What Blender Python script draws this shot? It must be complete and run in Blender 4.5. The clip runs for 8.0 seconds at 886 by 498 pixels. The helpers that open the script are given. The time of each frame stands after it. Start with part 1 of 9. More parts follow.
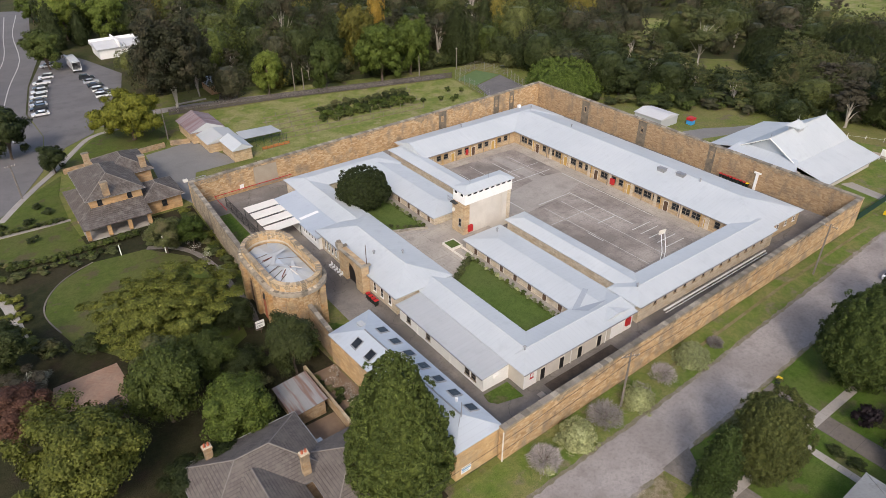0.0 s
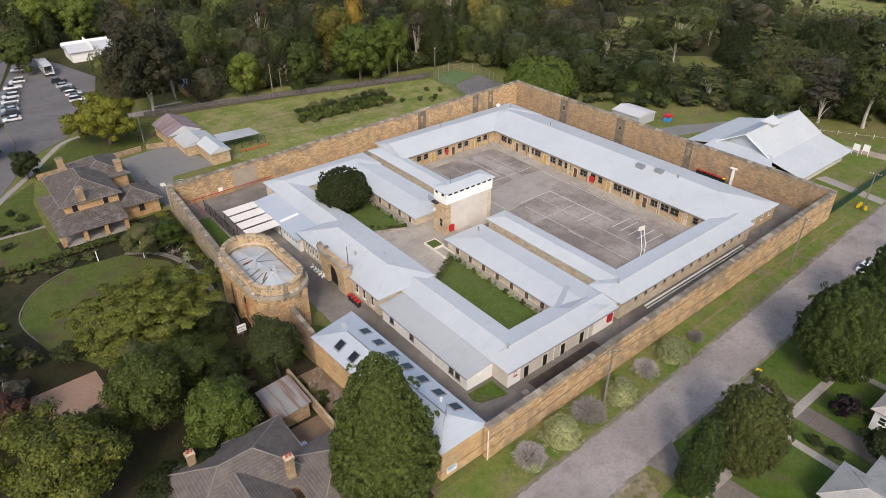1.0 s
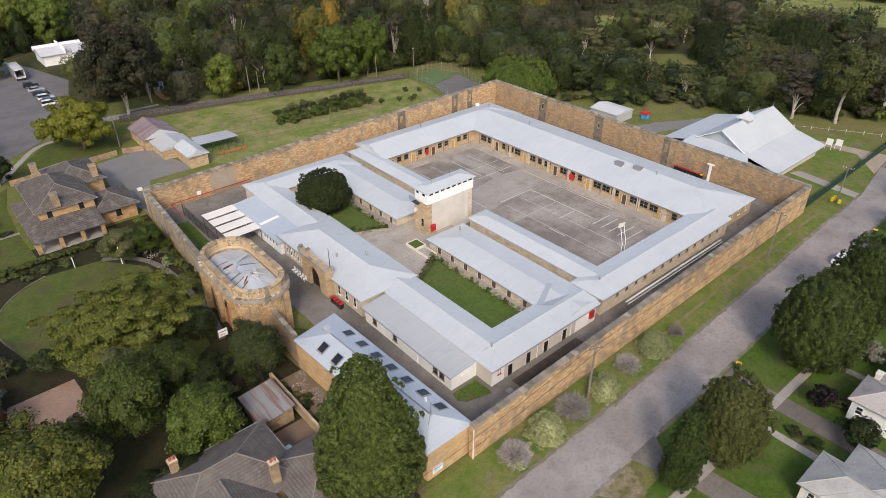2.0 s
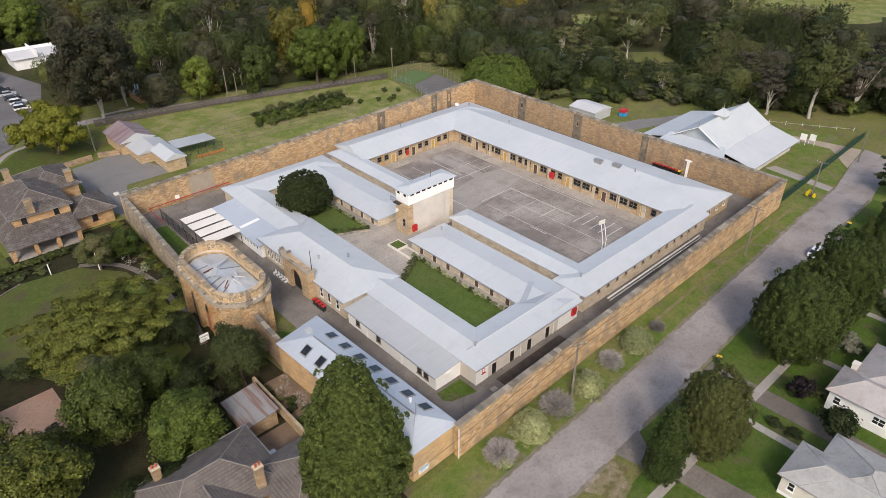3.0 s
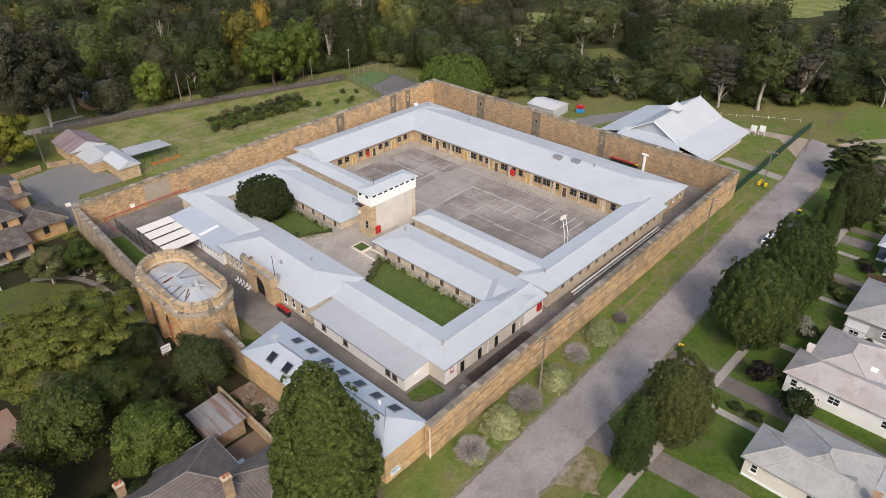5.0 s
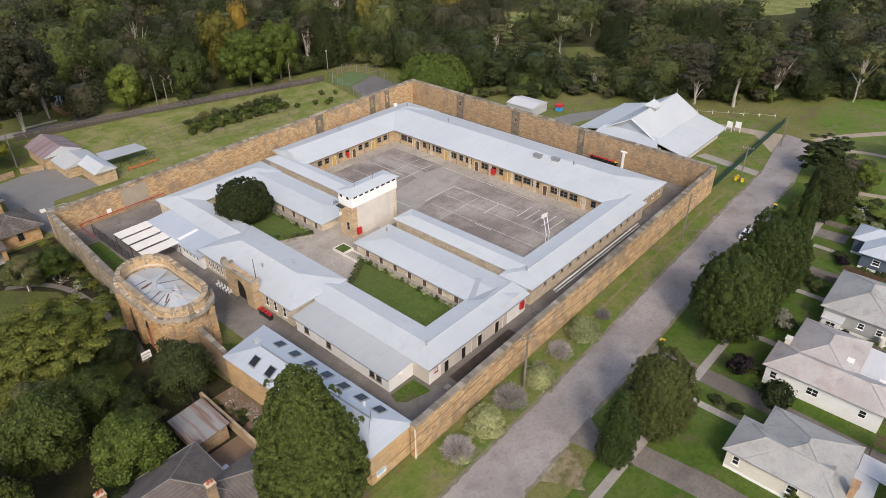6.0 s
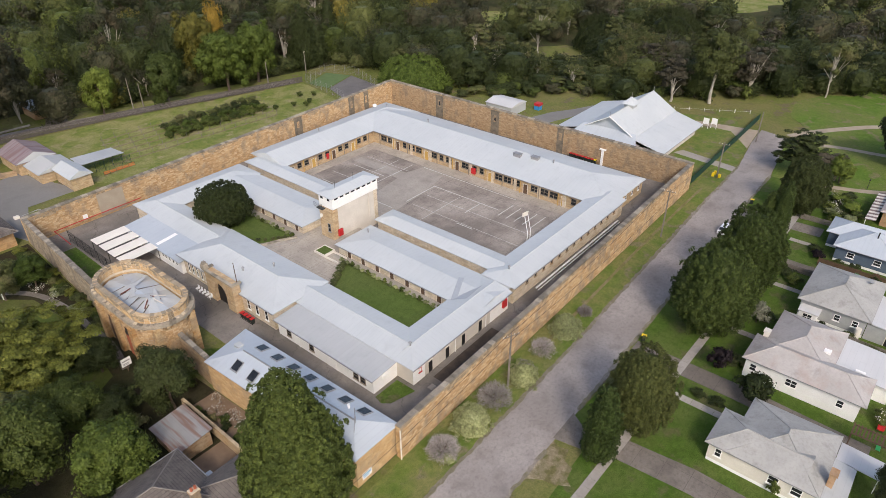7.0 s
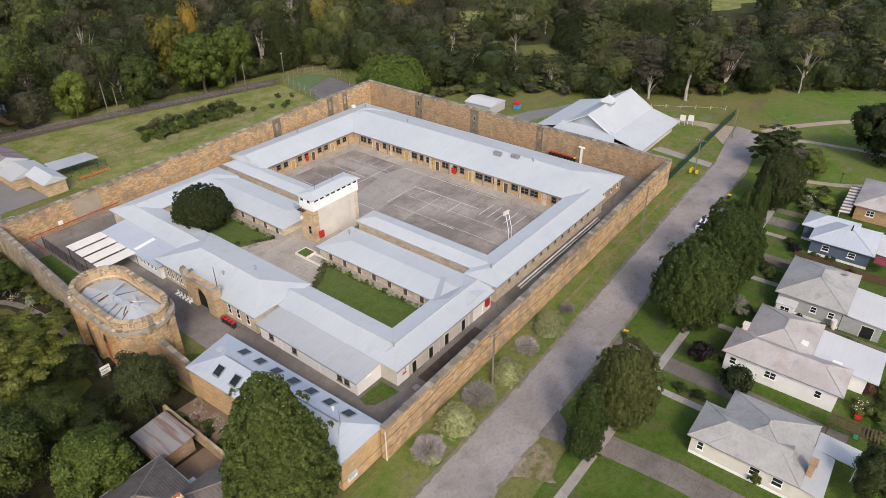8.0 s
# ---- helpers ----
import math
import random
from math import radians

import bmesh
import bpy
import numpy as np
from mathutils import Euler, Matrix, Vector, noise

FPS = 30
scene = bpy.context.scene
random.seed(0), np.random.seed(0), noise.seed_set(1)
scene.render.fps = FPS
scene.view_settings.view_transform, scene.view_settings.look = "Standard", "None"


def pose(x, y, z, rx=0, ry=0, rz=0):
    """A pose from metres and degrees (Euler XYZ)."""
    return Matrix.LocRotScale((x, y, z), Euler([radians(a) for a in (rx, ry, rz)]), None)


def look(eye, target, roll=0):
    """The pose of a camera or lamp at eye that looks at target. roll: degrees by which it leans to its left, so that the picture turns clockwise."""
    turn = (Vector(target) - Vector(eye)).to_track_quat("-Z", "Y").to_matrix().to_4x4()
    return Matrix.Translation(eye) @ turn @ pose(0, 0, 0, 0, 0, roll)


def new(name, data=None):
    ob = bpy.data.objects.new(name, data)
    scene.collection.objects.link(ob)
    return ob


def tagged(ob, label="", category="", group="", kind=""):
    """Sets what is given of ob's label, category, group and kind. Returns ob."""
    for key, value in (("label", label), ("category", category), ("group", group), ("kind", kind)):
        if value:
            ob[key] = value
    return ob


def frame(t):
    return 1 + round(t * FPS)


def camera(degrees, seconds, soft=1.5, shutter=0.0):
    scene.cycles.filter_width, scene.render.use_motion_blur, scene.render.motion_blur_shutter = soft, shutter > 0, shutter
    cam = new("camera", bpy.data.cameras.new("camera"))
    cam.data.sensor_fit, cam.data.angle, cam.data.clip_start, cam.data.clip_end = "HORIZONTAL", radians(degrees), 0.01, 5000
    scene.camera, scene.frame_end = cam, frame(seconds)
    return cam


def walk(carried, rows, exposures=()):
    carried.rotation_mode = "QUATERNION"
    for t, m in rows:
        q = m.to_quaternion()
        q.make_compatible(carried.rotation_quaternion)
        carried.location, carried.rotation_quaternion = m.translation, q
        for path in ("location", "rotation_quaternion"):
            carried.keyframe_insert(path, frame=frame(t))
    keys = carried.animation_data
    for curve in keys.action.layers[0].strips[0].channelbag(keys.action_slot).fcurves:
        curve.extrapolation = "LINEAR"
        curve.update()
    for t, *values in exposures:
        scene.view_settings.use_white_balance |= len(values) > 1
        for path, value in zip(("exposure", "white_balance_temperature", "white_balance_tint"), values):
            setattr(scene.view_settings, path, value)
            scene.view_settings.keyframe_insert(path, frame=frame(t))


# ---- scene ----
# camera: a hovering drone that turns slowly to its right
cam = camera(69.37, 8.0, soft=0.8)
EYE = (0.0, 0.0, 63.7)
# seconds, heading (degrees from +x), tilt, lean
PATH = [
    (0.0, 53.159, -31.915, -0.134),
    (0.5, 52.196, -31.921, -0.143),
    (1.0, 51.238, -31.926, -0.153),
    (1.5, 50.283, -31.931, -0.163),
    (3.0, 47.437, -31.946, -0.191),
    (3.5, 46.492, -31.951, -0.201),
    (4.0, 45.548, -31.956, -0.211),
    (4.5, 44.604, -31.961, -0.220),
    (6.0, 41.766, -31.976, -0.249),
    (6.5, 40.816, -31.981, -0.259),
    (7.0, 39.862, -31.986, -0.269),
    (7.5, 38.905, -31.992, -0.278),
    (8.0, 37.943, -31.997, -0.288),
]


def drone(heading, tilt, lean):
    a, p = radians(heading), radians(tilt)
    ahead = Vector((math.cos(a) * math.cos(p), math.sin(a) * math.cos(p), math.sin(p)))
    return look(EYE, Vector(EYE) + ahead * 10.0, lean)


walk(cam, [(t, drone(h, p, r)) for t, h, p, r in PATH], [(0.0, 0.48, 6640, 12), (8.0, 0.48, 6640, 12)])

# world, sun, exposure
SUN_TO = Vector((-0.65, -0.76, 0.86)).normalized()
world = bpy.data.worlds.new("sky")
scene.world = world
world.use_nodes = True
wn = world.node_tree.nodes
sky = wn.new("ShaderNodeTexSky")
sky.sky_type = "NISHITA"
sky.sun_disc = False
sky.sun_elevation = math.asin(SUN_TO.z)
sky.sun_rotation = math.atan2(SUN_TO.x, SUN_TO.y)
sky.air_density, sky.dust_density, sky.ozone_density = 1.0, 3.0, 1.0
wn["Background"].inputs["Strength"].default_value = 0.15
world.node_tree.links.new(sky.outputs[0], wn["Background"].inputs["Color"])
sun = new("sun", bpy.data.lights.new("sun", "SUN"))
sun.data.energy, sun.data.angle, sun.data.color = 1.15, radians(10.0), (1.0, 0.93, 0.84)
sun.matrix_world = look(SUN_TO * 300.0, (0, 0, 0))


# ---------------------------------------------------------------- materials
class Nodes:
    """A short way to write node materials."""

    def __init__(self, name, rough=0.8, metal=0.0, spec=0.3):
        self.mat = bpy.data.materials.new(name)
        self.mat.use_nodes = True
        self.tree = self.mat.node_tree
        self.bsdf = self.tree.nodes["Principled BSDF"]
        self.bsdf.inputs["Roughness"].default_value = rough
        self.bsdf.inputs["Metallic"].default_value = metal
        self.bsdf.inputs["Specular IOR Level"].default_value = spec
        self.pos = self.add("ShaderNodeNewGeometry").outputs["Position"]

    def add(self, kind, **inputs):
        n = self.tree.nodes.new(kind)
        for k, v in inputs.items():
            self.put(n.inputs[k], v)
        return n

    def put(self, socket, v):
        if isinstance(v, bpy.types.NodeSocket):
            self.tree.links.new(v, socket)
        else:
            socket.default_value = v

    def noise(self, scale, detail=4.0, vec=None, rough=0.55, lo=0.35, hi=0.65):
        n = self.add("ShaderNodeTexNoise", Scale=scale, Detail=detail, Roughness=rough)
        self.put(n.inputs["Vector"], vec or self.pos)
        r = self.add("ShaderNodeMapRange")
        r.inputs["From Min"].default_value, r.inputs["From Max"].default_value = lo, hi
        self.put(r.inputs["Value"], n.outputs["Fac"])
        return r.outputs[0]

    def math(self, op, a, b=0.0):
        n = self.add("ShaderNodeMath")
        n.operation = op
        self.put(n.inputs[0], a)
        self.put(n.inputs[1], b)
        return n.outputs[0]

    def mix(self, fac, a, b, how="MIX"):
        n = self.tree.nodes.new("ShaderNodeMix")
        n.data_type, n.blend_type = "RGBA", how
        self.put(n.inputs[0], fac)
        self.put(n.inputs[6], a if isinstance(a, bpy.types.NodeSocket) else (*a, 1))
        self.put(n.inputs[7], b if isinstance(b, bpy.types.NodeSocket) else (*b, 1))
        return n.outputs[2]

    def stretch(self, sx, sy, sz):
        n = self.add("ShaderNodeMapping", Scale=(sx, sy, sz))
        self.put(n.inputs["Vector"], self.pos)
        return n.outputs[0]

    def upright(self):
        """(along a wall, height, 0) for walls that run along x or y."""
        s = self.add("ShaderNodeSeparateXYZ")
        self.put(s.inputs[0], self.pos)
        c = self.add("ShaderNodeCombineXYZ")
        self.put(c.inputs[0], self.math("ADD", s.outputs[0], s.outputs[1]))
        self.put(c.inputs[1], s.outputs[2])
        return c.outputs[0]

    def bump(self, height, strength=0.4, dist=0.05):
        n = self.add("ShaderNodeBump", Strength=strength, Distance=dist)
        self.put(n.inputs["Height"], height)
        self.put(self.bsdf.inputs["Normal"], n.outputs[0])

    def done(self, colour):
        self.put(self.bsdf.inputs["Base Color"], colour if isinstance(colour, bpy.types.NodeSocket) else (*colour, 1))
        return self.mat


def plain(name, a, b, scale=2.0, fine=25.0, rough=0.8, metal=0.0, spec=0.3, bump=0.15):
    """A surface of one colour with patches and grain."""
    n = Nodes(name, rough, metal, spec)
    c = n.mix(n.noise(scale), a, b)
    dark = tuple(v * 0.82 for v in a)
    c = n.mix(n.math("MULTIPLY", n.noise(fine, 3.0), 0.5), c, dark)
    if bump:
        n.bump(n.noise(fine, 3.0), bump, 0.03)
    return n.done(c)


def stone(name, a, b, c, grey, block=(0.75, 0.36), greyness=0.5, rough=0.9):
    """Coursed sandstone: blocks of several tones with pale joints, rain streaks and grey lichen."""
    n = Nodes(name, rough)
    v = n.upright()
    br = n.tree.nodes.new("ShaderNodeTexBrick")
    n.put(br.inputs["Vector"], v)
    br.offset = 0.5
    for k, val in (("Color1", (*a, 1)), ("Color2", (*b, 1)), ("Mortar", (*[x * 0.72 for x in c], 1)), ("Scale", 1.0), ("Mortar Size", 0.022),
                   ("Mortar Smooth", 0.3), ("Bias", 0.0), ("Brick Width", block[0]), ("Row Height", block[1])):
        br.inputs[k].default_value = val
    col = n.mix(n.math("MULTIPLY", n.noise(0.5, 6.0, lo=0.4, hi=0.6), 0.8), br.outputs["Color"], c)
    col = n.mix(n.math("MULTIPLY", n.noise(2.6, 5.0, lo=0.45, hi=0.7), 0.5), col, tuple(x * 0.75 for x in a))
    bed = n.noise(1.0, 5.0, n.stretch(0.5, 0.5, 3.2), lo=0.48, hi=0.66)
    col = n.mix(n.math("MULTIPLY", bed, 0.45), col, tuple(x * 0.55 for x in a))
    streak = n.noise(1.0, 6.0, n.stretch(0.55, 0.55, 0.42), lo=0.52, hi=0.66)
    col = n.mix(n.math("MULTIPLY", streak, greyness), col, grey)
    col = n.mix(n.math("MULTIPLY", n.noise(14.0, 3.0), 0.25), col, grey)
    h = n.math("ADD", n.math("MULTIPLY", br.outputs["Fac"], -0.6), n.noise(5.0, 4.0))
    n.bump(h, 0.55, 0.06)
    return n.done(col)


def blocks(name, tones, grey, greyness=0.35):
    """Dressed stones, each of its own tone, with bedding, stains and lichen."""
    n = Nodes(name, 0.92)
    isl = n.add("ShaderNodeNewGeometry").outputs["Random Per Island"]
    rnd = n.add("ShaderNodeObjectInfo").outputs["Random"]
    u = n.math("FRACT", n.math("ADD", n.math("MULTIPLY", isl, 7.31), n.math("MULTIPLY", rnd, 3.77)))
    ramp = n.tree.nodes.new("ShaderNodeValToRGB")
    ramp.color_ramp.interpolation = "CONSTANT"
    els = ramp.color_ramp.elements
    els[0].color, els[1].color = (*tones[0], 1), (*tones[-1], 1)
    for i, t in enumerate(tones[1:-1]):
        els.new((i + 1) / (len(tones) - 1)).color = (*t, 1)
    n.put(ramp.inputs[0], u)
    col = n.mix(n.math("MULTIPLY", n.noise(0.33, 6.0, lo=0.42, hi=0.6), 0.25), ramp.outputs[0], tones[len(tones) // 2])
    bed = n.noise(1.0, 5.0, n.stretch(0.8, 0.8, 5.0), lo=0.48, hi=0.66)
    col = n.mix(n.math("MULTIPLY", bed, 0.28), col, tuple(x * 0.55 for x in tones[0]))
    st = n.noise(1.0, 6.0, n.stretch(0.5, 0.5, 0.3), lo=0.5, hi=0.64)
    col = n.mix(n.math("MULTIPLY", st, greyness), col, grey)
    col = n.mix(n.math("MULTIPLY", n.noise(7.0, 5.0, lo=0.45, hi=0.68), 0.3), col, tuple(x * 0.6 for x in tones[0]))
    n.bump(n.noise(6.0, 5.0), 0.6, 0.06)
    return n.done(col)


def sheet(name, a, b, along="x", pitch=0.19, rust=None, rough=0.55, metal=0.0):
    """Corrugated roof sheet. along: the axis across which the ribs repeat."""
    n = Nodes(name, rough, metal, 0.4)
    s = n.add("ShaderNodeSeparateXYZ")
    n.put(s.inputs[0], n.pos)
    u = s.outputs[0 if along == "x" else 1]
    ribs = n.math("SINE", n.math("MULTIPLY", u, 2 * math.pi / pitch))
    lap = n.math("LESS_THAN", n.math("FRACT", n.math("MULTIPLY", u, 1 / 0.762)), 0.05)
    st = n.stretch(1.6, 0.12, 0.3) if along == "x" else n.stretch(0.12, 1.6, 0.3)
    c = n.mix(n.noise(0.12, 4.0), a, b)
    c = n.mix(n.math("MULTIPLY", n.noise(1.0, 4.0, st, lo=0.42, hi=0.75), 0.22), c, tuple(x * 0.86 for x in a))
    c = n.mix(n.math("MULTIPLY", lap, 0.28), c, tuple(x * 0.7 for x in a))
    c = n.mix(n.math("MULTIPLY", n.noise(0.5, 6.0, lo=0.55, hi=0.72, rough=0.65), 0.35), c, tuple(x * 0.78 for x in a))
    if rust:
        c = n.mix(n.math("MULTIPLY", n.noise(0.7, 5.0, st, lo=0.46, hi=0.58), 0.8), c, rust)
    n.bump(ribs, 0.08, 0.015)
    return n.done(c)


def tiles(name, a, b, c, size=(0.33, 0.14), moss=None, joint=0.62):
    """Overlapping roof tiles: rows follow the height, columns run along the slope's level line."""
    n = Nodes(name, 0.85)
    s = n.add("ShaderNodeSeparateXYZ")
    n.put(s.inputs[0], n.pos)
    nor = n.add("ShaderNodeSeparateXYZ")
    n.put(nor.inputs[0], n.add("ShaderNodeNewGeometry").outputs["True Normal"])
    side = n.math("GREATER_THAN", n.math("ABSOLUTE", nor.outputs[0]), n.math("ABSOLUTE", nor.outputs[1]))
    u = n.math("ADD", n.math("MULTIPLY", side, s.outputs[1]), n.math("MULTIPLY", n.math("SUBTRACT", 1.0, side), s.outputs[0]))
    cb = n.add("ShaderNodeCombineXYZ")
    n.put(cb.inputs[0], u)
    n.put(cb.inputs[1], s.outputs[2])
    br = n.tree.nodes.new("ShaderNodeTexBrick")
    n.put(br.inputs["Vector"], cb.outputs[0])
    for k, val in (("Color1", (*a, 1)), ("Color2", (*b, 1)), ("Mortar", (*[x * joint for x in a], 1)), ("Scale", 1.0), ("Mortar Size", 0.016),
                   ("Mortar Smooth", 0.3), ("Bias", 0.0), ("Brick Width", size[0]), ("Row Height", size[1])):
        br.inputs[k].default_value = val
    col = n.mix(n.math("MULTIPLY", n.noise(0.5, 4.0), 0.6), br.outputs["Color"], c)
    if moss:
        col = n.mix(n.math("MULTIPLY", n.noise(0.7, 6.0, lo=0.5, hi=0.7), 0.6), col, moss)
    n.bump(n.math("MULTIPLY", br.outputs["Fac"], -1.0), 0.4, 0.02)
    return n.done(col)


def painted_roof(name, a, b, stain, rust=None):
    """Smooth painted roof sheets: faded patches, mould, run-off streaks."""
    n = Nodes(name, 0.6, 0.0, 0.35)
    c = n.mix(n.noise(0.22, 5.0, lo=0.4, hi=0.6), a, b)
    c = n.mix(n.math("MULTIPLY", n.noise(0.45, 7.0, lo=0.54, hi=0.68, rough=0.65), 0.55), c, stain)
    c = n.mix(n.math("MULTIPLY", n.noise(3.0, 5.0, lo=0.45, hi=0.7), 0.25), c, stain)
    if rust:
        c = n.mix(n.math("MULTIPLY", n.noise(0.3, 7.0, n.stretch(1.0, 1.0, 1.3), lo=0.5, hi=0.66), 0.5), c, rust)
    n.bump(n.noise(2.0, 3.0), 0.08, 0.02)
    return n.done(c)


def leafy(name, a, b, dry=None, rough=0.6):
    """Leaves: each leaf and each tree a little different, with dark mottling that stands in for shaded gaps."""
    a, b = tuple(v * 0.86 for v in a), tuple(v * 0.86 for v in b)
    n = Nodes(name, rough, 0.0, 0.15)
    geo = n.add("ShaderNodeNewGeometry").outputs["Random Per Island"]
    rnd = n.add("ShaderNodeObjectInfo").outputs["Random"]
    c = n.mix(geo, a, b)
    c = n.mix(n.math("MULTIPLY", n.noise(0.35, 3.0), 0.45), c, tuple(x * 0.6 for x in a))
    # near-black mottling paints in the shade between tufts
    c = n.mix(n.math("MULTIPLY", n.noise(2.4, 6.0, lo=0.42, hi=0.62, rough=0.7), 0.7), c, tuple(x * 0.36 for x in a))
    if dry:
        c = n.mix(n.math("MULTIPLY", n.noise(0.22, 3.0, lo=0.5, hi=0.66), 0.7), c, dry)
    hsv = n.add("ShaderNodeHueSaturation")
    n.put(hsv.inputs["Color"], c)
    n.put(hsv.inputs["Value"], n.math("ADD", n.math("MULTIPLY", rnd, 0.6), 0.72))
    n.put(hsv.inputs["Hue"], n.math("ADD", n.math("MULTIPLY", rnd, -0.02), 0.503))
    return n.done(hsv.outputs[0])


def lawn(name, a, b, dry, bare=None, stripes=0.0, coarse=0.08):
    n = Nodes(name, 0.95, 0.0, 0.1)
    c = n.mix(n.noise(0.6, 6.0), a, b)
    c = n.mix(n.math("MULTIPLY", n.noise(coarse, 5.0, lo=0.42, hi=0.62), 0.8), c, dry)
    if stripes:
        w = n.math("SINE", n.math("MULTIPLY", n.add("ShaderNodeSeparateXYZ", Vector=n.pos).outputs[0], 5.0))
        c = n.mix(n.math("MULTIPLY", n.math("ADD", n.math("MULTIPLY", w, 0.5), 0.5), stripes), c, tuple(x * 0.7 for x in a))
    if bare:
        c = n.mix(n.noise(0.25, 6.0, lo=0.56, hi=0.64), c, bare)
    c = n.mix(n.math("MULTIPLY", n.noise(1.7, 6.0, lo=0.45, hi=0.68), 0.4), c, tuple(x * 0.55 for x in a))
    c = n.mix(n.math("MULTIPLY", n.noise(6.0, 4.0), 0.5), c, tuple(x * 0.55 for x in a))
    n.bump(n.noise(8.0, 4.0), 0.5, 0.1)
    return n.done(c)


def paving(name, a, b, dark, crack=0.0, rough=0.9, joints=None):
    """Asphalt or concrete: patches, oil and water stains, hair cracks, expansion joints."""
    n = Nodes(name, rough)
    c = n.mix(n.noise(0.10, 6.0, lo=0.38, hi=0.62), a, b)
    c = n.mix(n.math("MULTIPLY", n.noise(0.35, 6.0, lo=0.5, hi=0.7), 0.55), c, dark)
    c = n.mix(n.math("MULTIPLY", n.noise(2.2, 6.0, lo=0.48, hi=0.7, rough=0.7), 0.6), c, dark)
    c = n.mix(n.math("MULTIPLY", n.noise(7.0, 4.0), 0.35), c, tuple(x * 0.75 for x in a))
    if crack:
        v = n.tree.nodes.new("ShaderNodeTexVoronoi")
        v.feature = "DISTANCE_TO_EDGE"
        v.inputs["Scale"].default_value = 0.12
        wob = n.add("ShaderNodeTexNoise", Scale=0.5, Detail=5.0)
        n.put(wob.inputs["Vector"], n.pos)
        add = n.add("ShaderNodeVectorMath")
        add.operation = "ADD"
        n.put(add.inputs[0], n.pos)
        sc = n.add("ShaderNodeVectorMath")
        sc.operation = "SCALE"
        n.put(sc.inputs[0], wob.outputs["Color"])
        sc.inputs["Scale"].default_value = 3.0
        n.put(add.inputs[1], sc.outputs[0])
        n.put(v.inputs["Vector"], add.outputs[0])
        c = n.mix(n.math("MULTIPLY", n.math("LESS_THAN", v.outputs["Distance"], 0.006), crack), c, tuple(x * 0.4 for x in dark))
    if joints:
        s = n.add("ShaderNodeSeparateXYZ")
        n.put(s.inputs[0], n.pos)
        for k in (0, 1):
            f = n.math("LESS_THAN", n.math("FRACT", n.math("MULTIPLY", s.outputs[k], 1 / joints)), 0.012)
            c = n.mix(n.math("MULTIPLY", f, 0.6), c, tuple(x * 0.5 for x in dark))
    n.bump(n.noise(12.0, 4.0), 0.25, 0.02)
    return n.done(c)


M_STONE = stone("gaol_sandstone", (0.47, 0.25, 0.09), (0.72, 0.47, 0.21), (0.66, 0.49, 0.28), (0.22, 0.18, 0.135), block=(1.0, 0.42), greyness=0.5)
M_STONE_IN = stone("weathered_sandstone", (0.36, 0.22, 0.11), (0.56, 0.39, 0.22), (0.47, 0.36, 0.24), (0.18, 0.15, 0.115), block=(1.0, 0.42), greyness=0.7)
M_STONE_ORANGE = stone("orange_house_sandstone", (0.50, 0.275, 0.115), (0.63, 0.385, 0.18), (0.60, 0.41, 0.22), (0.30, 0.235, 0.165), block=(0.8, 0.34), greyness=0.3)
M_STONE_PALE = stone("pale_sandstone", (0.60, 0.475, 0.315), (0.74, 0.64, 0.48), (0.76, 0.68, 0.55), (0.40, 0.34, 0.27), block=(0.8, 0.34), greyness=0.35)
M_STONE_HOUSE = stone("honey_sandstone", (0.50, 0.325, 0.165), (0.66, 0.485, 0.28), (0.64, 0.505, 0.33), (0.34, 0.28, 0.21), block=(0.8, 0.34), greyness=0.35)
B_ORANGE = blocks("orange_stone_blocks", ((0.42, 0.265, 0.135), (0.57, 0.385, 0.205), (0.63, 0.47, 0.285), (0.50, 0.325, 0.165), (0.70, 0.575, 0.40)), (0.27, 0.22, 0.165), 0.75)
B_BROWN = blocks("brown_stone_blocks", ((0.34, 0.225, 0.13), (0.43, 0.29, 0.165), (0.49, 0.35, 0.205), (0.40, 0.275, 0.16), (0.50, 0.395, 0.265)), (0.20, 0.17, 0.13), 0.6)
B_LICHEN = blocks("lichened_stone_blocks", ((0.29, 0.225, 0.15), (0.37, 0.285, 0.185), (0.44, 0.345, 0.23), (0.33, 0.255, 0.17), (0.48, 0.40, 0.29)), (0.17, 0.145, 0.11), 0.7)
B_GREY = blocks("grey_stone_blocks", ((0.28, 0.225, 0.155), (0.35, 0.285, 0.20), (0.41, 0.34, 0.245), (0.33, 0.265, 0.185), (0.44, 0.385, 0.30)), (0.17, 0.148, 0.118), 0.6)
B_HONEY = blocks("honey_stone_blocks", ((0.55, 0.365, 0.185), (0.60, 0.41, 0.215), (0.64, 0.455, 0.25), (0.58, 0.39, 0.20), (0.66, 0.49, 0.29)), (0.32, 0.26, 0.19), 0.5)
M_RIDGE = plain("pale_ridge_tiles", (0.27, 0.24, 0.215), (0.20, 0.18, 0.16), 1.2, 8.0, 0.9, bump=0.3)
M_COPING = blocks("mossy_coping_stone", ((0.20, 0.175, 0.14), (0.34, 0.295, 0.235), (0.27, 0.235, 0.185), (0.44, 0.385, 0.30), (0.24, 0.205, 0.16)), (0.13, 0.115, 0.092), 0.7)
M_ZINC_X = sheet("pale_metal_sheet_a", (0.495, 0.525, 0.535), (0.54, 0.565, 0.57), "x")
M_ZINC_Y = sheet("pale_metal_sheet_b", (0.495, 0.525, 0.535), (0.54, 0.565, 0.57), "y")
M_ZINC_OLD = sheet("aged_metal_sheet", (0.43, 0.445, 0.445), (0.475, 0.485, 0.48), "y", rough=0.55)
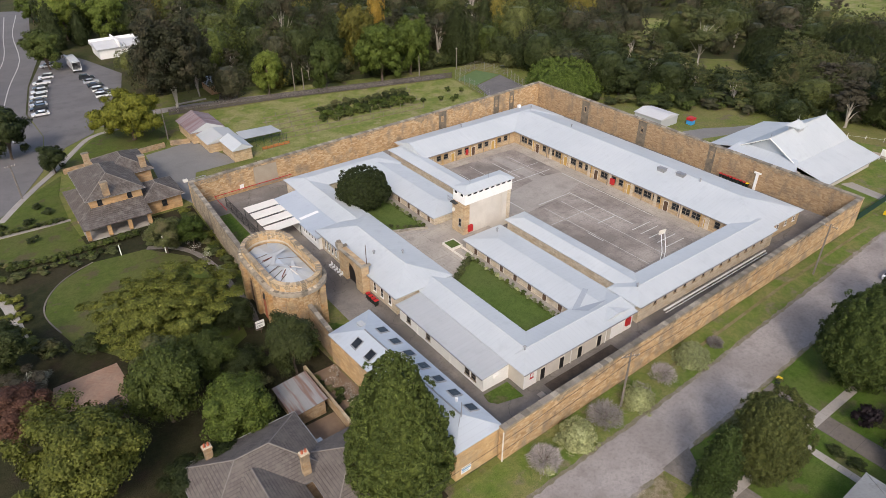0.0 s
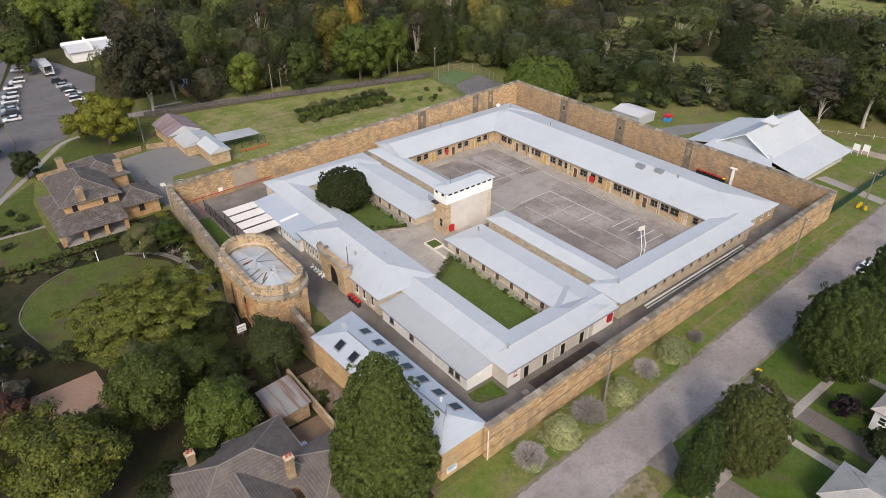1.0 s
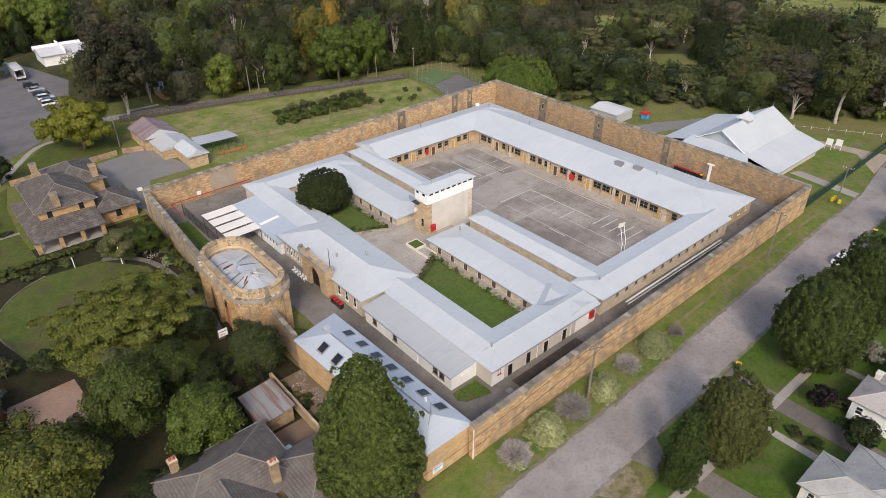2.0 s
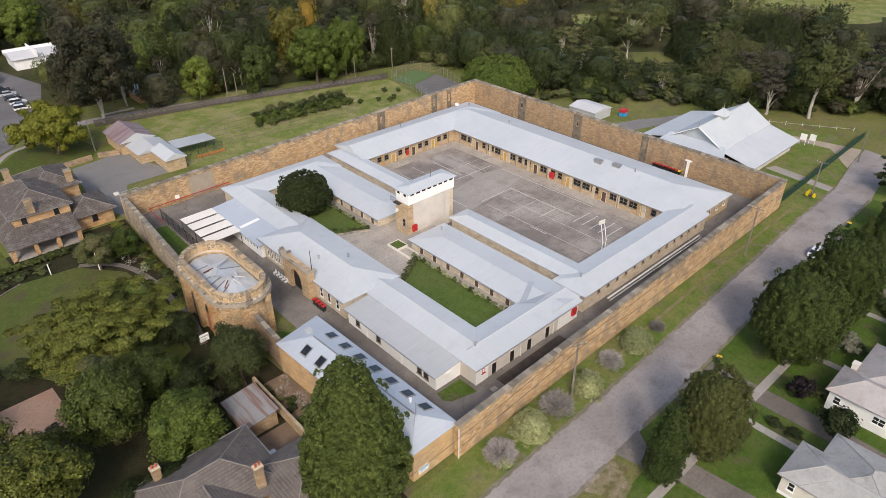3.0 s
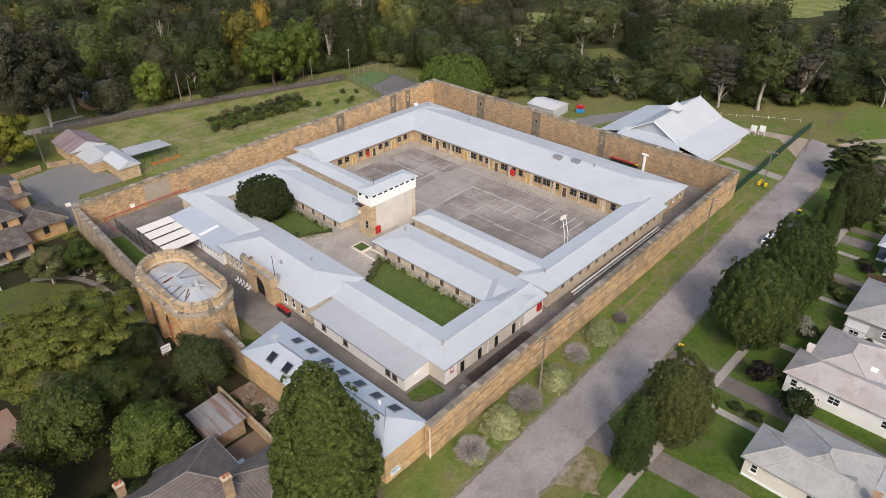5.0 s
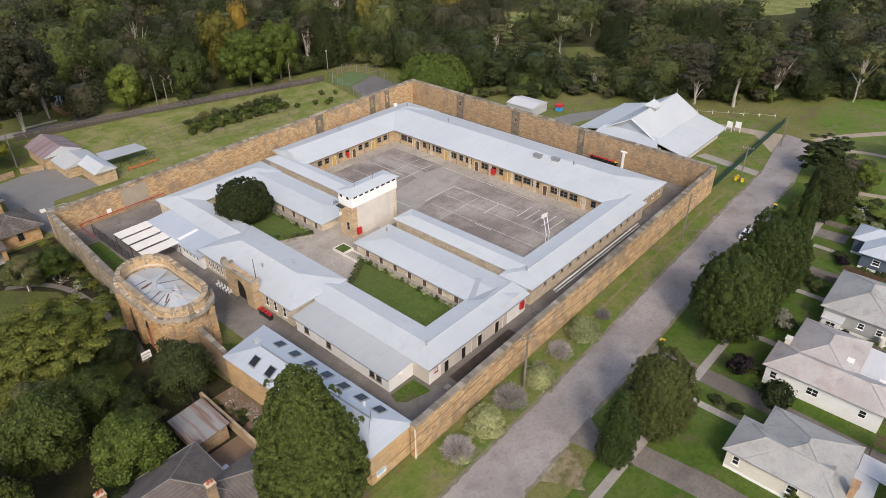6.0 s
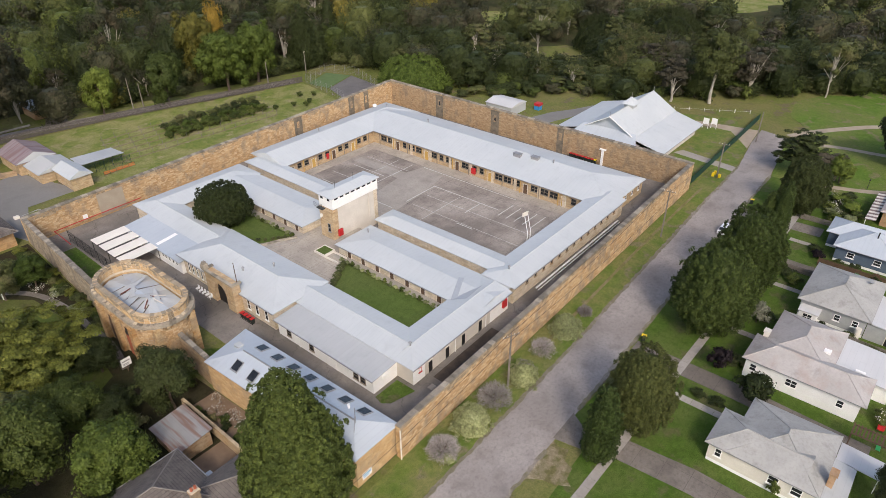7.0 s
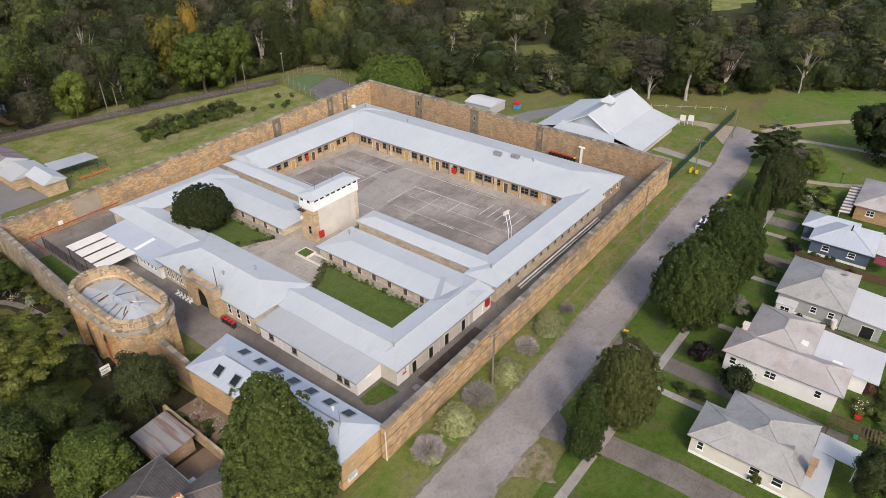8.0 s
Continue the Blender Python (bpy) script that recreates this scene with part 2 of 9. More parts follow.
M_ZINC_BLUE = sheet("bluish_metal_sheet", (0.43, 0.475, 0.52), (0.49, 0.53, 0.565), "y", rough=0.5)
M_ZINC_DULL = sheet("dull_metal_sheet", (0.34, 0.36, 0.375), (0.42, 0.435, 0.445), "x", rough=0.6)
M_RUST = sheet("rusted_metal_sheet", (0.20, 0.197, 0.19), (0.30, 0.295, 0.285), "x", rust=(0.20, 0.105, 0.075), rough=0.8, metal=0.0)
M_SHINGLE = tiles("brown_shingles", (0.085, 0.072, 0.063), (0.145, 0.122, 0.105), (0.125, 0.107, 0.094), size=(0.3, 0.15), moss=(0.22, 0.20, 0.18), joint=0.5)
M_SHINGLE_DARK = tiles("dark_slate", (0.115, 0.098, 0.087), (0.165, 0.142, 0.126), (0.16, 0.138, 0.122), size=(0.40, 0.19), moss=(0.20, 0.175, 0.15), joint=0.4)
M_TILE_GREY = painted_roof("pale_grey_roof_paint", (0.345, 0.34, 0.32), (0.405, 0.397, 0.373), (0.19, 0.182, 0.165))
M_TILE_PINK = painted_roof("pinkish_grey_roof_paint", (0.395, 0.368, 0.345), (0.46, 0.43, 0.41), (0.25, 0.228, 0.21), rust=(0.36, 0.275, 0.23))
M_WHITE = plain("white_paint", (0.92, 0.915, 0.89), (0.87, 0.86, 0.825), 0.7, 9.0, 0.7)
M_CREAM = plain("cream_paint", (0.74, 0.70, 0.62), (0.66, 0.615, 0.53), 0.7, 9.0, 0.75)
M_RENDER = plain("stained_pale_render", (0.68, 0.635, 0.565), (0.57, 0.525, 0.46), 0.35, 4.0, 0.9, bump=0.2)
M_PATCH = plain("grey_tan_render", (0.40, 0.345, 0.265), (0.34, 0.285, 0.215), 0.6, 5.0, 0.9, bump=0.2)
M_YELLOW = plain("mustard_paint", (0.60, 0.38, 0.10), (0.52, 0.33, 0.10), 1.0, 9.0, 0.6)
M_RED = plain("red_plastic", (0.55, 0.03, 0.03), (0.45, 0.025, 0.03), 2.0, 20.0, 0.45, bump=0.05)
M_YLID = plain("yellow_plastic", (0.85, 0.62, 0.02), (0.75, 0.52, 0.02), 2.0, 20.0, 0.45, bump=0.05)
M_BIN = plain("dark_green_plastic", (0.02, 0.03, 0.025), (0.03, 0.04, 0.035), 2.0, 20.0, 0.5, bump=0.05)
M_BLUE = plain("blue_plastic", (0.05, 0.32, 0.65), (0.04, 0.26, 0.55), 2.0, 20.0, 0.5, bump=0.05)
M_SASH = plain("grey_brown_sash", (0.30, 0.25, 0.19), (0.22, 0.19, 0.15), 2.0, 12.0, 0.7)
# near-black for tyres and frames, and for flat panels standing in for shaded openings
M_DARK = plain("dark_opening", (0.015, 0.015, 0.017), (0.025, 0.024, 0.023), 2.0, 9.0, 0.6, bump=0)
M_IRON = plain("dark_iron", (0.05, 0.05, 0.05), (0.09, 0.085, 0.08), 3.0, 20.0, 0.55, 0.6)
M_GUTTER = plain("grey_gutter", (0.38, 0.38, 0.38), (0.30, 0.29, 0.28), 2.0, 20.0, 0.5, 0.4)
M_WOOD_GREY = plain("weathered_timber", (0.24, 0.21, 0.18), (0.17, 0.15, 0.13), 2.0, 18.0, 0.9, bump=0.3)
M_WOOD_DARK = plain("brown_timber", (0.13, 0.08, 0.05), (0.10, 0.06, 0.04), 2.0, 18.0, 0.85, bump=0.3)
M_REDWOOD = plain("red_brown_timber", (0.20, 0.065, 0.045), (0.14, 0.05, 0.035), 2.0, 18.0, 0.85, bump=0.3)
M_BARK = plain("brown_bark", (0.14, 0.105, 0.08), (0.09, 0.07, 0.055), 2.0, 14.0, 0.95, bump=0.6)
M_BARK_PALE = plain("pale_gum_bark", (0.50, 0.46, 0.40), (0.34, 0.30, 0.26), 1.0, 8.0, 0.85, bump=0.3)
M_BRICK_ORANGE = stone("orange_brick", (0.48, 0.26, 0.12), (0.55, 0.33, 0.17), (0.52, 0.36, 0.22), (0.32, 0.24, 0.18), block=(0.24, 0.086), greyness=0.15)
M_POT = plain("terracotta", (0.46, 0.14, 0.07), (0.38, 0.11, 0.06), 3.0, 20.0, 0.8)
M_ASPHALT = paving("road_asphalt", (0.29, 0.258, 0.238), (0.385, 0.346, 0.32), (0.165, 0.147, 0.136), crack=0.06)
M_HIGHWAY = paving("highway_asphalt", (0.158, 0.15, 0.147), (0.185, 0.175, 0.171), (0.125, 0.119, 0.116))
M_YARD = paving("stained_yard_concrete", (0.22, 0.188, 0.162), (0.44, 0.385, 0.33), (0.145, 0.125, 0.11), joints=4.6)
M_YARD_PALE = paving("pale_yard_concrete", (0.47, 0.42, 0.355), (0.36, 0.32, 0.27), (0.22, 0.19, 0.16), joints=3.0)
M_YARD_DARK = paving("damp_yard_asphalt", (0.15, 0.134, 0.118), (0.285, 0.256, 0.226), (0.14, 0.126, 0.113), crack=0.4)
M_CONCRETE = paving("worn_concrete", (0.40, 0.37, 0.33), (0.33, 0.30, 0.27), (0.24, 0.21, 0.18))
M_BRICKPAVE = stone("brick_paving", (0.40, 0.245, 0.175), (0.345, 0.21, 0.15), (0.41, 0.29, 0.22), (0.28, 0.22, 0.17), block=(0.3, 0.12), greyness=0.3)
M_DARK_EARTH = plain("wet_dark_earth", (0.055, 0.042, 0.032), (0.10, 0.078, 0.058), 0.8, 5.0, 0.7, bump=0.3)
M_DIRT = plain("bare_earth", (0.24, 0.17, 0.115), (0.17, 0.12, 0.085), 0.6, 6.0, 0.95, bump=0.4)
M_PALE_DIRT = plain("pale_dirt", (0.42, 0.35, 0.27), (0.34, 0.28, 0.21), 0.5, 6.0, 0.95, bump=0.4)
M_STONY = lawn("stony_ground", (0.17, 0.155, 0.06), (0.25, 0.215, 0.12), (0.38, 0.31, 0.22), (0.45, 0.375, 0.285), coarse=0.6)
M_GRASS_RESERVE = lawn("reserve_grass", (0.100, 0.180, 0.026), (0.155, 0.240, 0.042), (0.22, 0.22, 0.08), (0.24, 0.205, 0.12), coarse=0.07)
M_CARPARK = paving("car_park_asphalt", (0.148, 0.14, 0.137), (0.19, 0.18, 0.175), (0.11, 0.104, 0.101))
M_DRIVE = paving("stained_drive_concrete", (0.155, 0.134, 0.114), (0.25, 0.22, 0.19), (0.09, 0.077, 0.066), joints=3.2)
M_YARD_GREY = paving("smooth_grey_yard", (0.215, 0.208, 0.195), (0.245, 0.236, 0.222), (0.175, 0.168, 0.158))
M_YARD_MID = paving("swept_yard_concrete", (0.34, 0.305, 0.265), (0.42, 0.38, 0.33), (0.24, 0.21, 0.18))
M_ORANGE = plain("orange_mesh", (0.55, 0.17, 0.05), (0.45, 0.15, 0.06), 2.0, 9.0, 0.7)
M_GRASS = lawn("rough_grass", (0.145, 0.175, 0.042), (0.20, 0.215, 0.065), (0.25, 0.215, 0.095), (0.19, 0.15, 0.10))
M_GRASS_VERGE = lawn("verge_grass", (0.120, 0.182, 0.036), (0.19, 0.24, 0.055), (0.28, 0.25, 0.105), (0.24, 0.20, 0.13), coarse=0.2)
M_GRASS_FINE = lawn("mown_lawn", (0.070, 0.125, 0.018), (0.105, 0.172, 0.030), (0.140, 0.170, 0.048), (0.14, 0.135, 0.065), stripes=0.06, coarse=0.2)
M_GRASS_GAOL = lawn("dense_gaol_lawn", (0.098, 0.146, 0.033), (0.125, 0.178, 0.042), (0.135, 0.165, 0.05), stripes=0.15)
M_GRASS_PADDOCK = lawn("paddock_grass", (0.155, 0.205, 0.045), (0.25, 0.275, 0.075), (0.38, 0.335, 0.16), (0.36, 0.31, 0.17), coarse=0.16)
# darker lawn copy: tree shade is put into its colour
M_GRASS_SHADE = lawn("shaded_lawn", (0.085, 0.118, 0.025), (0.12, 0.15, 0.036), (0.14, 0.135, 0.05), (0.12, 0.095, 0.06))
# soil colour darkened to stand in for deep shade below the garden trees
M_SOIL_SHADE = lawn("shady_garden_soil", (0.026, 0.030, 0.013), (0.046, 0.048, 0.021), (0.070, 0.058, 0.034), (0.055, 0.042, 0.028))
M_FOREST_FLOOR = lawn("woodland_floor", (0.045, 0.055, 0.02), (0.07, 0.075, 0.03), (0.11, 0.10, 0.045), (0.09, 0.07, 0.045))
M_LINE = plain("worn_white_line", (0.62, 0.60, 0.56), (0.46, 0.44, 0.41), 1.5, 8.0, 0.8)
M_WORN = lawn("worn_grass", (0.20, 0.185, 0.075), (0.25, 0.22, 0.105), (0.30, 0.25, 0.155), (0.31, 0.26, 0.175), coarse=0.5)
M_GRIT = lawn("gritty_road_edge", (0.23, 0.205, 0.15), (0.30, 0.265, 0.215), (0.20, 0.19, 0.10), (0.34, 0.30, 0.26), coarse=0.9)
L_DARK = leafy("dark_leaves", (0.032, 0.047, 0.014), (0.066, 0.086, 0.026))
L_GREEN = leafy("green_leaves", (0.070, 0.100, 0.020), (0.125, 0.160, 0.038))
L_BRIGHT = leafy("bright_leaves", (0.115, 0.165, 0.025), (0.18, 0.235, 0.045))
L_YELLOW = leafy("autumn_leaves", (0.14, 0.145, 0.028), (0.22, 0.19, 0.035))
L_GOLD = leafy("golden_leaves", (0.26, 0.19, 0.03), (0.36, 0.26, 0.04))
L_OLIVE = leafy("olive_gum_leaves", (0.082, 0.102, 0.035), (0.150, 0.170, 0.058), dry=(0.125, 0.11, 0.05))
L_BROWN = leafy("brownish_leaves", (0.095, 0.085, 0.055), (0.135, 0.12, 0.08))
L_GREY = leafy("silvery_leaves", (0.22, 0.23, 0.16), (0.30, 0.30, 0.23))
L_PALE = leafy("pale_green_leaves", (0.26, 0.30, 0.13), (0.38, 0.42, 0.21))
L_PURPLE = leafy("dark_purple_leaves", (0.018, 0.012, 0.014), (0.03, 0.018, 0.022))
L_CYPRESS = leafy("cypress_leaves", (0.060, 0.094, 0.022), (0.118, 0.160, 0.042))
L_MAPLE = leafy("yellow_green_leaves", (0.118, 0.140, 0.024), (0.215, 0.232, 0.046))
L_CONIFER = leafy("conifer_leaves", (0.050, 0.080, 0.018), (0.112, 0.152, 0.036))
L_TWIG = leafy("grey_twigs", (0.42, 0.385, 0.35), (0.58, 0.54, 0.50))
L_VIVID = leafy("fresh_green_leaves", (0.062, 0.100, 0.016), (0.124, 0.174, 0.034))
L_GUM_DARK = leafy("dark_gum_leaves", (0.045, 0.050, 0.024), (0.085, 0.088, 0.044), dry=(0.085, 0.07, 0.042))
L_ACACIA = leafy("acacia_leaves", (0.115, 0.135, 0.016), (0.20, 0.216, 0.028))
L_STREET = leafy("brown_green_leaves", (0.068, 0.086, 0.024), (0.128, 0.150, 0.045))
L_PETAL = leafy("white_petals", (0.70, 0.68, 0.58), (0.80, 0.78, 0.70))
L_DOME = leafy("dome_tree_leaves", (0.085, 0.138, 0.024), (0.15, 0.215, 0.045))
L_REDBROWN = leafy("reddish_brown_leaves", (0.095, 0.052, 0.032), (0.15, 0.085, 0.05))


def glass():
    n = Nodes("window_glass", 0.1, 0.0, 0.35)
    return n.done(n.mix(n.noise(0.8), (0.014, 0.016, 0.019), (0.03, 0.033, 0.037)))


M_GLASS = glass()


# ---------------------------------------------------------------- helpers for meshes
def thing(name, at, label, category, group=""):
    ob = new(name)
    ob.empty_display_size = 0.5
    ob.location = at
    return tagged(ob, label, category, group)


def part(name, bm, material, parent, label=""):
    """Links a bmesh, built in world metres, as one mesh under a thing (or under a part that stands at no offset)."""
    me = bpy.data.meshes.new(name)
    bm.to_mesh(me)
    bm.free()
    for m in material if isinstance(material, (list, tuple)) else [material]:
        me.materials.append(m)
    ob = new(name, me)
    if parent:
        ob.parent = parent
        if parent.type == "EMPTY":
            ob.matrix_parent_inverse = Matrix.Translation(parent.location).inverted()
    return tagged(ob, label)


def structure(name, bm, material, label, category="ground"):
    return tagged(part(name, bm, material, None), label, category, kind="structure")


MESHES = {}


def shared(key, build, material):
    """A mesh made once and used by many parts."""
    if key not in MESHES:
        bm = build()
        me = bpy.data.meshes.new(key)
        bm.to_mesh(me)
        bm.free()
        for m in material if isinstance(material, (list, tuple)) else [material]:
            me.materials.append(m)
        MESHES[key] = me
    return MESHES[key]


def piece(name, me, parent, m, label=""):
    """A shared mesh as a part, placed by a world pose."""
    ob = new(name, me)
    ob.parent = parent
    ob.matrix_parent_inverse = Matrix.Translation(parent.location).inverted() if parent.type == "EMPTY" else Matrix.Identity(4)
    ob.matrix_basis = m
    return tagged(ob, label)


def under(name, me, parent, label=""):
    """A shared mesh as a sub-part in its parent's own frame."""
    ob = new(name, me)
    ob.parent = parent
    return tagged(ob, label)


def quad(bm, *pts, mat=0):
    f = bm.faces.new([bm.verts.new(p) for p in pts])
    f.material_index = mat
    return f


def box(bm, x0, x1, y0, y1, z0, z1, mat=0, bevel=0.0):
    v = [bm.verts.new((x, y, z)) for z in (z0, z1) for y in (y0, y1) for x in (x0, x1)]
    fs = [bm.faces.new([v[i] for i in f]) for f in ((0, 2, 3, 1), (4, 5, 7, 6), (0, 1, 5, 4), (2, 6, 7, 3), (0, 4, 6, 2), (1, 3, 7, 5))]
    for f in fs:
        f.material_index = mat
    if bevel:
        bmesh.ops.bevel(bm, geom=list({e for f in fs for e in f.edges}), offset=bevel, segments=1, affect="EDGES")
    return bm


def boxes(*rows):
    bm = bmesh.new()
    for r in rows:
        box(bm, *r)
    return bm


def prism(bm, pts, z0, z1, mat=0):
    """An upright prism over a plan polygon. z1 may be a list, one height a corner."""
    n = len(pts)
    tops = z1 if isinstance(z1, (list, tuple)) else [z1] * n
    a = [bm.verts.new((x, y, z0)) for x, y in pts]
    b = [bm.verts.new((x, y, z)) for (x, y), z in zip(pts, tops)]
    fs = [bm.faces.new(b), bm.faces.new(a[::-1])] + [bm.faces.new((a[i], a[(i + 1) % n], b[(i + 1) % n], b[i])) for i in range(n)]
    for f in fs:
        f.material_index = mat
    return bm


def slab(pts, z0, z1):
    return prism(bmesh.new(), pts, z0, z1)


def tube(bm, pts, radii, sides=6, cap=True):
    """A tapered tube along a line of points."""
    rings = []
    for i, p in enumerate(pts):
        p = Vector(p)
        d = (Vector(pts[min(i + 1, len(pts) - 1)]) - Vector(pts[max(i - 1, 0)])).normalized()
        a = d.orthogonal().normalized()
        b = d.cross(a)
        r = radii[i] if isinstance(radii, (list, tuple)) else radii
        rings.append([bm.verts.new(p + (a * math.cos(2 * math.pi * k / sides) + b * math.sin(2 * math.pi * k / sides)) * r) for k in range(sides)])
    for u, v in zip(rings, rings[1:]):
        # keep neighbouring rings from twisting
        off = min(range(sides), key=lambda o: (u[0].co - v[o].co).length)
        for k in range(sides):
            bm.faces.new((u[k], u[(k + 1) % sides], v[(k + 1 + off) % sides], v[(k + off) % sides]))
    if cap:
        bm.faces.new(rings[0][::-1])
        bm.faces.new(rings[-1])
    return bm


def hip(bm, x0, x1, y0, y1, z, zr, axis="x", h0=True, h1=True, t=0.14, mats=(0, 1), ridge=None):
    """A roof over a rectangle: a ridge along the axis, each end hipped or gabled, with a closed underside. mats: slopes beside the ridge, hip ends."""
    if axis == "y":
        half = (x1 - x0) / 2 if ridge is None else ridge - x0
        e0, e1 = y0 + (half if h0 else 0), y1 - (half if h1 else 0)
        xr = x0 + half
        r0, r1 = (xr, e0, zr), (xr, e1, zr)
        a, b, c, d = (x0, y0, z), (x1, y0, z), (x1, y1, z), (x0, y1, z)
        sides = [((a, r0, r1, d), mats[0]), ((b, c, r1, r0), mats[0]), ((a, b, r0), mats[1]), ((c, d, r1), mats[1])]
    else:
        half = (y1 - y0) / 2 if ridge is None else ridge - y0
        e0, e1 = x0 + (half if h0 else 0), x1 - (half if h1 else 0)
        yr = y0 + half
        r0, r1 = (e0, yr, zr), (e1, yr, zr)
        a, b, c, d = (x0, y0, z), (x1, y0, z), (x1, y1, z), (x0, y1, z)
        sides = [((a, b, r1, r0), mats[0]), ((c, d, r0, r1), mats[0]), ((d, a, r0), mats[1]), ((b, c, r1), mats[1])]
    for pts, m in sides:
        quad(bm, *pts, mat=m)
    low = [(p[0], p[1], p[2] - t) for p in (a, b, c, d)]
    quad(bm, *low[::-1])
    for i, (p, q) in enumerate(((a, b), (b, c), (c, d), (d, a))):
        quad(bm, low[i], low[(i + 1) % 4], q, p, mat=mats[0])
    bmesh.ops.recalc_face_normals(bm, faces=bm.faces[:])
    return bm


def shed_roof(bm, pts, t=0.12, mat=0):
    """A single slope through four corners, with thickness."""
    low = [(p[0], p[1], p[2] - t) for p in pts]
    n = len(pts)
    quad(bm, *pts, mat=mat)
    quad(bm, *low[::-1], mat=mat)
    for i in range(n):
        quad(bm, low[i], low[(i + 1) % n], pts[(i + 1) % n], pts[i], mat=mat)
    bmesh.ops.recalc_face_normals(bm, faces=bm.faces[:])
    return bm


def ring_wall(x0, x1, y0, y1, z0, z1, t=0.35, mat=0):
    """Four walls round a rectangle, butted end to end."""
    bm = bmesh.new()
    box(bm, x0, x1, y0, y0 + t, z0, z1)
    box(bm, x0, x1, y1 - t, y1, z0, z1)
    box(bm, x0, x0 + t, y0 + t, y1 - t, z0, z1)
    box(bm, x1 - t, x1, y0 + t, y1 - t, z0, z1)
    return bm


# facing: the side to which a window or door looks
TURN = {"-y": 0, "+x": 90, "+y": 180, "-x": 270}


def ring_frame(w, h, f, y0, y1):
    """A rectangular frame as one closed mesh, standing in the xz plane round its centre."""
    bm = bmesh.new()
    rings = [[bm.verts.new((sx * a, y, sz * b)) for sx, sz in ((-1, -1), (1, -1), (1, 1), (-1, 1))] for a, b, y in ((w / 2, h / 2, y0), (w / 2 - f, h / 2 - f, y0), (w / 2 - f, h / 2 - f, y1), (w / 2, h / 2, y1))]
    for u, v in zip(rings, rings[1:] + rings[:1]):
        for k in range(4):
            bm.faces.new((u[k], u[(k + 1) % 4], v[(k + 1) % 4], v[k]))
    bmesh.ops.recalc_face_normals(bm, faces=bm.faces[:])
    return bm


def window(parent, x, y, z, w, h, facing, frame_mat=None, bars=True, label=""):
    """A framed window with a dark pane and a sill, set into a wall whose outer face passes through (x, y)."""
    fm = frame_mat or M_WHITE
    key = f"{w:.2f}_{h:.2f}_{fm.name}_{bars}"

    f = 0.09

    def frame_mesh():
        return ring_frame(w, h, f, -0.06, 0.05)

    win = piece("window", shared("frame_" + key, frame_mesh, fm), parent, pose(x, y, z, 0, 0, TURN[facing]), label)
    under("pane", shared("pane_" + key, lambda: boxes((-w / 2 + 0.05, w / 2 - 0.05, -0.022, 0.02, -h / 2 + 0.05, h / 2 - 0.05)), M_GLASS), win)
    if bars:
        under("glazing_bar", shared("bar_" + key, lambda: boxes((-w / 2 + f, w / 2 - f, -0.045, 0.03, -0.03, 0.03)), fm), win)
    if w > 1.3:
        under("mullion", shared("mullion_" + key, lambda: boxes((-0.04, 0.04, -0.05, 0.03, -h / 2 + f, h / 2 - f)), fm), win)
    under("sill", shared("sill_" + key, lambda: boxes((-w / 2 - 0.1, w / 2 + 0.1, -0.14, 0.02, -h / 2 - 0.1, -h / 2)), fm), win)
    return win


def door(parent, x, y, z, w, h, facing, mat, label=""):
    """A framed door leaf; z is its foot."""
    key = f"{w:.2f}_{h:.2f}_{mat.name}"

    def frame_mesh():
        return boxes((-w / 2 - 0.1, -w / 2, -0.07, 0.03, 0, h + 0.1), (w / 2, w / 2 + 0.1, -0.07, 0.03, 0, h + 0.1), (-w / 2, w / 2, -0.07, 0.03, h, h + 0.1))

    def leaf_mesh():
        bm = boxes((-w / 2, w / 2, -0.02, 0.03, 0, h))
        for k in (0.12, 0.58):
            box(bm, -w * 0.34, w * 0.34, -0.032, -0.02, h * k, h * (k + 0.34))
        return bm

    d = piece("door", shared("leaf_" + key, leaf_mesh, mat), parent, pose(x, y, z, 0, 0, TURN[facing]), label)
    under("door_frame", shared("dframe_" + key, frame_mesh, M_CREAM), d)
    under("handle", shared("door_knob", lambda: boxes((0.28, 0.34, -0.09, -0.02, 0.98, 1.04)), M_IRON), d)
    return d


def gutter(parent, pts, r=0.09):
    bm = bmesh.new()
    for a, b in zip(pts, pts[1:]):
        tube(bm, [a, b], r, 5)
    return part("gutter", bm, M_GUTTER, parent, "grey metal gutter")


def downpipe(parent, x, y, z0, z1):
    return part("downpipe", tube(bmesh.new(), [(x, y, z0), (x, y, z1)], 0.07, 6), M_WHITE, parent, "white downpipe")


# ---------------------------------------------------------------- ground and paving
def big_ground():
    bm = bmesh.new()
    xs = [-3000, -1200, -500, -200, -60, 0, 60, 120, 180, 240, 300, 380, 480, 700, 1500, 3000]
    grid = [[bm.verts.new((x, y, -0.06)) for x in xs] for y in xs]
    for j in range(len(xs) - 1):
        for i in range(len(xs) - 1):
            bm.faces.new((grid[j][i], grid[j][i + 1], grid[j + 1][i + 1], grid[j + 1][i]))
    return bm


def ragged(pts, step=1.3, amp=0.22, seed=3):
    """The same outline with a worn, uneven edge."""
    rnd = random.Random(seed)
    out = []
    for a, b in zip(pts, pts[1:] + pts[:1]):
        a, b = Vector(a), Vector(b)
        d = b - a
        n = max(1, int(d.length / step))
        side = Vector((-d.y, d.x)).normalized()
        out += [tuple(a + d * (k / n) + side * (rnd.uniform(-amp, amp) if k else 0)) for k in range(n)]
    return out


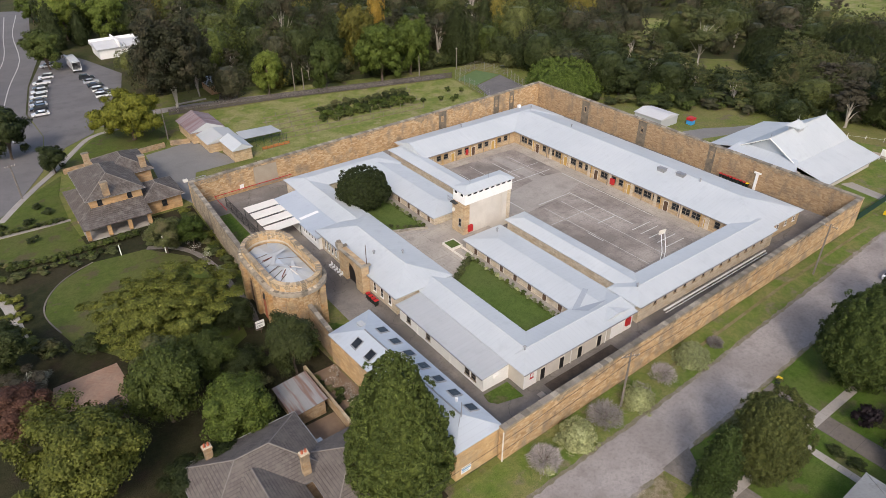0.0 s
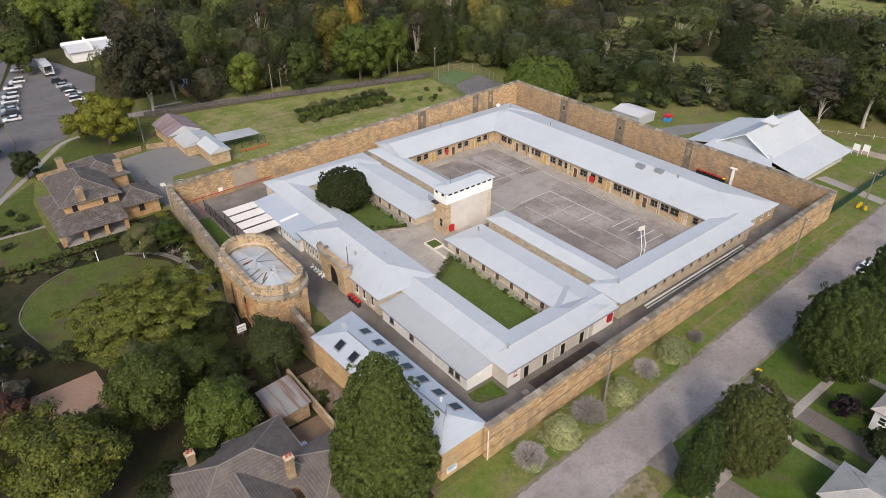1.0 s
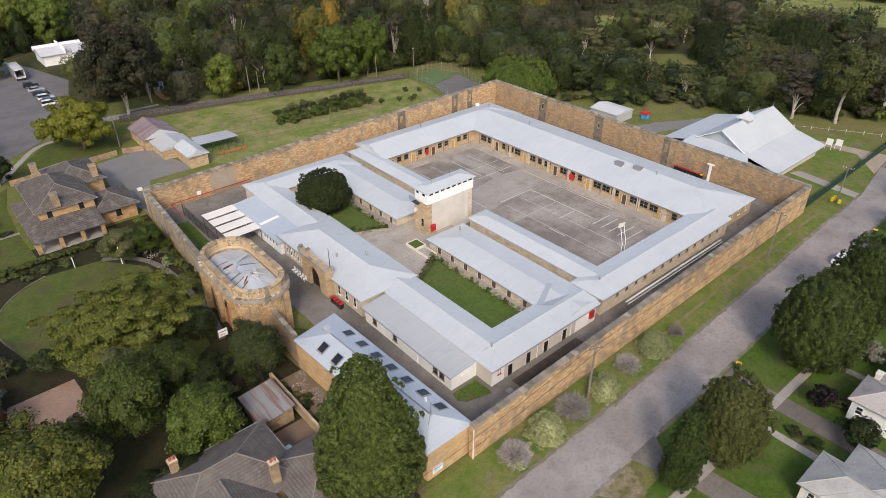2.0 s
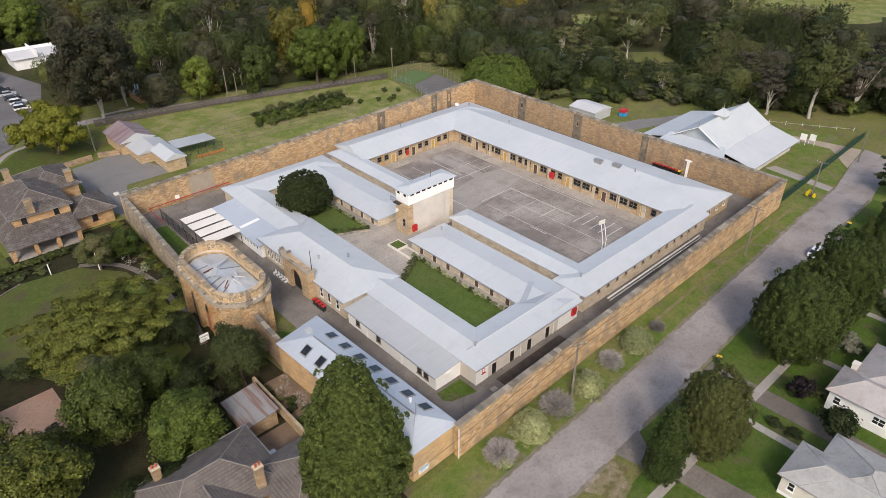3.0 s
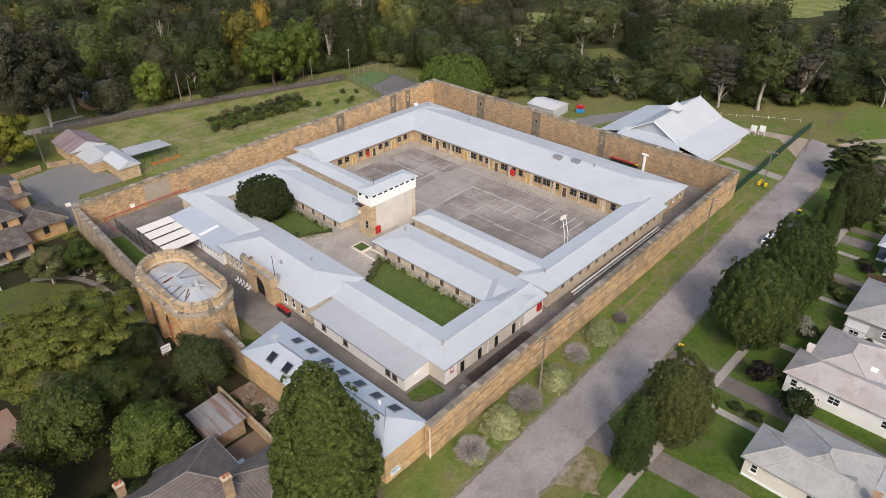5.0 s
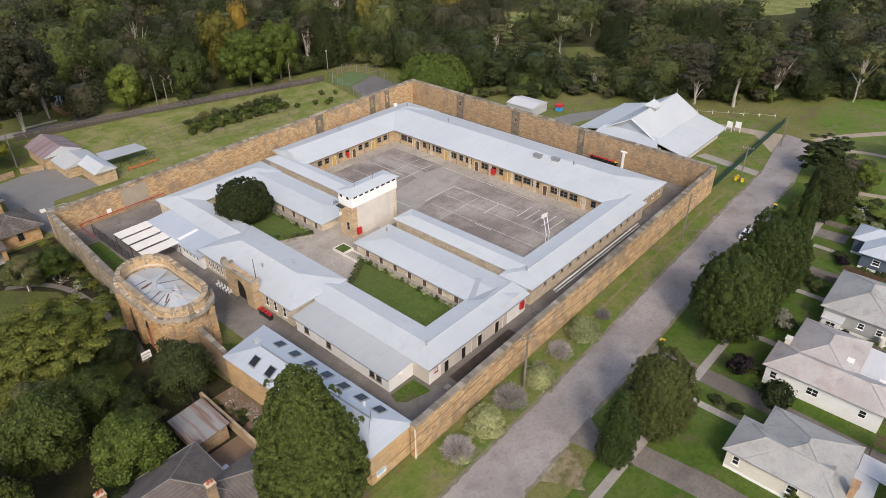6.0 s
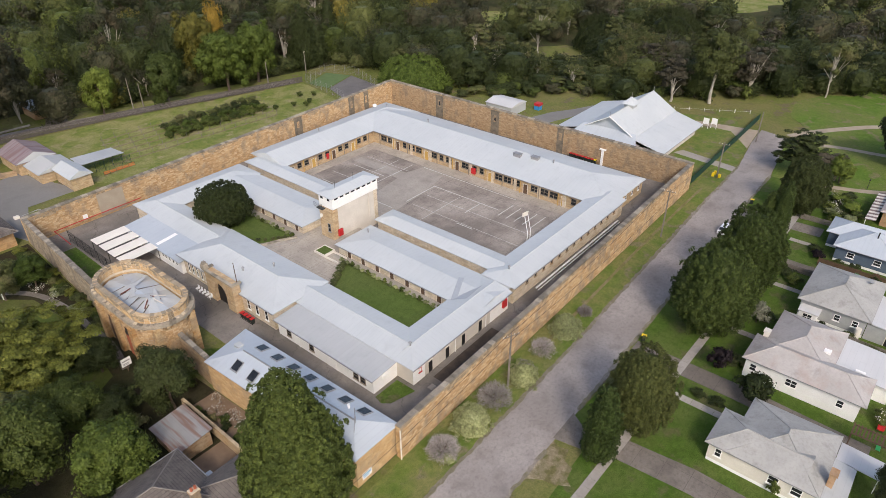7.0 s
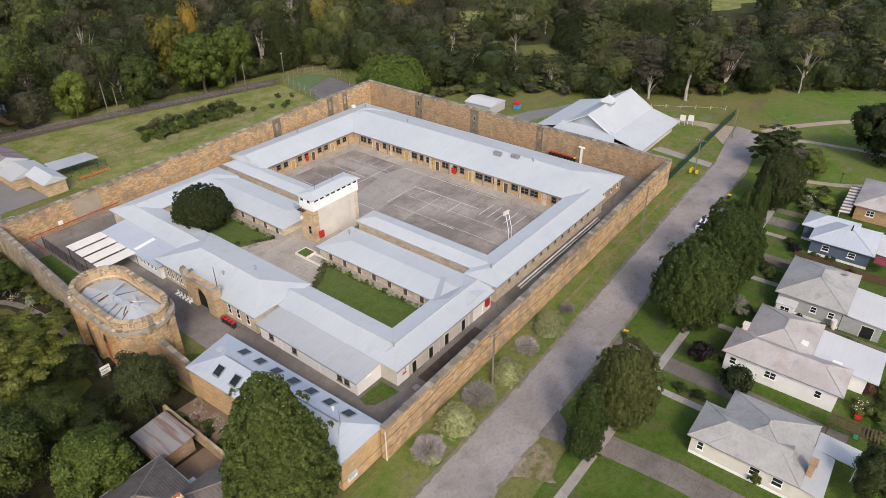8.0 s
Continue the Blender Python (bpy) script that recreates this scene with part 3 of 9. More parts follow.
def patch(cx, cy, rx, ry, seed, n=26):
    """An uneven rounded outline."""
    rnd = random.Random(seed)
    r = [rnd.uniform(0.72, 1.12) for _ in range(n)]
    r = [(r[k - 1] + 2 * r[k] + r[(k + 1) % n]) / 4 for k in range(n)]
    return [(cx + rx * r[k] * math.cos(2 * math.pi * k / n), cy + ry * r[k] * math.sin(2 * math.pi * k / n)) for k in range(n)]


structure("ground", big_ground(), M_GRASS, "rough green and straw-coloured grass ground")
structure("ground_woodland", slab([(-260, 205), (58, 205), (90, 186), (150, 172), (176, 118), (212, 74), (520, 60), (900, 500), (300, 900), (-300, 700)], -0.5, -0.03), M_FOREST_FLOOR, "dark leaf-littered woodland floor")
structure("ground_garden", slab([(-80, 20), (29.0, 20), (29.6, 66), (28.0, 100), (29.4, 128), (-12, 128), (-40, 112), (-80, 118)], -0.5, -0.025), M_SOIL_SHADE, "shady garden soil with thin grass")
structure("road", slab(ragged([(-40, 24.4), (36, 24.9), (62, 25.4), (110, 27.0), (151, 27.7), (176, 31), (178, 38), (168, 37.4), (151, 35.0), (118, 34.2), (65, 32.4), (45, 32.3), (-40, 31.0)], 0.9, 0.07), -0.5, 0.02), M_ASPHALT, "worn grey asphalt street with patches", "road")
structure("road_edge", slab([(163, 37.0), (177, 38.4), (176, 44), (174, 54), (171.5, 54), (172, 44)], -0.5, 0.026), M_PALE_DIRT, "pale dirt track beside the street end", "road")
structure("road_grit_wall_side", slab(ragged([(-40, 30.8), (45, 32.1), (65, 32.2), (118, 34.0), (151, 34.8), (151, 35.3), (118, 34.6), (65, 32.75), (45, 32.6), (-40, 31.3)], 0.7, 0.16, 5), -0.3, 0.024), M_GRIT, "strip of grit and dead grass along the road", "road")
structure("road_grit_house_side", slab(ragged([(-40, 24.1), (36, 24.6), (50, 24.9), (50, 25.35), (36, 25.1), (-40, 24.7)], 0.7, 0.16, 6), -0.3, 0.024), M_GRIT, "strip of grit and dead grass along the road", "road")
structure("road_grit_house_side_2", slab(ragged([(58.5, 25.2), (110, 26.75), (150, 27.4), (150, 27.85), (110, 27.2), (58.5, 25.65)], 0.7, 0.16, 7), -0.3, 0.024), M_GRIT, "strip of grit and dead grass along the road", "road")
structure("lawn_gaol_verge", slab([(20, 32.6), (45, 32.5), (65, 32.7), (118, 34.5), (150, 35.3), (166, 37.6), (166, 39), (140, 39.2), (20, 37.9)], -0.5, 0.012), M_GRASS_VERGE, "uneven grass verge below the wall")
structure("yard", slab([(38.5, 39.3), (131.2, 40.1), (131.6, 129.2), (30.2, 127.5), (29.4, 96), (36.4, 88), (36.4, 70), (38.5, 69)], -0.5, 0.0), M_YARD_DARK, "damp dark asphalt of the gaol yard", "yard")
structure("yard_court", slab([(79.3, 52), (103.8, 52), (103.8, 109.2), (79.3, 109.2)], -0.3, 0.012), M_YARD, "stained grey concrete exercise court", "yard")
structure("yard_court_band", slab([(81.0, 83.2), (84, 82.6), (92, 83.4), (98.4, 84.6), (103.8, 86.0), (103.8, 92.2), (98.6, 93.4), (98.2, 107.8), (95.6, 107.8), (95.2, 93.0), (86.6, 91.6), (81.2, 90.2)], -0.3, 0.016), M_YARD_MID, "paler swept band across the exercise court", "yard")
structure("yard_court_edge", slab([(103.8, 52), (107.2, 52), (107.2, 112), (79.3, 112), (79.3, 109.2), (103.8, 109.2)], -0.3, 0.11), M_YARD_PALE, "pale raised concrete walk round the court", "pavement")
COURT = 1.3
structure("yard_forecourt", slab([(53.6, 69.0), (72.4, 69.0), (72.4, 92), (53.6, 97.0)], -0.3, COURT), M_YARD_PALE, "pale stained concrete inner court", "yard")
structure("pavement_grass_court", slab([(62.3, 51.6), (65.0, 51.6), (65.0, 69.0), (62.3, 69.0)], -0.3, COURT + 0.05), M_CONCRETE, "grey concrete walk beside the cells", "pavement")
structure("pavement_grass_court_2", slab([(62.3, 69.0), (65.0, 69.0), (65.0, 78.0), (62.3, 78.0)], COURT - 0.2, COURT + 0.05), M_CONCRETE, "grey concrete walk beside the cells", "pavement")
structure("pavement_tree_court", slab([(62.3, 87), (65.0, 87), (65.0, 113), (62.3, 113)], COURT - 0.2, COURT + 0.05), M_CONCRETE, "grey concrete walk beside the cells", "pavement")
structure("lawn_court", slab([(53.0, 51.0), (62.2, 51.0), (62.2, 74.3), (60.0, 73.4), (56.2, 71.0), (53.0, 69.6)], COURT - 1.4, COURT + 0.08), M_GRASS_GAOL, "dense green mown lawn in the court")
structure("lawn_tree_court", slab([(53.0, 97.0), (56.0, 91.8), (59.4, 90.2), (62.2, 88.6), (62.2, 113.2), (53.0, 113.2)], COURT - 1.4, COURT + 0.08), M_GRASS_GAOL, "green lawn below the round tree")
structure("lawn_corner", slab([(43.4, 45.6), (47.2, 44.6), (47.2, 48.0), (42.9, 48.0), (42.6, 46.6)], -0.3, 0.09), M_GRASS_FINE, "small lawn corner edged with concrete")
structure("lawn_tower", slab([(30.9, 69.6), (35.6, 69.6), (36.0, 72.4), (34.0, 74.6), (31.0, 75.2)], -0.3, 0.06), M_GRASS_FINE, "small grass patch at the tower's foot")
structure("lawn_wall_strip", slab([(29.6, 97.5), (34.4, 98.5), (34.6, 119.5), (29.9, 119.5)], -0.3, 0.06), M_GRASS_FINE, "grass strip behind the fence")


def court_lines():
    rows = [(97.3, 97.5, 66.5, 84.0), (87.5, 87.7, 65.6, 69.6), (92.0, 97.4, 70.8, 71.0), (88.0, 97.3, 83.6, 83.8), (103.3, 103.5, 66.0, 92.0)]
    rows += [(95.4, 100.9, y, y + 0.2) for y in (64.9, 62.9, 60.9, 58.9, 56.9)]
    rows += [(84.0, 103.0, 95.0, 95.18), (84.0, 84.18, 84, 106), (94.0, 94.18, 96, 106)]
    rows += [(88.0, 88.1, 55.0, 82.0), (93.0, 93.1, 55.0, 82.0), (84.0, 97.0, 76.0, 76.1), (88.5, 103.0, 99.5, 99.6), (88.5, 88.6, 92.5, 107.5), (99.5, 99.6, 93.5, 107.0)]
    return rows


paint = thing("court_marking", (95, 75, 0.01), "faded white lines painted on grey concrete", "marking")
for x0, x1, y0, y1 in court_lines():
    piece("line", shared(f"line_{x1 - x0:.2f}_{y1 - y0:.2f}", lambda: boxes((0, x1 - x0, 0, y1 - y0, 0.0, 0.006)), M_LINE), paint, pose(x0, y0, 0.018))


# ---------------------------------------------------------------- the gaol's perimeter wall
def facing(parent, a, b, ha, hb, z0, main, lichen, near, row=0.30, seed=1, label=""):
    """Dressed stones on a wall's face from a to b, the face to the right of that way. near(s): whether stones at s metres along are parts of their own."""
    a, b = Vector((*a, 0)), Vector((*b, 0))
    d = (b - a).normalized()
    n = Vector((d.y, -d.x, 0))
    L = (b - a).length
    ang = math.atan2(d.y, d.x)
    rnd = random.Random(seed)
    vs, fs, ms = [], [], []
    z = z0
    r = 0
    count = 0
    while z < max(ha, hb) - 0.3:
        s = -rnd.uniform(0, 0.8)
        while s < L - 0.05:
            w = rnd.uniform(0.36, 0.84)
            s0, s1 = max(s, 0.0), min(s + w, L)
            s += w
            if s1 - s0 < 0.12:
                continue
            top = ha + (hb - ha) * (s0 + s1) / 2 / L - 0.23
            z1 = min(z + row, top)
            if z1 - z < 0.1:
                continue
            deep = rnd.uniform(0.012, 0.05)
            left = top - z
            ragged_top = noise.noise(Vector(((a.x + d.x * s0) * 0.22, (a.y + d.y * s0) * 0.22, 4.0 + seed))) + 0.5 * noise.noise(Vector((s0 * 1.1, z * 0.6, 9.0 + seed)))
            dark = left < 0.6 + 1.1 * ragged_top + rnd.uniform(-0.25, 0.25)
            g = 0.012
            if near and near((s0 + s1) / 2) and count < 295:
                count += 1
                m = Matrix.Translation(a + d * (s0 + s1) / 2 + Vector((0, 0, (z + z1) / 2))) @ Matrix.Rotation(ang, 4, "Z") @ Matrix.Diagonal((s1 - s0 - 2 * g, deep, z1 - z - 2 * g, 1))
                mat = lichen if dark else main
                piece("stone", shared("stone_" + mat.name, lambda: boxes((-0.5, 0.5, -1.0, 0.3, -0.5, 0.5)), mat), parent, m)
                continue
            base = len(vs)
            c = 0.02
            for q, off in ((0.0, 0.004), (c, deep)):
                for ss, zz in ((s0 + g + q, z + g + q), (s1 - g - q, z + g + q), (s1 - g - q, z1 - g - q), (s0 + g + q, z1 - g - q)):
                    p = a + d * ss + n * off
                    vs.append((p.x, p.y, zz))
            fs.append(tuple(base + 4 + k for k in range(4)))
            for k in range(4):
                fs.append((base + k, base + (k + 1) % 4, base + 4 + (k + 1) % 4, base + 4 + k))
            ms += [1 if dark else 0] * 5
        z += row
        r += 1
    me = bpy.data.meshes.new("stonework")
    me.from_pydata(vs, [], fs)
    me.materials.append(main)
    me.materials.append(lichen)
    me.polygons.foreach_set("material_index", ms)
    ob = new("stonework", me)
    ob.parent = parent
    if parent.type == "EMPTY":
        ob.matrix_parent_inverse = Matrix.Translation(parent.location).inverted()
    return tagged(ob, label or "coursed sandstone blocks with uneven tones", kind="stuff")


def wall_run(name, a, b, ha, hb, thick, label, side, inner=True):
    """A stone wall from a to b with a rough coping; thick is laid to its left."""
    a, b = Vector((*a, 0)), Vector((*b, 0))
    d = (b - a).normalized()
    n = Vector((-d.y, d.x, 0)) * thick
    w = structure(name, prism(bmesh.new(), [(p.x, p.y) for p in (a, b, b + n, a + n)], -0.5, [ha - 0.22, hb - 0.22, hb - 0.22, ha - 0.22]), M_STONE if side else M_STONE_IN, label, "wall")
    L = (b - a).length
    rnd = random.Random(name)
    s = 0.0
    while s < L - 0.2:
        w_ = min(L - s, rnd.uniform(0.8, 1.25))
        mid = a + d * (s + w_ / 2) + n / 2
        z = ha + (hb - ha) * (s + w_ / 2) / L
        key = "coping_%d" % rnd.randrange(3)

        def cope(k=int(key[-1])):
            r2 = random.Random(k)
            bm = boxes((-0.5, 0.5, -0.5, 0.5, -0.24, 0.0))
            for v in bm.verts:
                if v.co.z > -0.1:
                    v.co.x *= 0.985
                    v.co.y *= 0.90
                    v.co.z += r2.uniform(-0.05, 0.03)
            return bm

        m = Matrix.Translation((mid.x, mid.y, z)) @ Matrix.Rotation(math.atan2(d.y, d.x), 4, "Z") @ Matrix.Diagonal((w_ - 0.03, thick + 0.16, 1, 1))
        piece("coping_stone", shared(key, cope, M_COPING), w, m)
        s += w_
    return w


WALL_T = 0.75
wall_road = wall_run("wall_road", (37.5, 38.15), (131.7, 39.45), 5.5, 6.45, WALL_T, "tall weathered orange sandstone perimeter wall along street", True)
wall_east = wall_run("wall_east", (131.7, 40.2), (132.0, 129.6), 6.45, 7.0, WALL_T, "tall weathered brown sandstone perimeter wall", False)
wall_north = wall_run("wall_north", (131.25, 129.6), (29.7, 127.9), 7.0, 5.5, WALL_T, "tall weathered orange sandstone perimeter wall", True)
wall_garden = wall_run("wall_garden", (29.7, 127.15), (27.9, 93.5), 5.5, 5.5, WALL_T, "tall grey-streaked sandstone wall along garden", False)
wall_tower_link = wall_run("wall_tower_link", (30.35, 74.8), (30.0, 67.0), 5.2, 4.9, 0.6, "sandstone wall linking tower and workshop", False)


facing(wall_road, (37.5, 38.15), (131.7, 39.45), 5.5, 6.45, 0.0, B_ORANGE, B_LICHEN, lambda q: q < 13, seed=2)
facing(wall_road, (131.7, 40.2), (37.5, 38.9), 6.45, 5.5, 2.0, B_BROWN, B_LICHEN, None, seed=3)
facing(wall_east, (132.0 - 0.75, 129.6), (131.7 - 0.75, 40.2), 7.0, 6.45, 0.4, B_BROWN, B_LICHEN, None, seed=4)
facing(wall_north, (30.45, 127.15), (131.25, 128.85), 5.5, 7.0, 0.4, B_ORANGE, B_LICHEN, None, seed=5)
facing(wall_garden, (29.7, 127.15), (27.9, 93.5), 5.5, 5.5, 0.0, B_GREY, B_LICHEN, None, seed=6)


part("render_patch", slab([(43.6, 127.29), (49.0, 127.38), (49.0, 127.50), (43.6, 127.41)], 0.3, 4.9), M_PATCH, wall_north, "grey-tan rendered patch on the stone")
part("notice", boxes((40.0, 40.9, 127.20, 127.27, 1.0, 1.9)), M_WHITE, wall_north, "small white notice")
M_LICHEN = plain("lichen_grey_stone", (0.15, 0.128, 0.10), (0.27, 0.225, 0.165), 0.9, 4.0, 0.95, bump=0.6)


def niche(x, y, facing, z1, wide=0.95):
    """A pier of grey stained stones with an arched blind niche; a near-black plate stands in for its shaded hole."""
    b = thing("wall_niche", (x, y, 0), "weathered grey stone pier with blind niche", "niche", "niches of the perimeter wall")
    m = pose(x, y, 0, 0, 0, TURN[facing])
    key = f"{z1:.1f}_{wide:.2f}"
    piece("surround", shared("niche_frame" + key, lambda: boxes((-wide, -0.42, -0.20, 0.02, 0, z1 - 0.3), (0.42, wide, -0.20, 0.02, 0, z1 - 0.3), (-0.42, 0.42, -0.20, 0.02, z1 - 1.5, z1 - 0.3), (-0.42, 0.42, -0.20, 0.02, 0, 3.2), (-wide - 0.1, wide + 0.1, -0.28, 0.02, z1 - 0.55, z1 - 0.3)), M_LICHEN), b, m)
    piece("recess", shared("niche_dark" + key, lambda: boxes((-0.42, 0.42, -0.08, 0.02, 3.2, z1 - 1.5)), M_STONE_IN), b, m)
    piece("opening", shared("niche_hole" + key, lambda: boxes((-0.25, 0.25, -0.11, -0.07, 3.5, z1 - 1.9)), M_DARK), b, m)


for x, wide in ((120.6, 0.85), (114.9, 1.0), (96.0, 1.25)):
    niche(x, 128.95 - (131.25 - x) * 0.0168, "-y", 6.9 - (131.25 - x) * 0.0148, wide)
for y, wide in ((110.5, 1.2), (91.6, 1.25), (72.0, 0.9)):
    niche(131.2, y, "-x", 6.6, wide)


# ---------------------------------------------------------------- gaol ranges
def block(name, label, x0, x1, y0, y1, eave, ridge_z, axis, h0, h1, over=0.45, wall=None, ridge=None, zinc=None):
    """A stone range below a metal roof. x0..y1 are the eaves; walls stand in by the overhang."""
    t = thing(name, ((x0 + x1) / 2, (y0 + y1) / 2, 0), label, "building", "gaol ranges")
    part("wall", ring_wall(x0 + over, x1 - over, y0 + over, y1 - over, -0.3, eave - 0.05), wall or M_STONE_PALE, t)
    zs = zinc or ((M_ZINC_X, M_ZINC_Y) if axis == "x" else (M_ZINC_Y, M_ZINC_X))
    part("roof", hip(bmesh.new(), x0, x1, y0, y1, eave, ridge_z, axis, h0, h1, ridge=ridge), zs, t, "pale grey metal sheet roof")
    return t


def ridge_cap(parent, a, b):
    return part("ridge_cap", tube(bmesh.new(), [a, b], 0.09, 5), M_ZINC_X, parent)


def vent(parent, x, y, z, kind="cowl"):
    bm = tube(bmesh.new(), [(x, y, z - 0.1), (x, y, z + 0.5)], 0.13, 8)
    tube(bm, [(x, y, z + 0.5), (x, y, z + 0.75)], [0.28, 0.08], 8)
    return part("roof_vent", bm, M_GUTTER, parent, "small grey metal roof vent")


# darker roof metal that stands in for shade at a roof junction
M_VALLEY_SHADE = sheet("weathered_valley_sheet", (0.35, 0.38, 0.415), (0.40, 0.42, 0.445), "x")
P12 = math.tan(radians(13))
# roadside range, near part and far part
r_near = block("cell_range", "long stone range with pale metal roof along street", 47.5, 71.4, 45.1, 51.9, 3.20, 3.20 + 3.4 * P12, "x", True, False, wall=M_RENDER)
r_far = block("cell_range", "long stone range with pale metal roof along court", 72.0, 112.0, 45.15, 51.9, 3.45, 3.45 + 3.37 * P12, "x", True, False)
# front range and its taller middle
r_front = block("cell_range", "stone front range with pale metal roof", 47.52, 54.15, 45.12, 71.5, 3.212, 3.212 + 3.3 * P12, "y", True, False)
r_mid = block("gate_range", "taller entrance range with broad hipped metal roof", 42.9, 54.3, 69.8, 97.0, 3.55, 5.15, "y", True, True)
r_frontn = block("cell_range", "stone front range with pale metal roof", 47.6, 54.25, 95.5, 121.1, 3.33, 3.33 + 3.3 * P12, "y", False, True)
r_west = block("cell_range", "short stone range below the perimeter wall", 47.62, 73.0, 113.1, 121.15, 3.322, 3.322 + 4.0 * P12, "x", True, True)
# inner rows
r_row1 = block("cell_row", "stone cell row with pale metal roof beside lawn", 63.2, 72.3, 46.0, 78.3, 3.18, 3.18 + 4.5 * math.tan(radians(9)), "y", False, True)
r_row2 = block("cell_row", "stone cell row with pale metal roof beside court", 74.0, 79.2, 50.0, 79.0, 3.42, 3.42 + 2.6 * P12, "y", False, True)
r_rowl1 = block("cell_row", "stone cell row with pale metal roof beside tree lawn", 63.5, 72.7, 87.7, 118.0, 3.19, 3.19 + 4.5 * math.tan(radians(9)), "y", True, False)
r_rowl2 = block("cell_row", "narrow stone cell row with pale metal roof", 74.6, 79.4, 88.5, 121.5, 3.22, 3.22 + 2.4 * P12, "y", True, True)
# far ranges round the court
r_nw = block("workshop_range", "broad range with low pale metal roof behind court", 78.3, 124.2, 111.8, 124.2, 3.30, 5.05, "x", False, True, wall=M_STONE_HOUSE)
r_ne = block("workshop_range", "broad long range with low pale metal roof", 106.5, 123.9, 46.4, 124.4, 3.31, 5.40, "y", True, True, wall=M_STONE_HOUSE)

for t, a, b in ((r_near, (49, 48.5, 3.99), (71.4, 48.5, 3.99)), (r_far, (75.4, 48.52, 4.23), (112, 48.52, 4.23)), (r_front, (50.83, 48.5, 3.98), (50.83, 70, 3.98)),
                (r_mid, (48.6, 75.4, 5.15), (48.6, 91.3, 5.15)), (r_frontn, (50.92, 96.0, 4.1), (50.92, 117.6, 4.1))):
    ridge_cap(t, a, b)
for x, y, z in ((113.4, 72.6, 5.25), (114.2, 68.4, 5.3)):
    part("roof_vent", boxes((x - 0.5, x + 0.5, y - 0.9, y + 0.9, z - 0.4, z + 0.35), (x - 0.6, x + 0.6, y - 1.0, y + 1.0, z + 0.35, z + 0.43)), M_GUTTER, r_ne, "grey box-shaped roof ventilator")
vent(r_near, 50.6, 48.4, 3.98)
vent(r_far, 75.3, 48.5, 4.23)
for t, rows in ((r_ne, ((114.6, 64.0, 5.35), (116.5, 102.0, 5.2))), (r_nw, ((95.0, 119.0, 5.0), (118.0, 118.0, 5.2))), (r_row1, ((69.5, 76.0, 3.8),)), (r_mid, ((46.5, 82, 4.6), (50.5, 79, 4.7)))):
    for x, y, z in rows:
        vent(t, x, y, z)

# darker sheets painted as shade where the cell row runs into the roadside range
part("valley_sheet", shed_roof(bmesh.new(), [(63.3, 51.35, 3.36), (64.3, 50.75, 3.52), (68.7, 52.9, 4.0), (68.3, 53.7, 4.0)], 0.015), M_VALLEY_SHADE, r_row1, "darker weathered valley sheet")
part("valley_sheet", shed_roof(bmesh.new(), [(63.2, 51.3, 3.39), (64.6, 49.2, 3.87), (68.9, 49.3, 4.02), (65.6, 50.5, 3.70)], 0.015), M_VALLEY_SHADE, r_near, "darker weathered valley sheet")

# white flat-roofed wing in front of the front range
annex = thing("annex_wing", (45.2, 58.8, 0), "white painted wing with nearly flat grey metal roof", "building")
part("wall", ring_wall(43.2, 47.9, 48.6, 69.2, -0.3, 2.62), M_WHITE, annex)
part("roof", shed_roof(bmesh.new(), [(42.75, 48.25, 2.72), (47.75, 48.25, 3.08), (47.75, 69.6, 3.08), (42.75, 69.6, 2.72)]), M_ZINC_OLD, annex, "flat aged grey metal roof")
for y in (50.6, 52.0, 61.4, 66.6):
    window(annex, 43.2, y, 1.45, 1.05, 1.35, "-x", M_SASH)
for y in (56.0, 64.2):
    downpipe(annex, 43.12, y, 0, 2.6)
part("air_conditioner", boxes((45.0, 45.9, 48.27, 48.58, 1.5, 2.1)), M_WHITE, annex, "white wall air conditioner")
gutter(annex, [(42.7, 48.2, 2.66), (42.7, 69.6, 2.66)])

# lean-to and striped canopy on the entrance yard
leanto = thing("lean_to", (45, 105, 0), "white lean-to with bluish metal roof and dark windows", "building")
part("wall", ring_wall(42.7, 47.9, 95.6, 114.6, -0.3, 2.58, 0.25), M_WHITE, leanto)
part("roof", shed_roof(bmesh.new(), [(42.2, 95.2, 2.72), (47.85, 95.2, 3.28), (47.85, 115.0, 3.28), (42.2, 115.0, 2.72)]), M_ZINC_BLUE, leanto, "bluish metal sheet roof with pale panels")
part("skylight_panel", shed_roof(bmesh.new(), [(43.0, 103.4, 2.84), (47.0, 103.4, 3.24), (47.0, 104.3, 3.24), (43.0, 104.3, 2.84)], 0.02), M_WHITE, leanto, "translucent white roof panel")
for y in (97.0, 98.2, 99.4, 100.6, 101.6):
    window(leanto, 42.7, y, 1.75, 0.7, 1.1, "-x")
M_CANVAS = plain("cream_canvas", (0.84, 0.79, 0.70), (0.78, 0.73, 0.64), 0.5, 6.0, 0.8)
canopy = thing("canopy", (39, 109, 0), "white fabric canopy in panels on steel posts", "canopy")
for k in range(4):
    y0 = 102.6 + k * 3.25
    part("canopy_panel", shed_roof(bmesh.new(), [(36.0, y0, 2.75), (42.5, y0, 2.85), (42.5, y0 + 2.65, 2.85), (36.0, y0 + 2.65, 2.75)], 0.05), M_CANVAS, canopy, "cream fabric roof panel")
for y in (102.7, 108.6, 114.6):
    for x in (36.1, 42.4):
        part("post", tube(bmesh.new(), [(x, y, 0), (x, y, 2.7)], 0.06, 6), M_IRON, canopy)
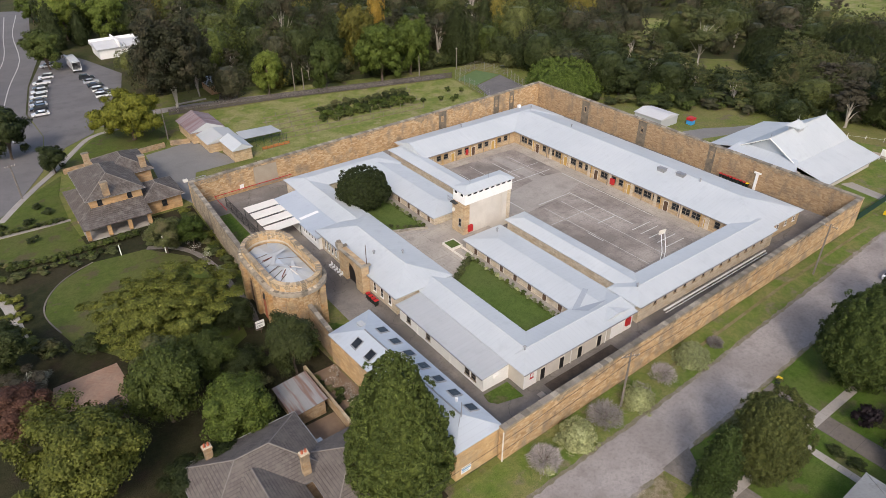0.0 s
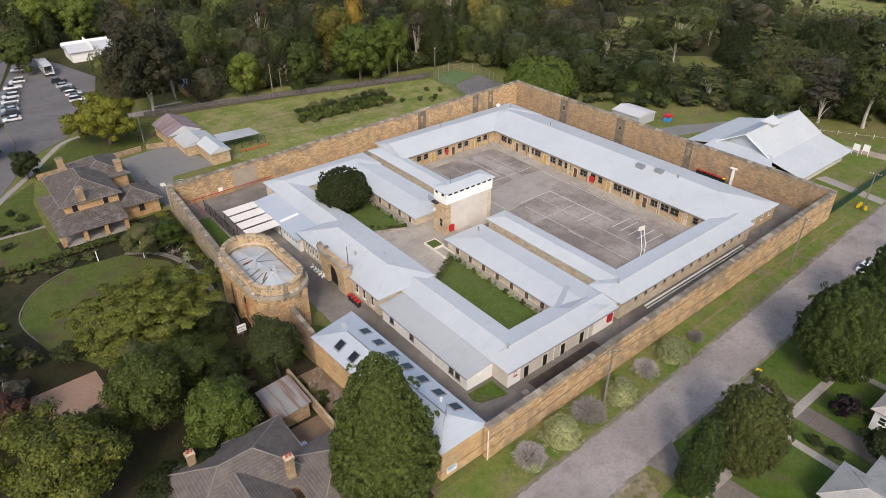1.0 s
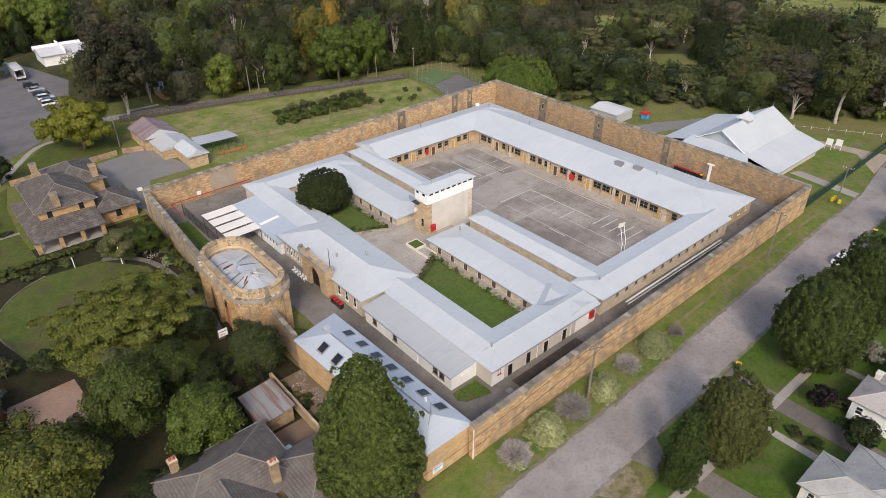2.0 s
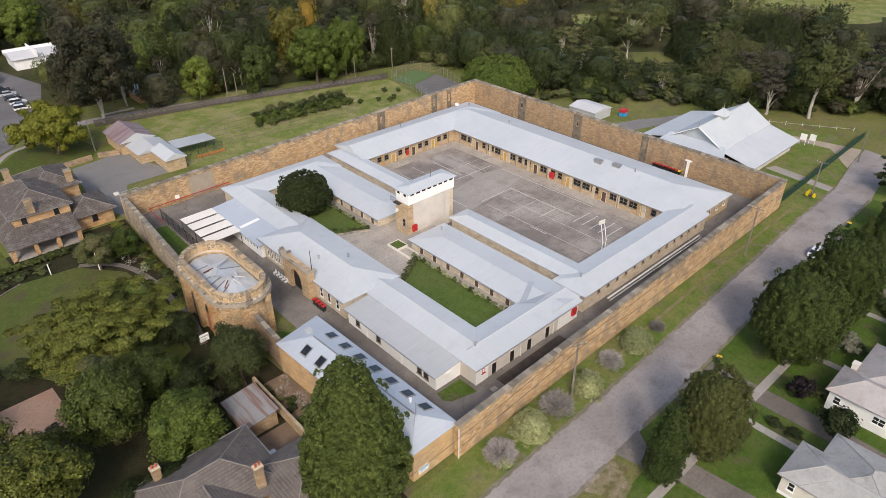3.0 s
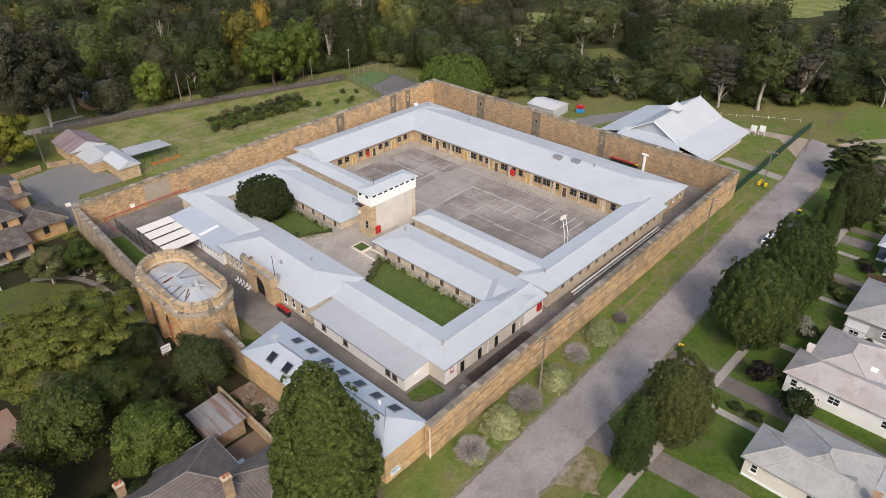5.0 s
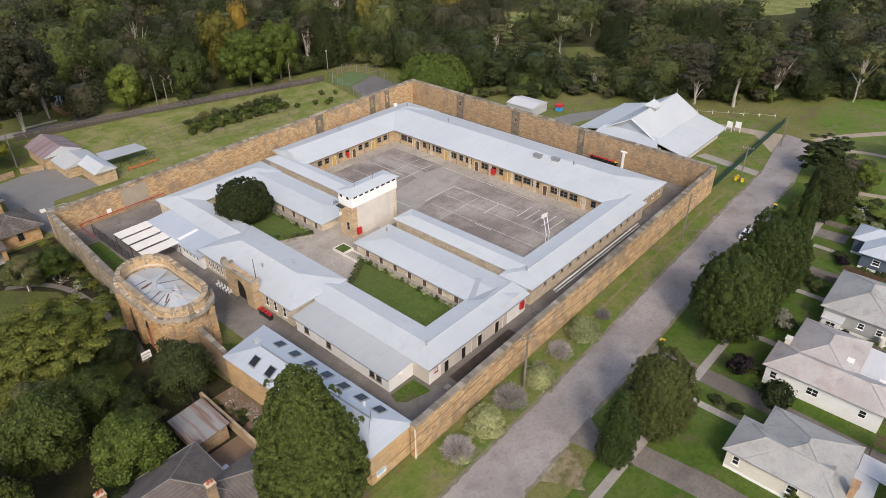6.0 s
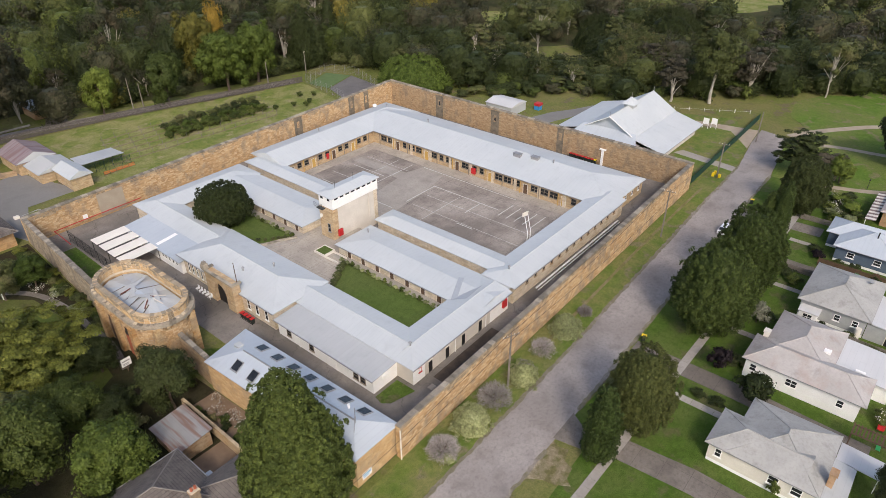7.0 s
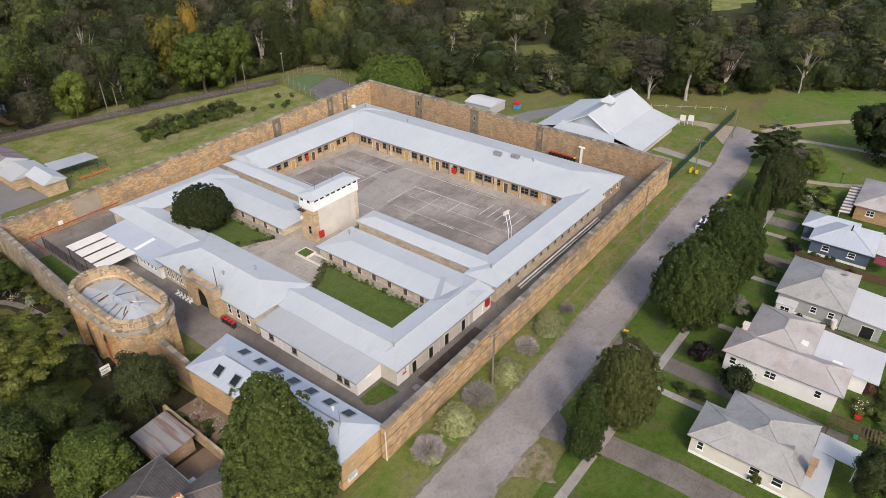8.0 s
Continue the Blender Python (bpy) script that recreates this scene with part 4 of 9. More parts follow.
for xa, za in ((36.0, 2.55), (42.4, 2.66)):
    part("beam", boxes((xa, xa + 0.1, 102.6, 114.6, za, za + 0.1)), M_IRON, canopy)
fence_in = thing("mesh_fence", (35, 110, 0), "dark steel mesh fence along grass strip", "fence")
for k in range(9):
    y = 98.5 + k * 3.0
    part("post", tube(bmesh.new(), [(35.0, y, 0), (35.0, y, 2.6)], 0.05, 5), M_IRON, fence_in)
for z in (0.9, 1.7, 2.5):
    part("rail", boxes((34.98, 35.02, 98.5, 122.5, z - 0.03, z + 0.03)), M_IRON, fence_in)
for k in range(80):
    piece("bar", shared("fence_bar", lambda: boxes((-0.015, 0.015, -0.015, 0.015, 0, 2.5)), M_IRON), fence_in, pose(35.0, 98.6 + k * 0.3, 0))
pipe = thing("fire_pipe", (40, 126.5, 0), "red painted pipe along the wall foot", "pipe")
part("pipe", tube(bmesh.new(), [(34, 119.5, 1.0), (34, 126.4, 1.2), (38, 126.6, 1.2), (52, 126.9, 1.2)], 0.09, 6), M_RED, pipe)

wbox = thing("corner_box", (29.4, 128.4, 0), "white cabinet and pipes on the wall corner", "cabinet")
part("case", boxes((28.9, 29.8, 127.8, 128.6, 5.45, 5.9)), M_CREAM, wbox)
part("pipe", tube(bmesh.new(), [(30.2, 128.0, 5.75), (33.0, 128.0, 5.85), (33.6, 128.0, 5.6)], 0.1, 6), M_GUTTER, wbox)
# gatehouse porch with parapet and arched gate
def gatehouse():
    g = thing("gatehouse", (42.6, 82, 0), "sandstone gatehouse porch with arched gate and parapet", "gatehouse")
    bm = bmesh.new()
    x0, x1, ya, yb = 41.9, 43.3, 78.4, 86.2
    c, rad, sp = 82.3, 1.65, 2.5
    box(bm, x0, x1, ya, c - rad, -0.3, 5.3)
    box(bm, x0, x1, c + rad, yb, -0.3, 5.3)
    arc = [(c - rad * math.cos(math.pi * k / 8), sp + rad * math.sin(math.pi * k / 8)) for k in range(9)]
    for (ya1, za), (yb1, zb) in zip(arc, arc[1:]):
        for x in (x0, x1):
            quad(bm, (x, ya1, za), (x, yb1, zb), (x, yb1, 5.3), (x, ya1, 5.3))
        quad(bm, (x0, ya1, za), (x1, ya1, za), (x1, yb1, zb), (x0, yb1, zb))
    quad(bm, (x0, c - rad, 5.3), (x1, c - rad, 5.3), (x1, c + rad, 5.3), (x0, c + rad, 5.3))
    part("wall", bm, M_STONE_HOUSE, g)
    # gate leaf painted near-black so the arch reads as shaded
    part("gate", boxes((42.5, 42.6, c - rad, c + rad, 0, sp), (42.5, 42.6, c - rad * 0.86, c + rad * 0.86, sp, sp + rad * 0.5), (42.5, 42.6, c - rad * 0.5, c + rad * 0.5, sp + rad * 0.5, sp + rad * 0.86)), M_DARK, g, "dark timber arched gate")
    part("parapet", boxes((41.7, 42.2, 78.2, 86.4, 5.3, 5.62), (42.2, 43.6, 78.2, 78.7, 5.3, 5.62), (42.2, 43.6, 85.9, 86.4, 5.3, 5.62)), M_COPING, g, "worn grey parapet stones")
    part("finial", boxes((41.6, 42.5, 85.5, 86.5, 5.62, 6.5), (41.75, 42.35, 85.7, 86.3, 6.5, 6.9)), M_COPING, g, "ruined stone finial")
    part("flagpole", tube(bmesh.new(), [(43.0, 78.5, 5.0), (43.0, 78.5, 9.3)], [0.08, 0.05], 6), M_WOOD_DARK, g, "leaning brown flagpole")
    return g


gatehouse()
# upright white strips between the entrance range's windows
for y in (87.6, 88.9, 90.2, 91.5, 92.8, 94.1):
    window(r_mid, 43.35, y, 2.0, 0.55, 2.2, "-x", M_WHITE)
for y in (72.2, 74.6, 76.8):
    window(r_mid, 43.35, y, 1.9, 0.8, 1.9, "-x", M_WHITE)

# openings of the ranges
for x in (51.6, 55.4, 59.2, 63.4):
    door(r_near, x, 45.55, 0, 0.9, 2.05, "-y", M_DARK, "dark doorway")
for x in (49.4,):
    window(r_near, x, 45.55, 1.9, 0.6, 0.8, "-y", M_RED)
for xa, xb in ((47.93, 50.4), (66.0, 70.9)):
    part("painted_panel", boxes((xa, xb, 45.50, 45.547, 0, 3.1)), M_WHITE, r_near, "white painted wall face")
part("hose_box", boxes((69.2, 70.2, 45.2, 45.5, 1.1, 2.5)), M_RED, r_near, "red fire hose cabinet")
for k in range(13):
    x = 76.5 + k * 2.6
    window(r_far, x, 45.6, 2.3, 0.7, 0.7, "-y", M_STONE_IN, False)
part("service_pipe", tube(bmesh.new(), [(78, 44.6, 0.6), (108, 44.6, 0.6)], 0.16, 6), M_WHITE, r_far, "white pipe along the wall")
part("service_pipe", tube(bmesh.new(), [(78, 44.2, 0.35), (108, 44.2, 0.35)], 0.10, 6), M_WHITE, r_far, "white pipe along the wall")
# the court's long face: dark sashes in groups, a few doors, mustard posts under the eave
for k in range(24):
    y = 54.2 + k * 2.36
    if k % 4 == 1:
        door(r_ne, 106.95, y, 0.1, 1.0, 2.2, "-x", M_YELLOW if k % 8 == 1 else M_WOOD_DARK, "mustard painted door" if k % 8 == 1 else "dark timber door")
    else:
        window(r_ne, 106.95, y, 1.95, 2.0 if k % 5 else 1.2, 1.45, "-x", M_SASH)
    if k % 2:
        part("post", boxes((106.55, 106.67, y + 1.1, y + 1.22, 0.1, 3.2)), M_YELLOW if k % 4 == 1 else M_SASH, r_ne)
for k in range(9):
    y = 56.4 + k * 6.1
    part("pier", boxes((106.72, 106.94, y - 0.35, y + 0.35, 0.1, 3.0)), M_STONE_PALE, r_ne, "rough pale sandstone pier")
for k in range(12):
    x = 80.8 + k * 2.1
    if k % 3 == 0:
        door(r_nw, x, 112.25, 0.1, 1.0, 2.1, "-y", M_YELLOW if k % 2 else M_WOOD_DARK, "mustard painted door" if k % 2 else "dark timber door")
    else:
        window(r_nw, x, 112.25, 1.95, 1.3, 1.3, "-y", M_SASH)
    if k % 2:
        part("post", boxes((x + 0.95, x + 1.07, 111.9, 112.02, 0.1, 3.2)), M_YELLOW if k % 4 == 1 else M_SASH, r_nw)
part("hose_box", boxes((91.0, 91.6, 111.9, 112.24, 0.8, 2.1)), M_RED, r_nw, "red fire hose cabinet")
part("hose_box", boxes((106.5, 106.92, 79.4, 80.5, 0.8, 2.1)), M_RED, r_ne, "red fire hose cabinet")
for t, x, ys in ((r_row1, 63.65, [54, 57.5, 61, 64.5, 68, 71.5, 75]), (r_rowl1, 63.95, [90, 93.5, 97, 100.5, 104, 107.5])):
    for y in ys:
        door(t, x, y, COURT + 0.05, 0.85, 1.7, "-x", M_WOOD_DARK, "dark timber cell door")
for x in (112.5, 115.5, 118.5, 121.5):
    window(r_ne, x, 46.85, 2.0, 0.8, 1.2, "-y", M_WHITE)
for t, pts in ((r_near, [(47.4, 45.0, 3.14), (71.4, 45.0, 3.14)]), (r_far, [(72.0, 45.0, 3.4), (110, 45.0, 3.4)]), (r_ne, [(106.4, 52, 3.25), (106.4, 111.7, 3.25)]),
               (r_nw, [(79.5, 111.7, 3.24), (106.4, 111.7, 3.24)]), (r_mid, [(42.8, 69.8, 3.5), (42.8, 96.9, 3.5)]), (r_row1, [(63.1, 52, 3.12), (63.1, 78.3, 3.12)]),
               (r_rowl1, [(63.4, 87.7, 3.13), (63.4, 113, 3.13)]), (r_row2, [(79.3, 52, 3.36), (79.3, 79, 3.36)])):
    gutter(t, pts)
for x in (57.2, 64.8, 68.6):
    downpipe(r_near, x, 45.45, 0, 3.1)

# ---------------------------------------------------------------- watch tower in the court
def watch_tower():
    t = thing("watch_tower", (72.2, 83.4, 0), "pale watch tower with white lookout and metal roof", "tower")
    x0, x1, y0, y1 = 66.2, 78.2, 81.5, 85.4
    up = 1.3
    part("wall", ring_wall(x0 + 0.3, x1 - 0.5, y0 + 0.3, y1 - 0.3, -0.3, 6.6 + up), M_RENDER, t, "pale rendered wall with stains")
    part("stone_end", boxes((x0 - 0.1, x0 + 0.31, y0 + 0.2, y1 - 0.2, -0.3, 6.3 + up), (x0 + 0.31, x0 + 1.3, y0 + 0.22, y0 + 0.31, -0.3, 6.2 + up)), M_STONE_HOUSE, t, "sandstone end wall")
    part("quoin", boxes((x1 - 1.3, x1 - 0.42, y0 + 0.22, y0 + 0.31, -0.3, 6.5 + up)), M_STONE_PALE, t, "sandstone corner strip")
    part("lookout", ring_wall(x0 + 0.1, x1 - 0.3, y0 + 0.1, y1 - 0.1, 6.4 + up, 8.72 + up, 0.2), M_WHITE, t, "white boarded lookout room")
    part("roof", hip(bmesh.new(), x0 - 0.25, x1 + 0.05, y0 - 0.25, y1 + 0.25, 8.85 + up, 9.4 + up, "x", True, True), (M_ZINC_X, M_ZINC_Y), t, "pale metal hipped roof")
    for k in range(8):
        window(t, x0 + 1.05 + k * 1.40, y0 + 0.1, 8.42 + up, 1.12, 0.66, "-y", M_WHITE, False)
    for y in (82.6, 84.4):
        window(t, x0 + 0.1, y, 8.2 + up, 0.9, 0.7, "-x", M_WHITE, False)
    window(t, x0 - 0.1, 82.8, 2.4 + up, 0.8, 1.7, "-x", M_GUTTER)
    part("balcony", boxes((x0 - 0.9, x0 - 0.1, y0 + 1.9, y1 - 0.4, 6.2 + up, 6.35 + up)), M_IRON, t, "iron balcony with mesh sides")
    for k in range(8):
        piece("baluster", shared("baluster", lambda: boxes((-0.02, 0.02, -0.02, 0.02, 0, 1.1)), M_IRON), t, pose(x0 - 0.88, y0 + 1.95 + k * 0.31, 6.35 + up))
    part("dish", tube(bmesh.new(), [(x0 - 0.14, 84.6, 4.4 + up), (x0 - 0.3, 84.6, 4.5 + up)], [0.12, 0.42], 12), M_CREAM, t, "pale round dish")
    part("flue", tube(bmesh.new(), [(75.4, y0 + 0.1, 2.5), (75.4, y0 + 0.1, 6.4 + up)], 0.1, 6), M_RENDER, t)
    for x in (68.8, 73.4):
        part("aerial", tube(bmesh.new(), [(x, 83.4, 9.3 + up), (x, 83.4, 10.9 + up)], 0.03, 4), M_IRON, t)
    part("hose_box", boxes((x0 + 0.9, x0 + 1.9, y0 - 0.2, y0 + 0.21, 1.9, 3.2)), M_RED, t, "red fire hose cabinet")
    return t


watch_tower()


# ---------------------------------------------------------------- bastion at the entrance
def oval(cx, cy, r, half, n=14):
    """A stadium: two half circles with straight sides along y."""
    pts = [(cx + r * math.cos(math.pi + math.pi * k / n), cy - half + r * math.sin(math.pi + math.pi * k / n)) for k in range(n + 1)]
    return pts + [(cx + r * math.cos(math.pi * k / n), cy + half + r * math.sin(math.pi * k / n)) for k in range(n + 1)]


def oval_ring(bm, cx, cy, r0, r1, half, z0, z1, wob=0.0, seed=1):
    rnd = random.Random(seed)
    o, i = oval(cx, cy, r1, half), oval(cx, cy, r0, half)
    n = len(o)
    dz = [rnd.uniform(-wob, wob) for _ in range(n)]
    vo0 = [bm.verts.new((x, y, z0)) for x, y in o]
    vo1 = [bm.verts.new((x, y, z1 + d)) for (x, y), d in zip(o, dz)]
    vi0 = [bm.verts.new((x, y, z0)) for x, y in i]
    vi1 = [bm.verts.new((x, y, z1 + d)) for (x, y), d in zip(i, dz)]
    for k in range(n):
        j = (k + 1) % n
        bm.faces.new((vo0[k], vo0[j], vo1[j], vo1[k]))
        bm.faces.new((vi0[j], vi0[k], vi1[k], vi1[j]))
        bm.faces.new((vo1[k], vo1[j], vi1[j], vi1[k]))
        bm.faces.new((vo0[j], vo0[k], vi0[k], vi0[j]))
    return bm


def bastion():
    cx, cy, r, half = 30.7, 84.2, 4.3, 5.0
    t = thing("bastion", (cx, cy, 0), "round-ended sandstone bastion with ruined metal roof inside", "tower")
    part("wall", oval_ring(bmesh.new(), cx, cy, r - 0.7, r, half, -0.4, 7.2), M_STONE, t, "orange sandstone wall with worn blocks")
    ring = oval(cx, cy, r, half, 16)
    for k in range(len(ring)):
        a, b = ring[k], ring[(k + 1) % len(ring)]
        if a[0] < cx + 1 or a[1] < cy:
            facing(t, a, b, 7.42, 7.42, 0.0, B_ORANGE, B_LICHEN, None, 0.30, 50 + k)
    ring = oval(cx, cy, r - 0.75, half, 16)[::-1]
    for k in range(len(ring)):
        facing(t, ring[k], ring[(k + 1) % len(ring)], 9.15, 9.15, 7.6, B_HONEY, B_LICHEN, None, 0.30, 90 + k)
    ring = oval(cx, cy, r - 0.15, half, 16)
    for k in range(len(ring)):
        facing(t, ring[k], ring[(k + 1) % len(ring)], 9.15, 9.15, 7.8, B_HONEY, B_LICHEN, None, 0.30, 130 + k)
    part("cornice", oval_ring(bmesh.new(), cx, cy, r - 0.2, r + 0.55, half, 7.2, 7.75, 0.06, 3), M_COPING, t, "weathered projecting cornice")
    part("parapet", oval_ring(bmesh.new(), cx, cy, r - 0.75, r - 0.15, half, 7.2, 8.95), M_STONE_PALE, t, "sandstone parapet")
    part("parapet_cap", oval_ring(bmesh.new(), cx, cy, r - 0.8, r - 0.08, half, 8.955, 9.08, 0.03, 5), M_STONE_HOUSE, t, "worn pale parapet capping")
    part("deck", prism(bmesh.new(), oval(cx, cy, r - 0.72, half), 6.0, 6.2), M_DARK, t, "dark floor inside the parapet")
    rnd = random.Random(4)
    # an old rusty lining, and bent pale sheets that fan out over it
    bm = bmesh.new()
    rim = [(x, y, 6.9) for x, y in oval(cx, cy, r - 0.8, half, 10)]
    for p, q in zip(rim, rim[1:] + rim[:1]):
        c0 = (cx, cy + max(-2.6, min(2.6, p[1] - cy)), 7.85)
        c1 = (cx, cy + max(-2.6, min(2.6, q[1] - cy)), 7.85)
        quad(bm, *((p, q, c0) if abs(c0[1] - c1[1]) < 0.01 else (p, q, c1, c0)))
    bmesh.ops.recalc_face_normals(bm, faces=bm.faces[:])
    part("roof_lining", bm, M_RUST, t, "rusty metal lining of the roof")
    pts = oval(cx, cy, r - 0.9, half, 5)
    n = len(pts)
    ways = [(Vector((*pts[k], 0)), Vector((*pts[(k + 1) % n], 0))) for k in range(n)]
    cut = []
    for a, b in ways:
        m = max(1, round((b - a).length / 2.2))
        cut += [(a.lerp(b, k / m), a.lerp(b, (k + 1) / m)) for k in range(m)]
    for k, (a, b) in enumerate(cut):
        gap = 0.0 if k % 4 else 0.07
        a2, b2 = a.lerp(b, gap), b.lerp(a, gap)
        my = (a.y + b.y) / 2
        c = Vector((cx, cy + max(-2.7, min(2.7, my - cy)), 0))
        side = (b - a).normalized() * max(0.2, (b - a).length * (0.46 if abs(my - cy) < 3.4 else 0.2))
        c0, c1 = c - side, c + side
        za, zc = 7.0 + rnd.uniform(-0.03, 0.06), 8.02 + rnd.uniform(-0.04, 0.1)
        p = [(a2.x, a2.y, za), (b2.x, b2.y, za + rnd.uniform(-0.03, 0.06)), (c1.x, c1.y, zc + rnd.uniform(-0.02, 0.10)), (c0.x, c0.y, zc)]
        part("roof_sheet", shed_roof(bmesh.new(), p, 0.03), (M_ZINC_OLD, M_ZINC_X, M_ZINC_BLUE)[k % 3], t, "loose bent metal roof sheet")
    for dx, dy, L, a, tilt in ((0.5, 2.4, 1.9, 0.35, 0.12), (-0.6, -1.0, 1.8, 2.1, -0.1), (0.9, -2.6, 1.5, 1.2, 0.1), (-0.7, 1.2, 1.7, 1.0, 0.12)):
        d = Vector((math.cos(a), math.sin(a), 0)) * L
        e = Vector((-d.y, d.x, 0)).normalized() * 0.45
        c = Vector((cx + dx, cy + dy, 8.12))
        z = Vector((0, 0, tilt))
        part("roof_sheet", shed_roof(bmesh.new(), [c - d - e - z, c + d - e * 0.4 + z, c + d + e * 0.4 + z, c - d + e - z], 0.03), M_ZINC_OLD, t, "loose bent metal roof sheet")
    for k in range(6):
        y = cy - 4.6 + k * 1.8
        part("rafter", tube(bmesh.new(), [(cx - 3.0, y, 7.08), (cx - 0.8, y * 0.8 + cy * 0.2, 7.86)], 0.07, 4), M_WOOD_DARK, t, "exposed rusty brown rafter")
    for k, (a, dy) in enumerate(((0.5, -2.2), (1.1, -1.6), (2.2, -2.0), (3.9, -2.4), (5.0, -2.6), (2.9, 1.6))):
        d = Vector((math.cos(a), -abs(math.sin(a)) if dy < 0 else math.sin(a), 0))
        p = Vector((cx, cy + dy, 8.2)) + d * 0.7
        part("rafter", tube(bmesh.new(), [p, p + d * 1.6 - Vector((0, 0, 0.42))], 0.085, 4), M_REDWOOD if k % 2 else M_CREAM, t, "exposed " + ("red-brown" if k % 2 else "pale") + " rafter between loose sheets")
    ring = oval(cx, cy, r + 0.18, half, 14)
    for k in range(len(ring)):
        a, b = Vector(ring[k]), Vector(ring[(k + 1) % len(ring)])
        m = max(1, int((b - a).length / 0.5))
        for q in range(m):
            if rnd.random() < 0.3:
                continue
            c = a.lerp(b, (q + 0.5) / m)
            ang = math.degrees(math.atan2(b.y - a.y, b.x - a.x))
            key = "worn_stone_%d" % rnd.randrange(4)
            piece("worn_stone", shared(key, lambda: box(bmesh.new(), -0.22, 0.22, -0.24, 0.2, -0.1, (0.06, 0.16, 0.1, 0.24)[int(key[-1])], bevel=0.05), M_COPING if rnd.random() < 0.6 else M_STONE_PALE), t, pose(c.x, c.y, 7.76, 0, 0, ang + rnd.uniform(-9, 9)))
    for rr, z, step, key, mm in ((r + 0.22, 7.0, 0.62, "dentil", M_STONE_HOUSE), (r - 0.44, 9.06, 0.6, "cap_stone", M_STONE_PALE)):
        ring = oval(cx, cy, rr, half, 16)
        for a, b in zip(ring, ring[1:] + ring[:1]):
            a, b = Vector(a), Vector(b)
            m = max(1, round((b - a).length / step))
            ang = math.degrees(math.atan2(b.y - a.y, b.x - a.x))
            for q in range(m):
                if rnd.random() < (0.12 if key == "dentil" else 0.08):
                    continue
                c = a.lerp(b, (q + 0.5) / m)
                kk = rnd.randrange(3)
                if key == "dentil":
                    me = shared(f"dentil_{kk}", lambda: box(bmesh.new(), -0.17, 0.17, -0.26, 0.22, -0.22 - 0.05 * kk, 0.2, bevel=0.03), mm)
                else:
                    me = shared(f"cap_stone_{kk}", lambda: box(bmesh.new(), -0.29, 0.28, -0.37, 0.37, -0.06, 0.03 + 0.03 * kk, bevel=0.03), B_GREY)
                piece(key, me, t, pose(c.x, c.y, z, 0, 0, ang + rnd.uniform(-4, 4)))
    # buttresses, and flat dark panels painted as the shaded arched niches between them
    for k, (x, y, w) in enumerate(((26.25, 79.2, 1.0), (26.25, 84.2, 1.0), (26.25, 89.0, 1.0), (28.1, 75.7, 0.9), (33.3, 75.7, 0.9))):
        part("buttress", boxes((x - 0.55, x + 0.5, y - w / 2, y + w / 2, -0.4, 6.6), (x - 0.35, x + 0.5, y - w / 2 - 0.1, y + w / 2 + 0.1, 6.6, 7.2)), M_STONE, t)
    for y in (81.7, 86.6):
        part("niche", boxes((26.35, 26.5, y - 1.1, y + 1.1, 0, 4.2), (26.35, 26.5, y - 0.8, y + 0.8, 4.2, 4.9)), M_DARK if y < 84 else M_WOOD_DARK, t, "dark arched recess with reddish boards")
    part("niche_board", boxes((26.28, 26.34, 80.9, 82.5, 0, 3.6)), M_POT, t, "dull red boarding")
    return t


bastion()


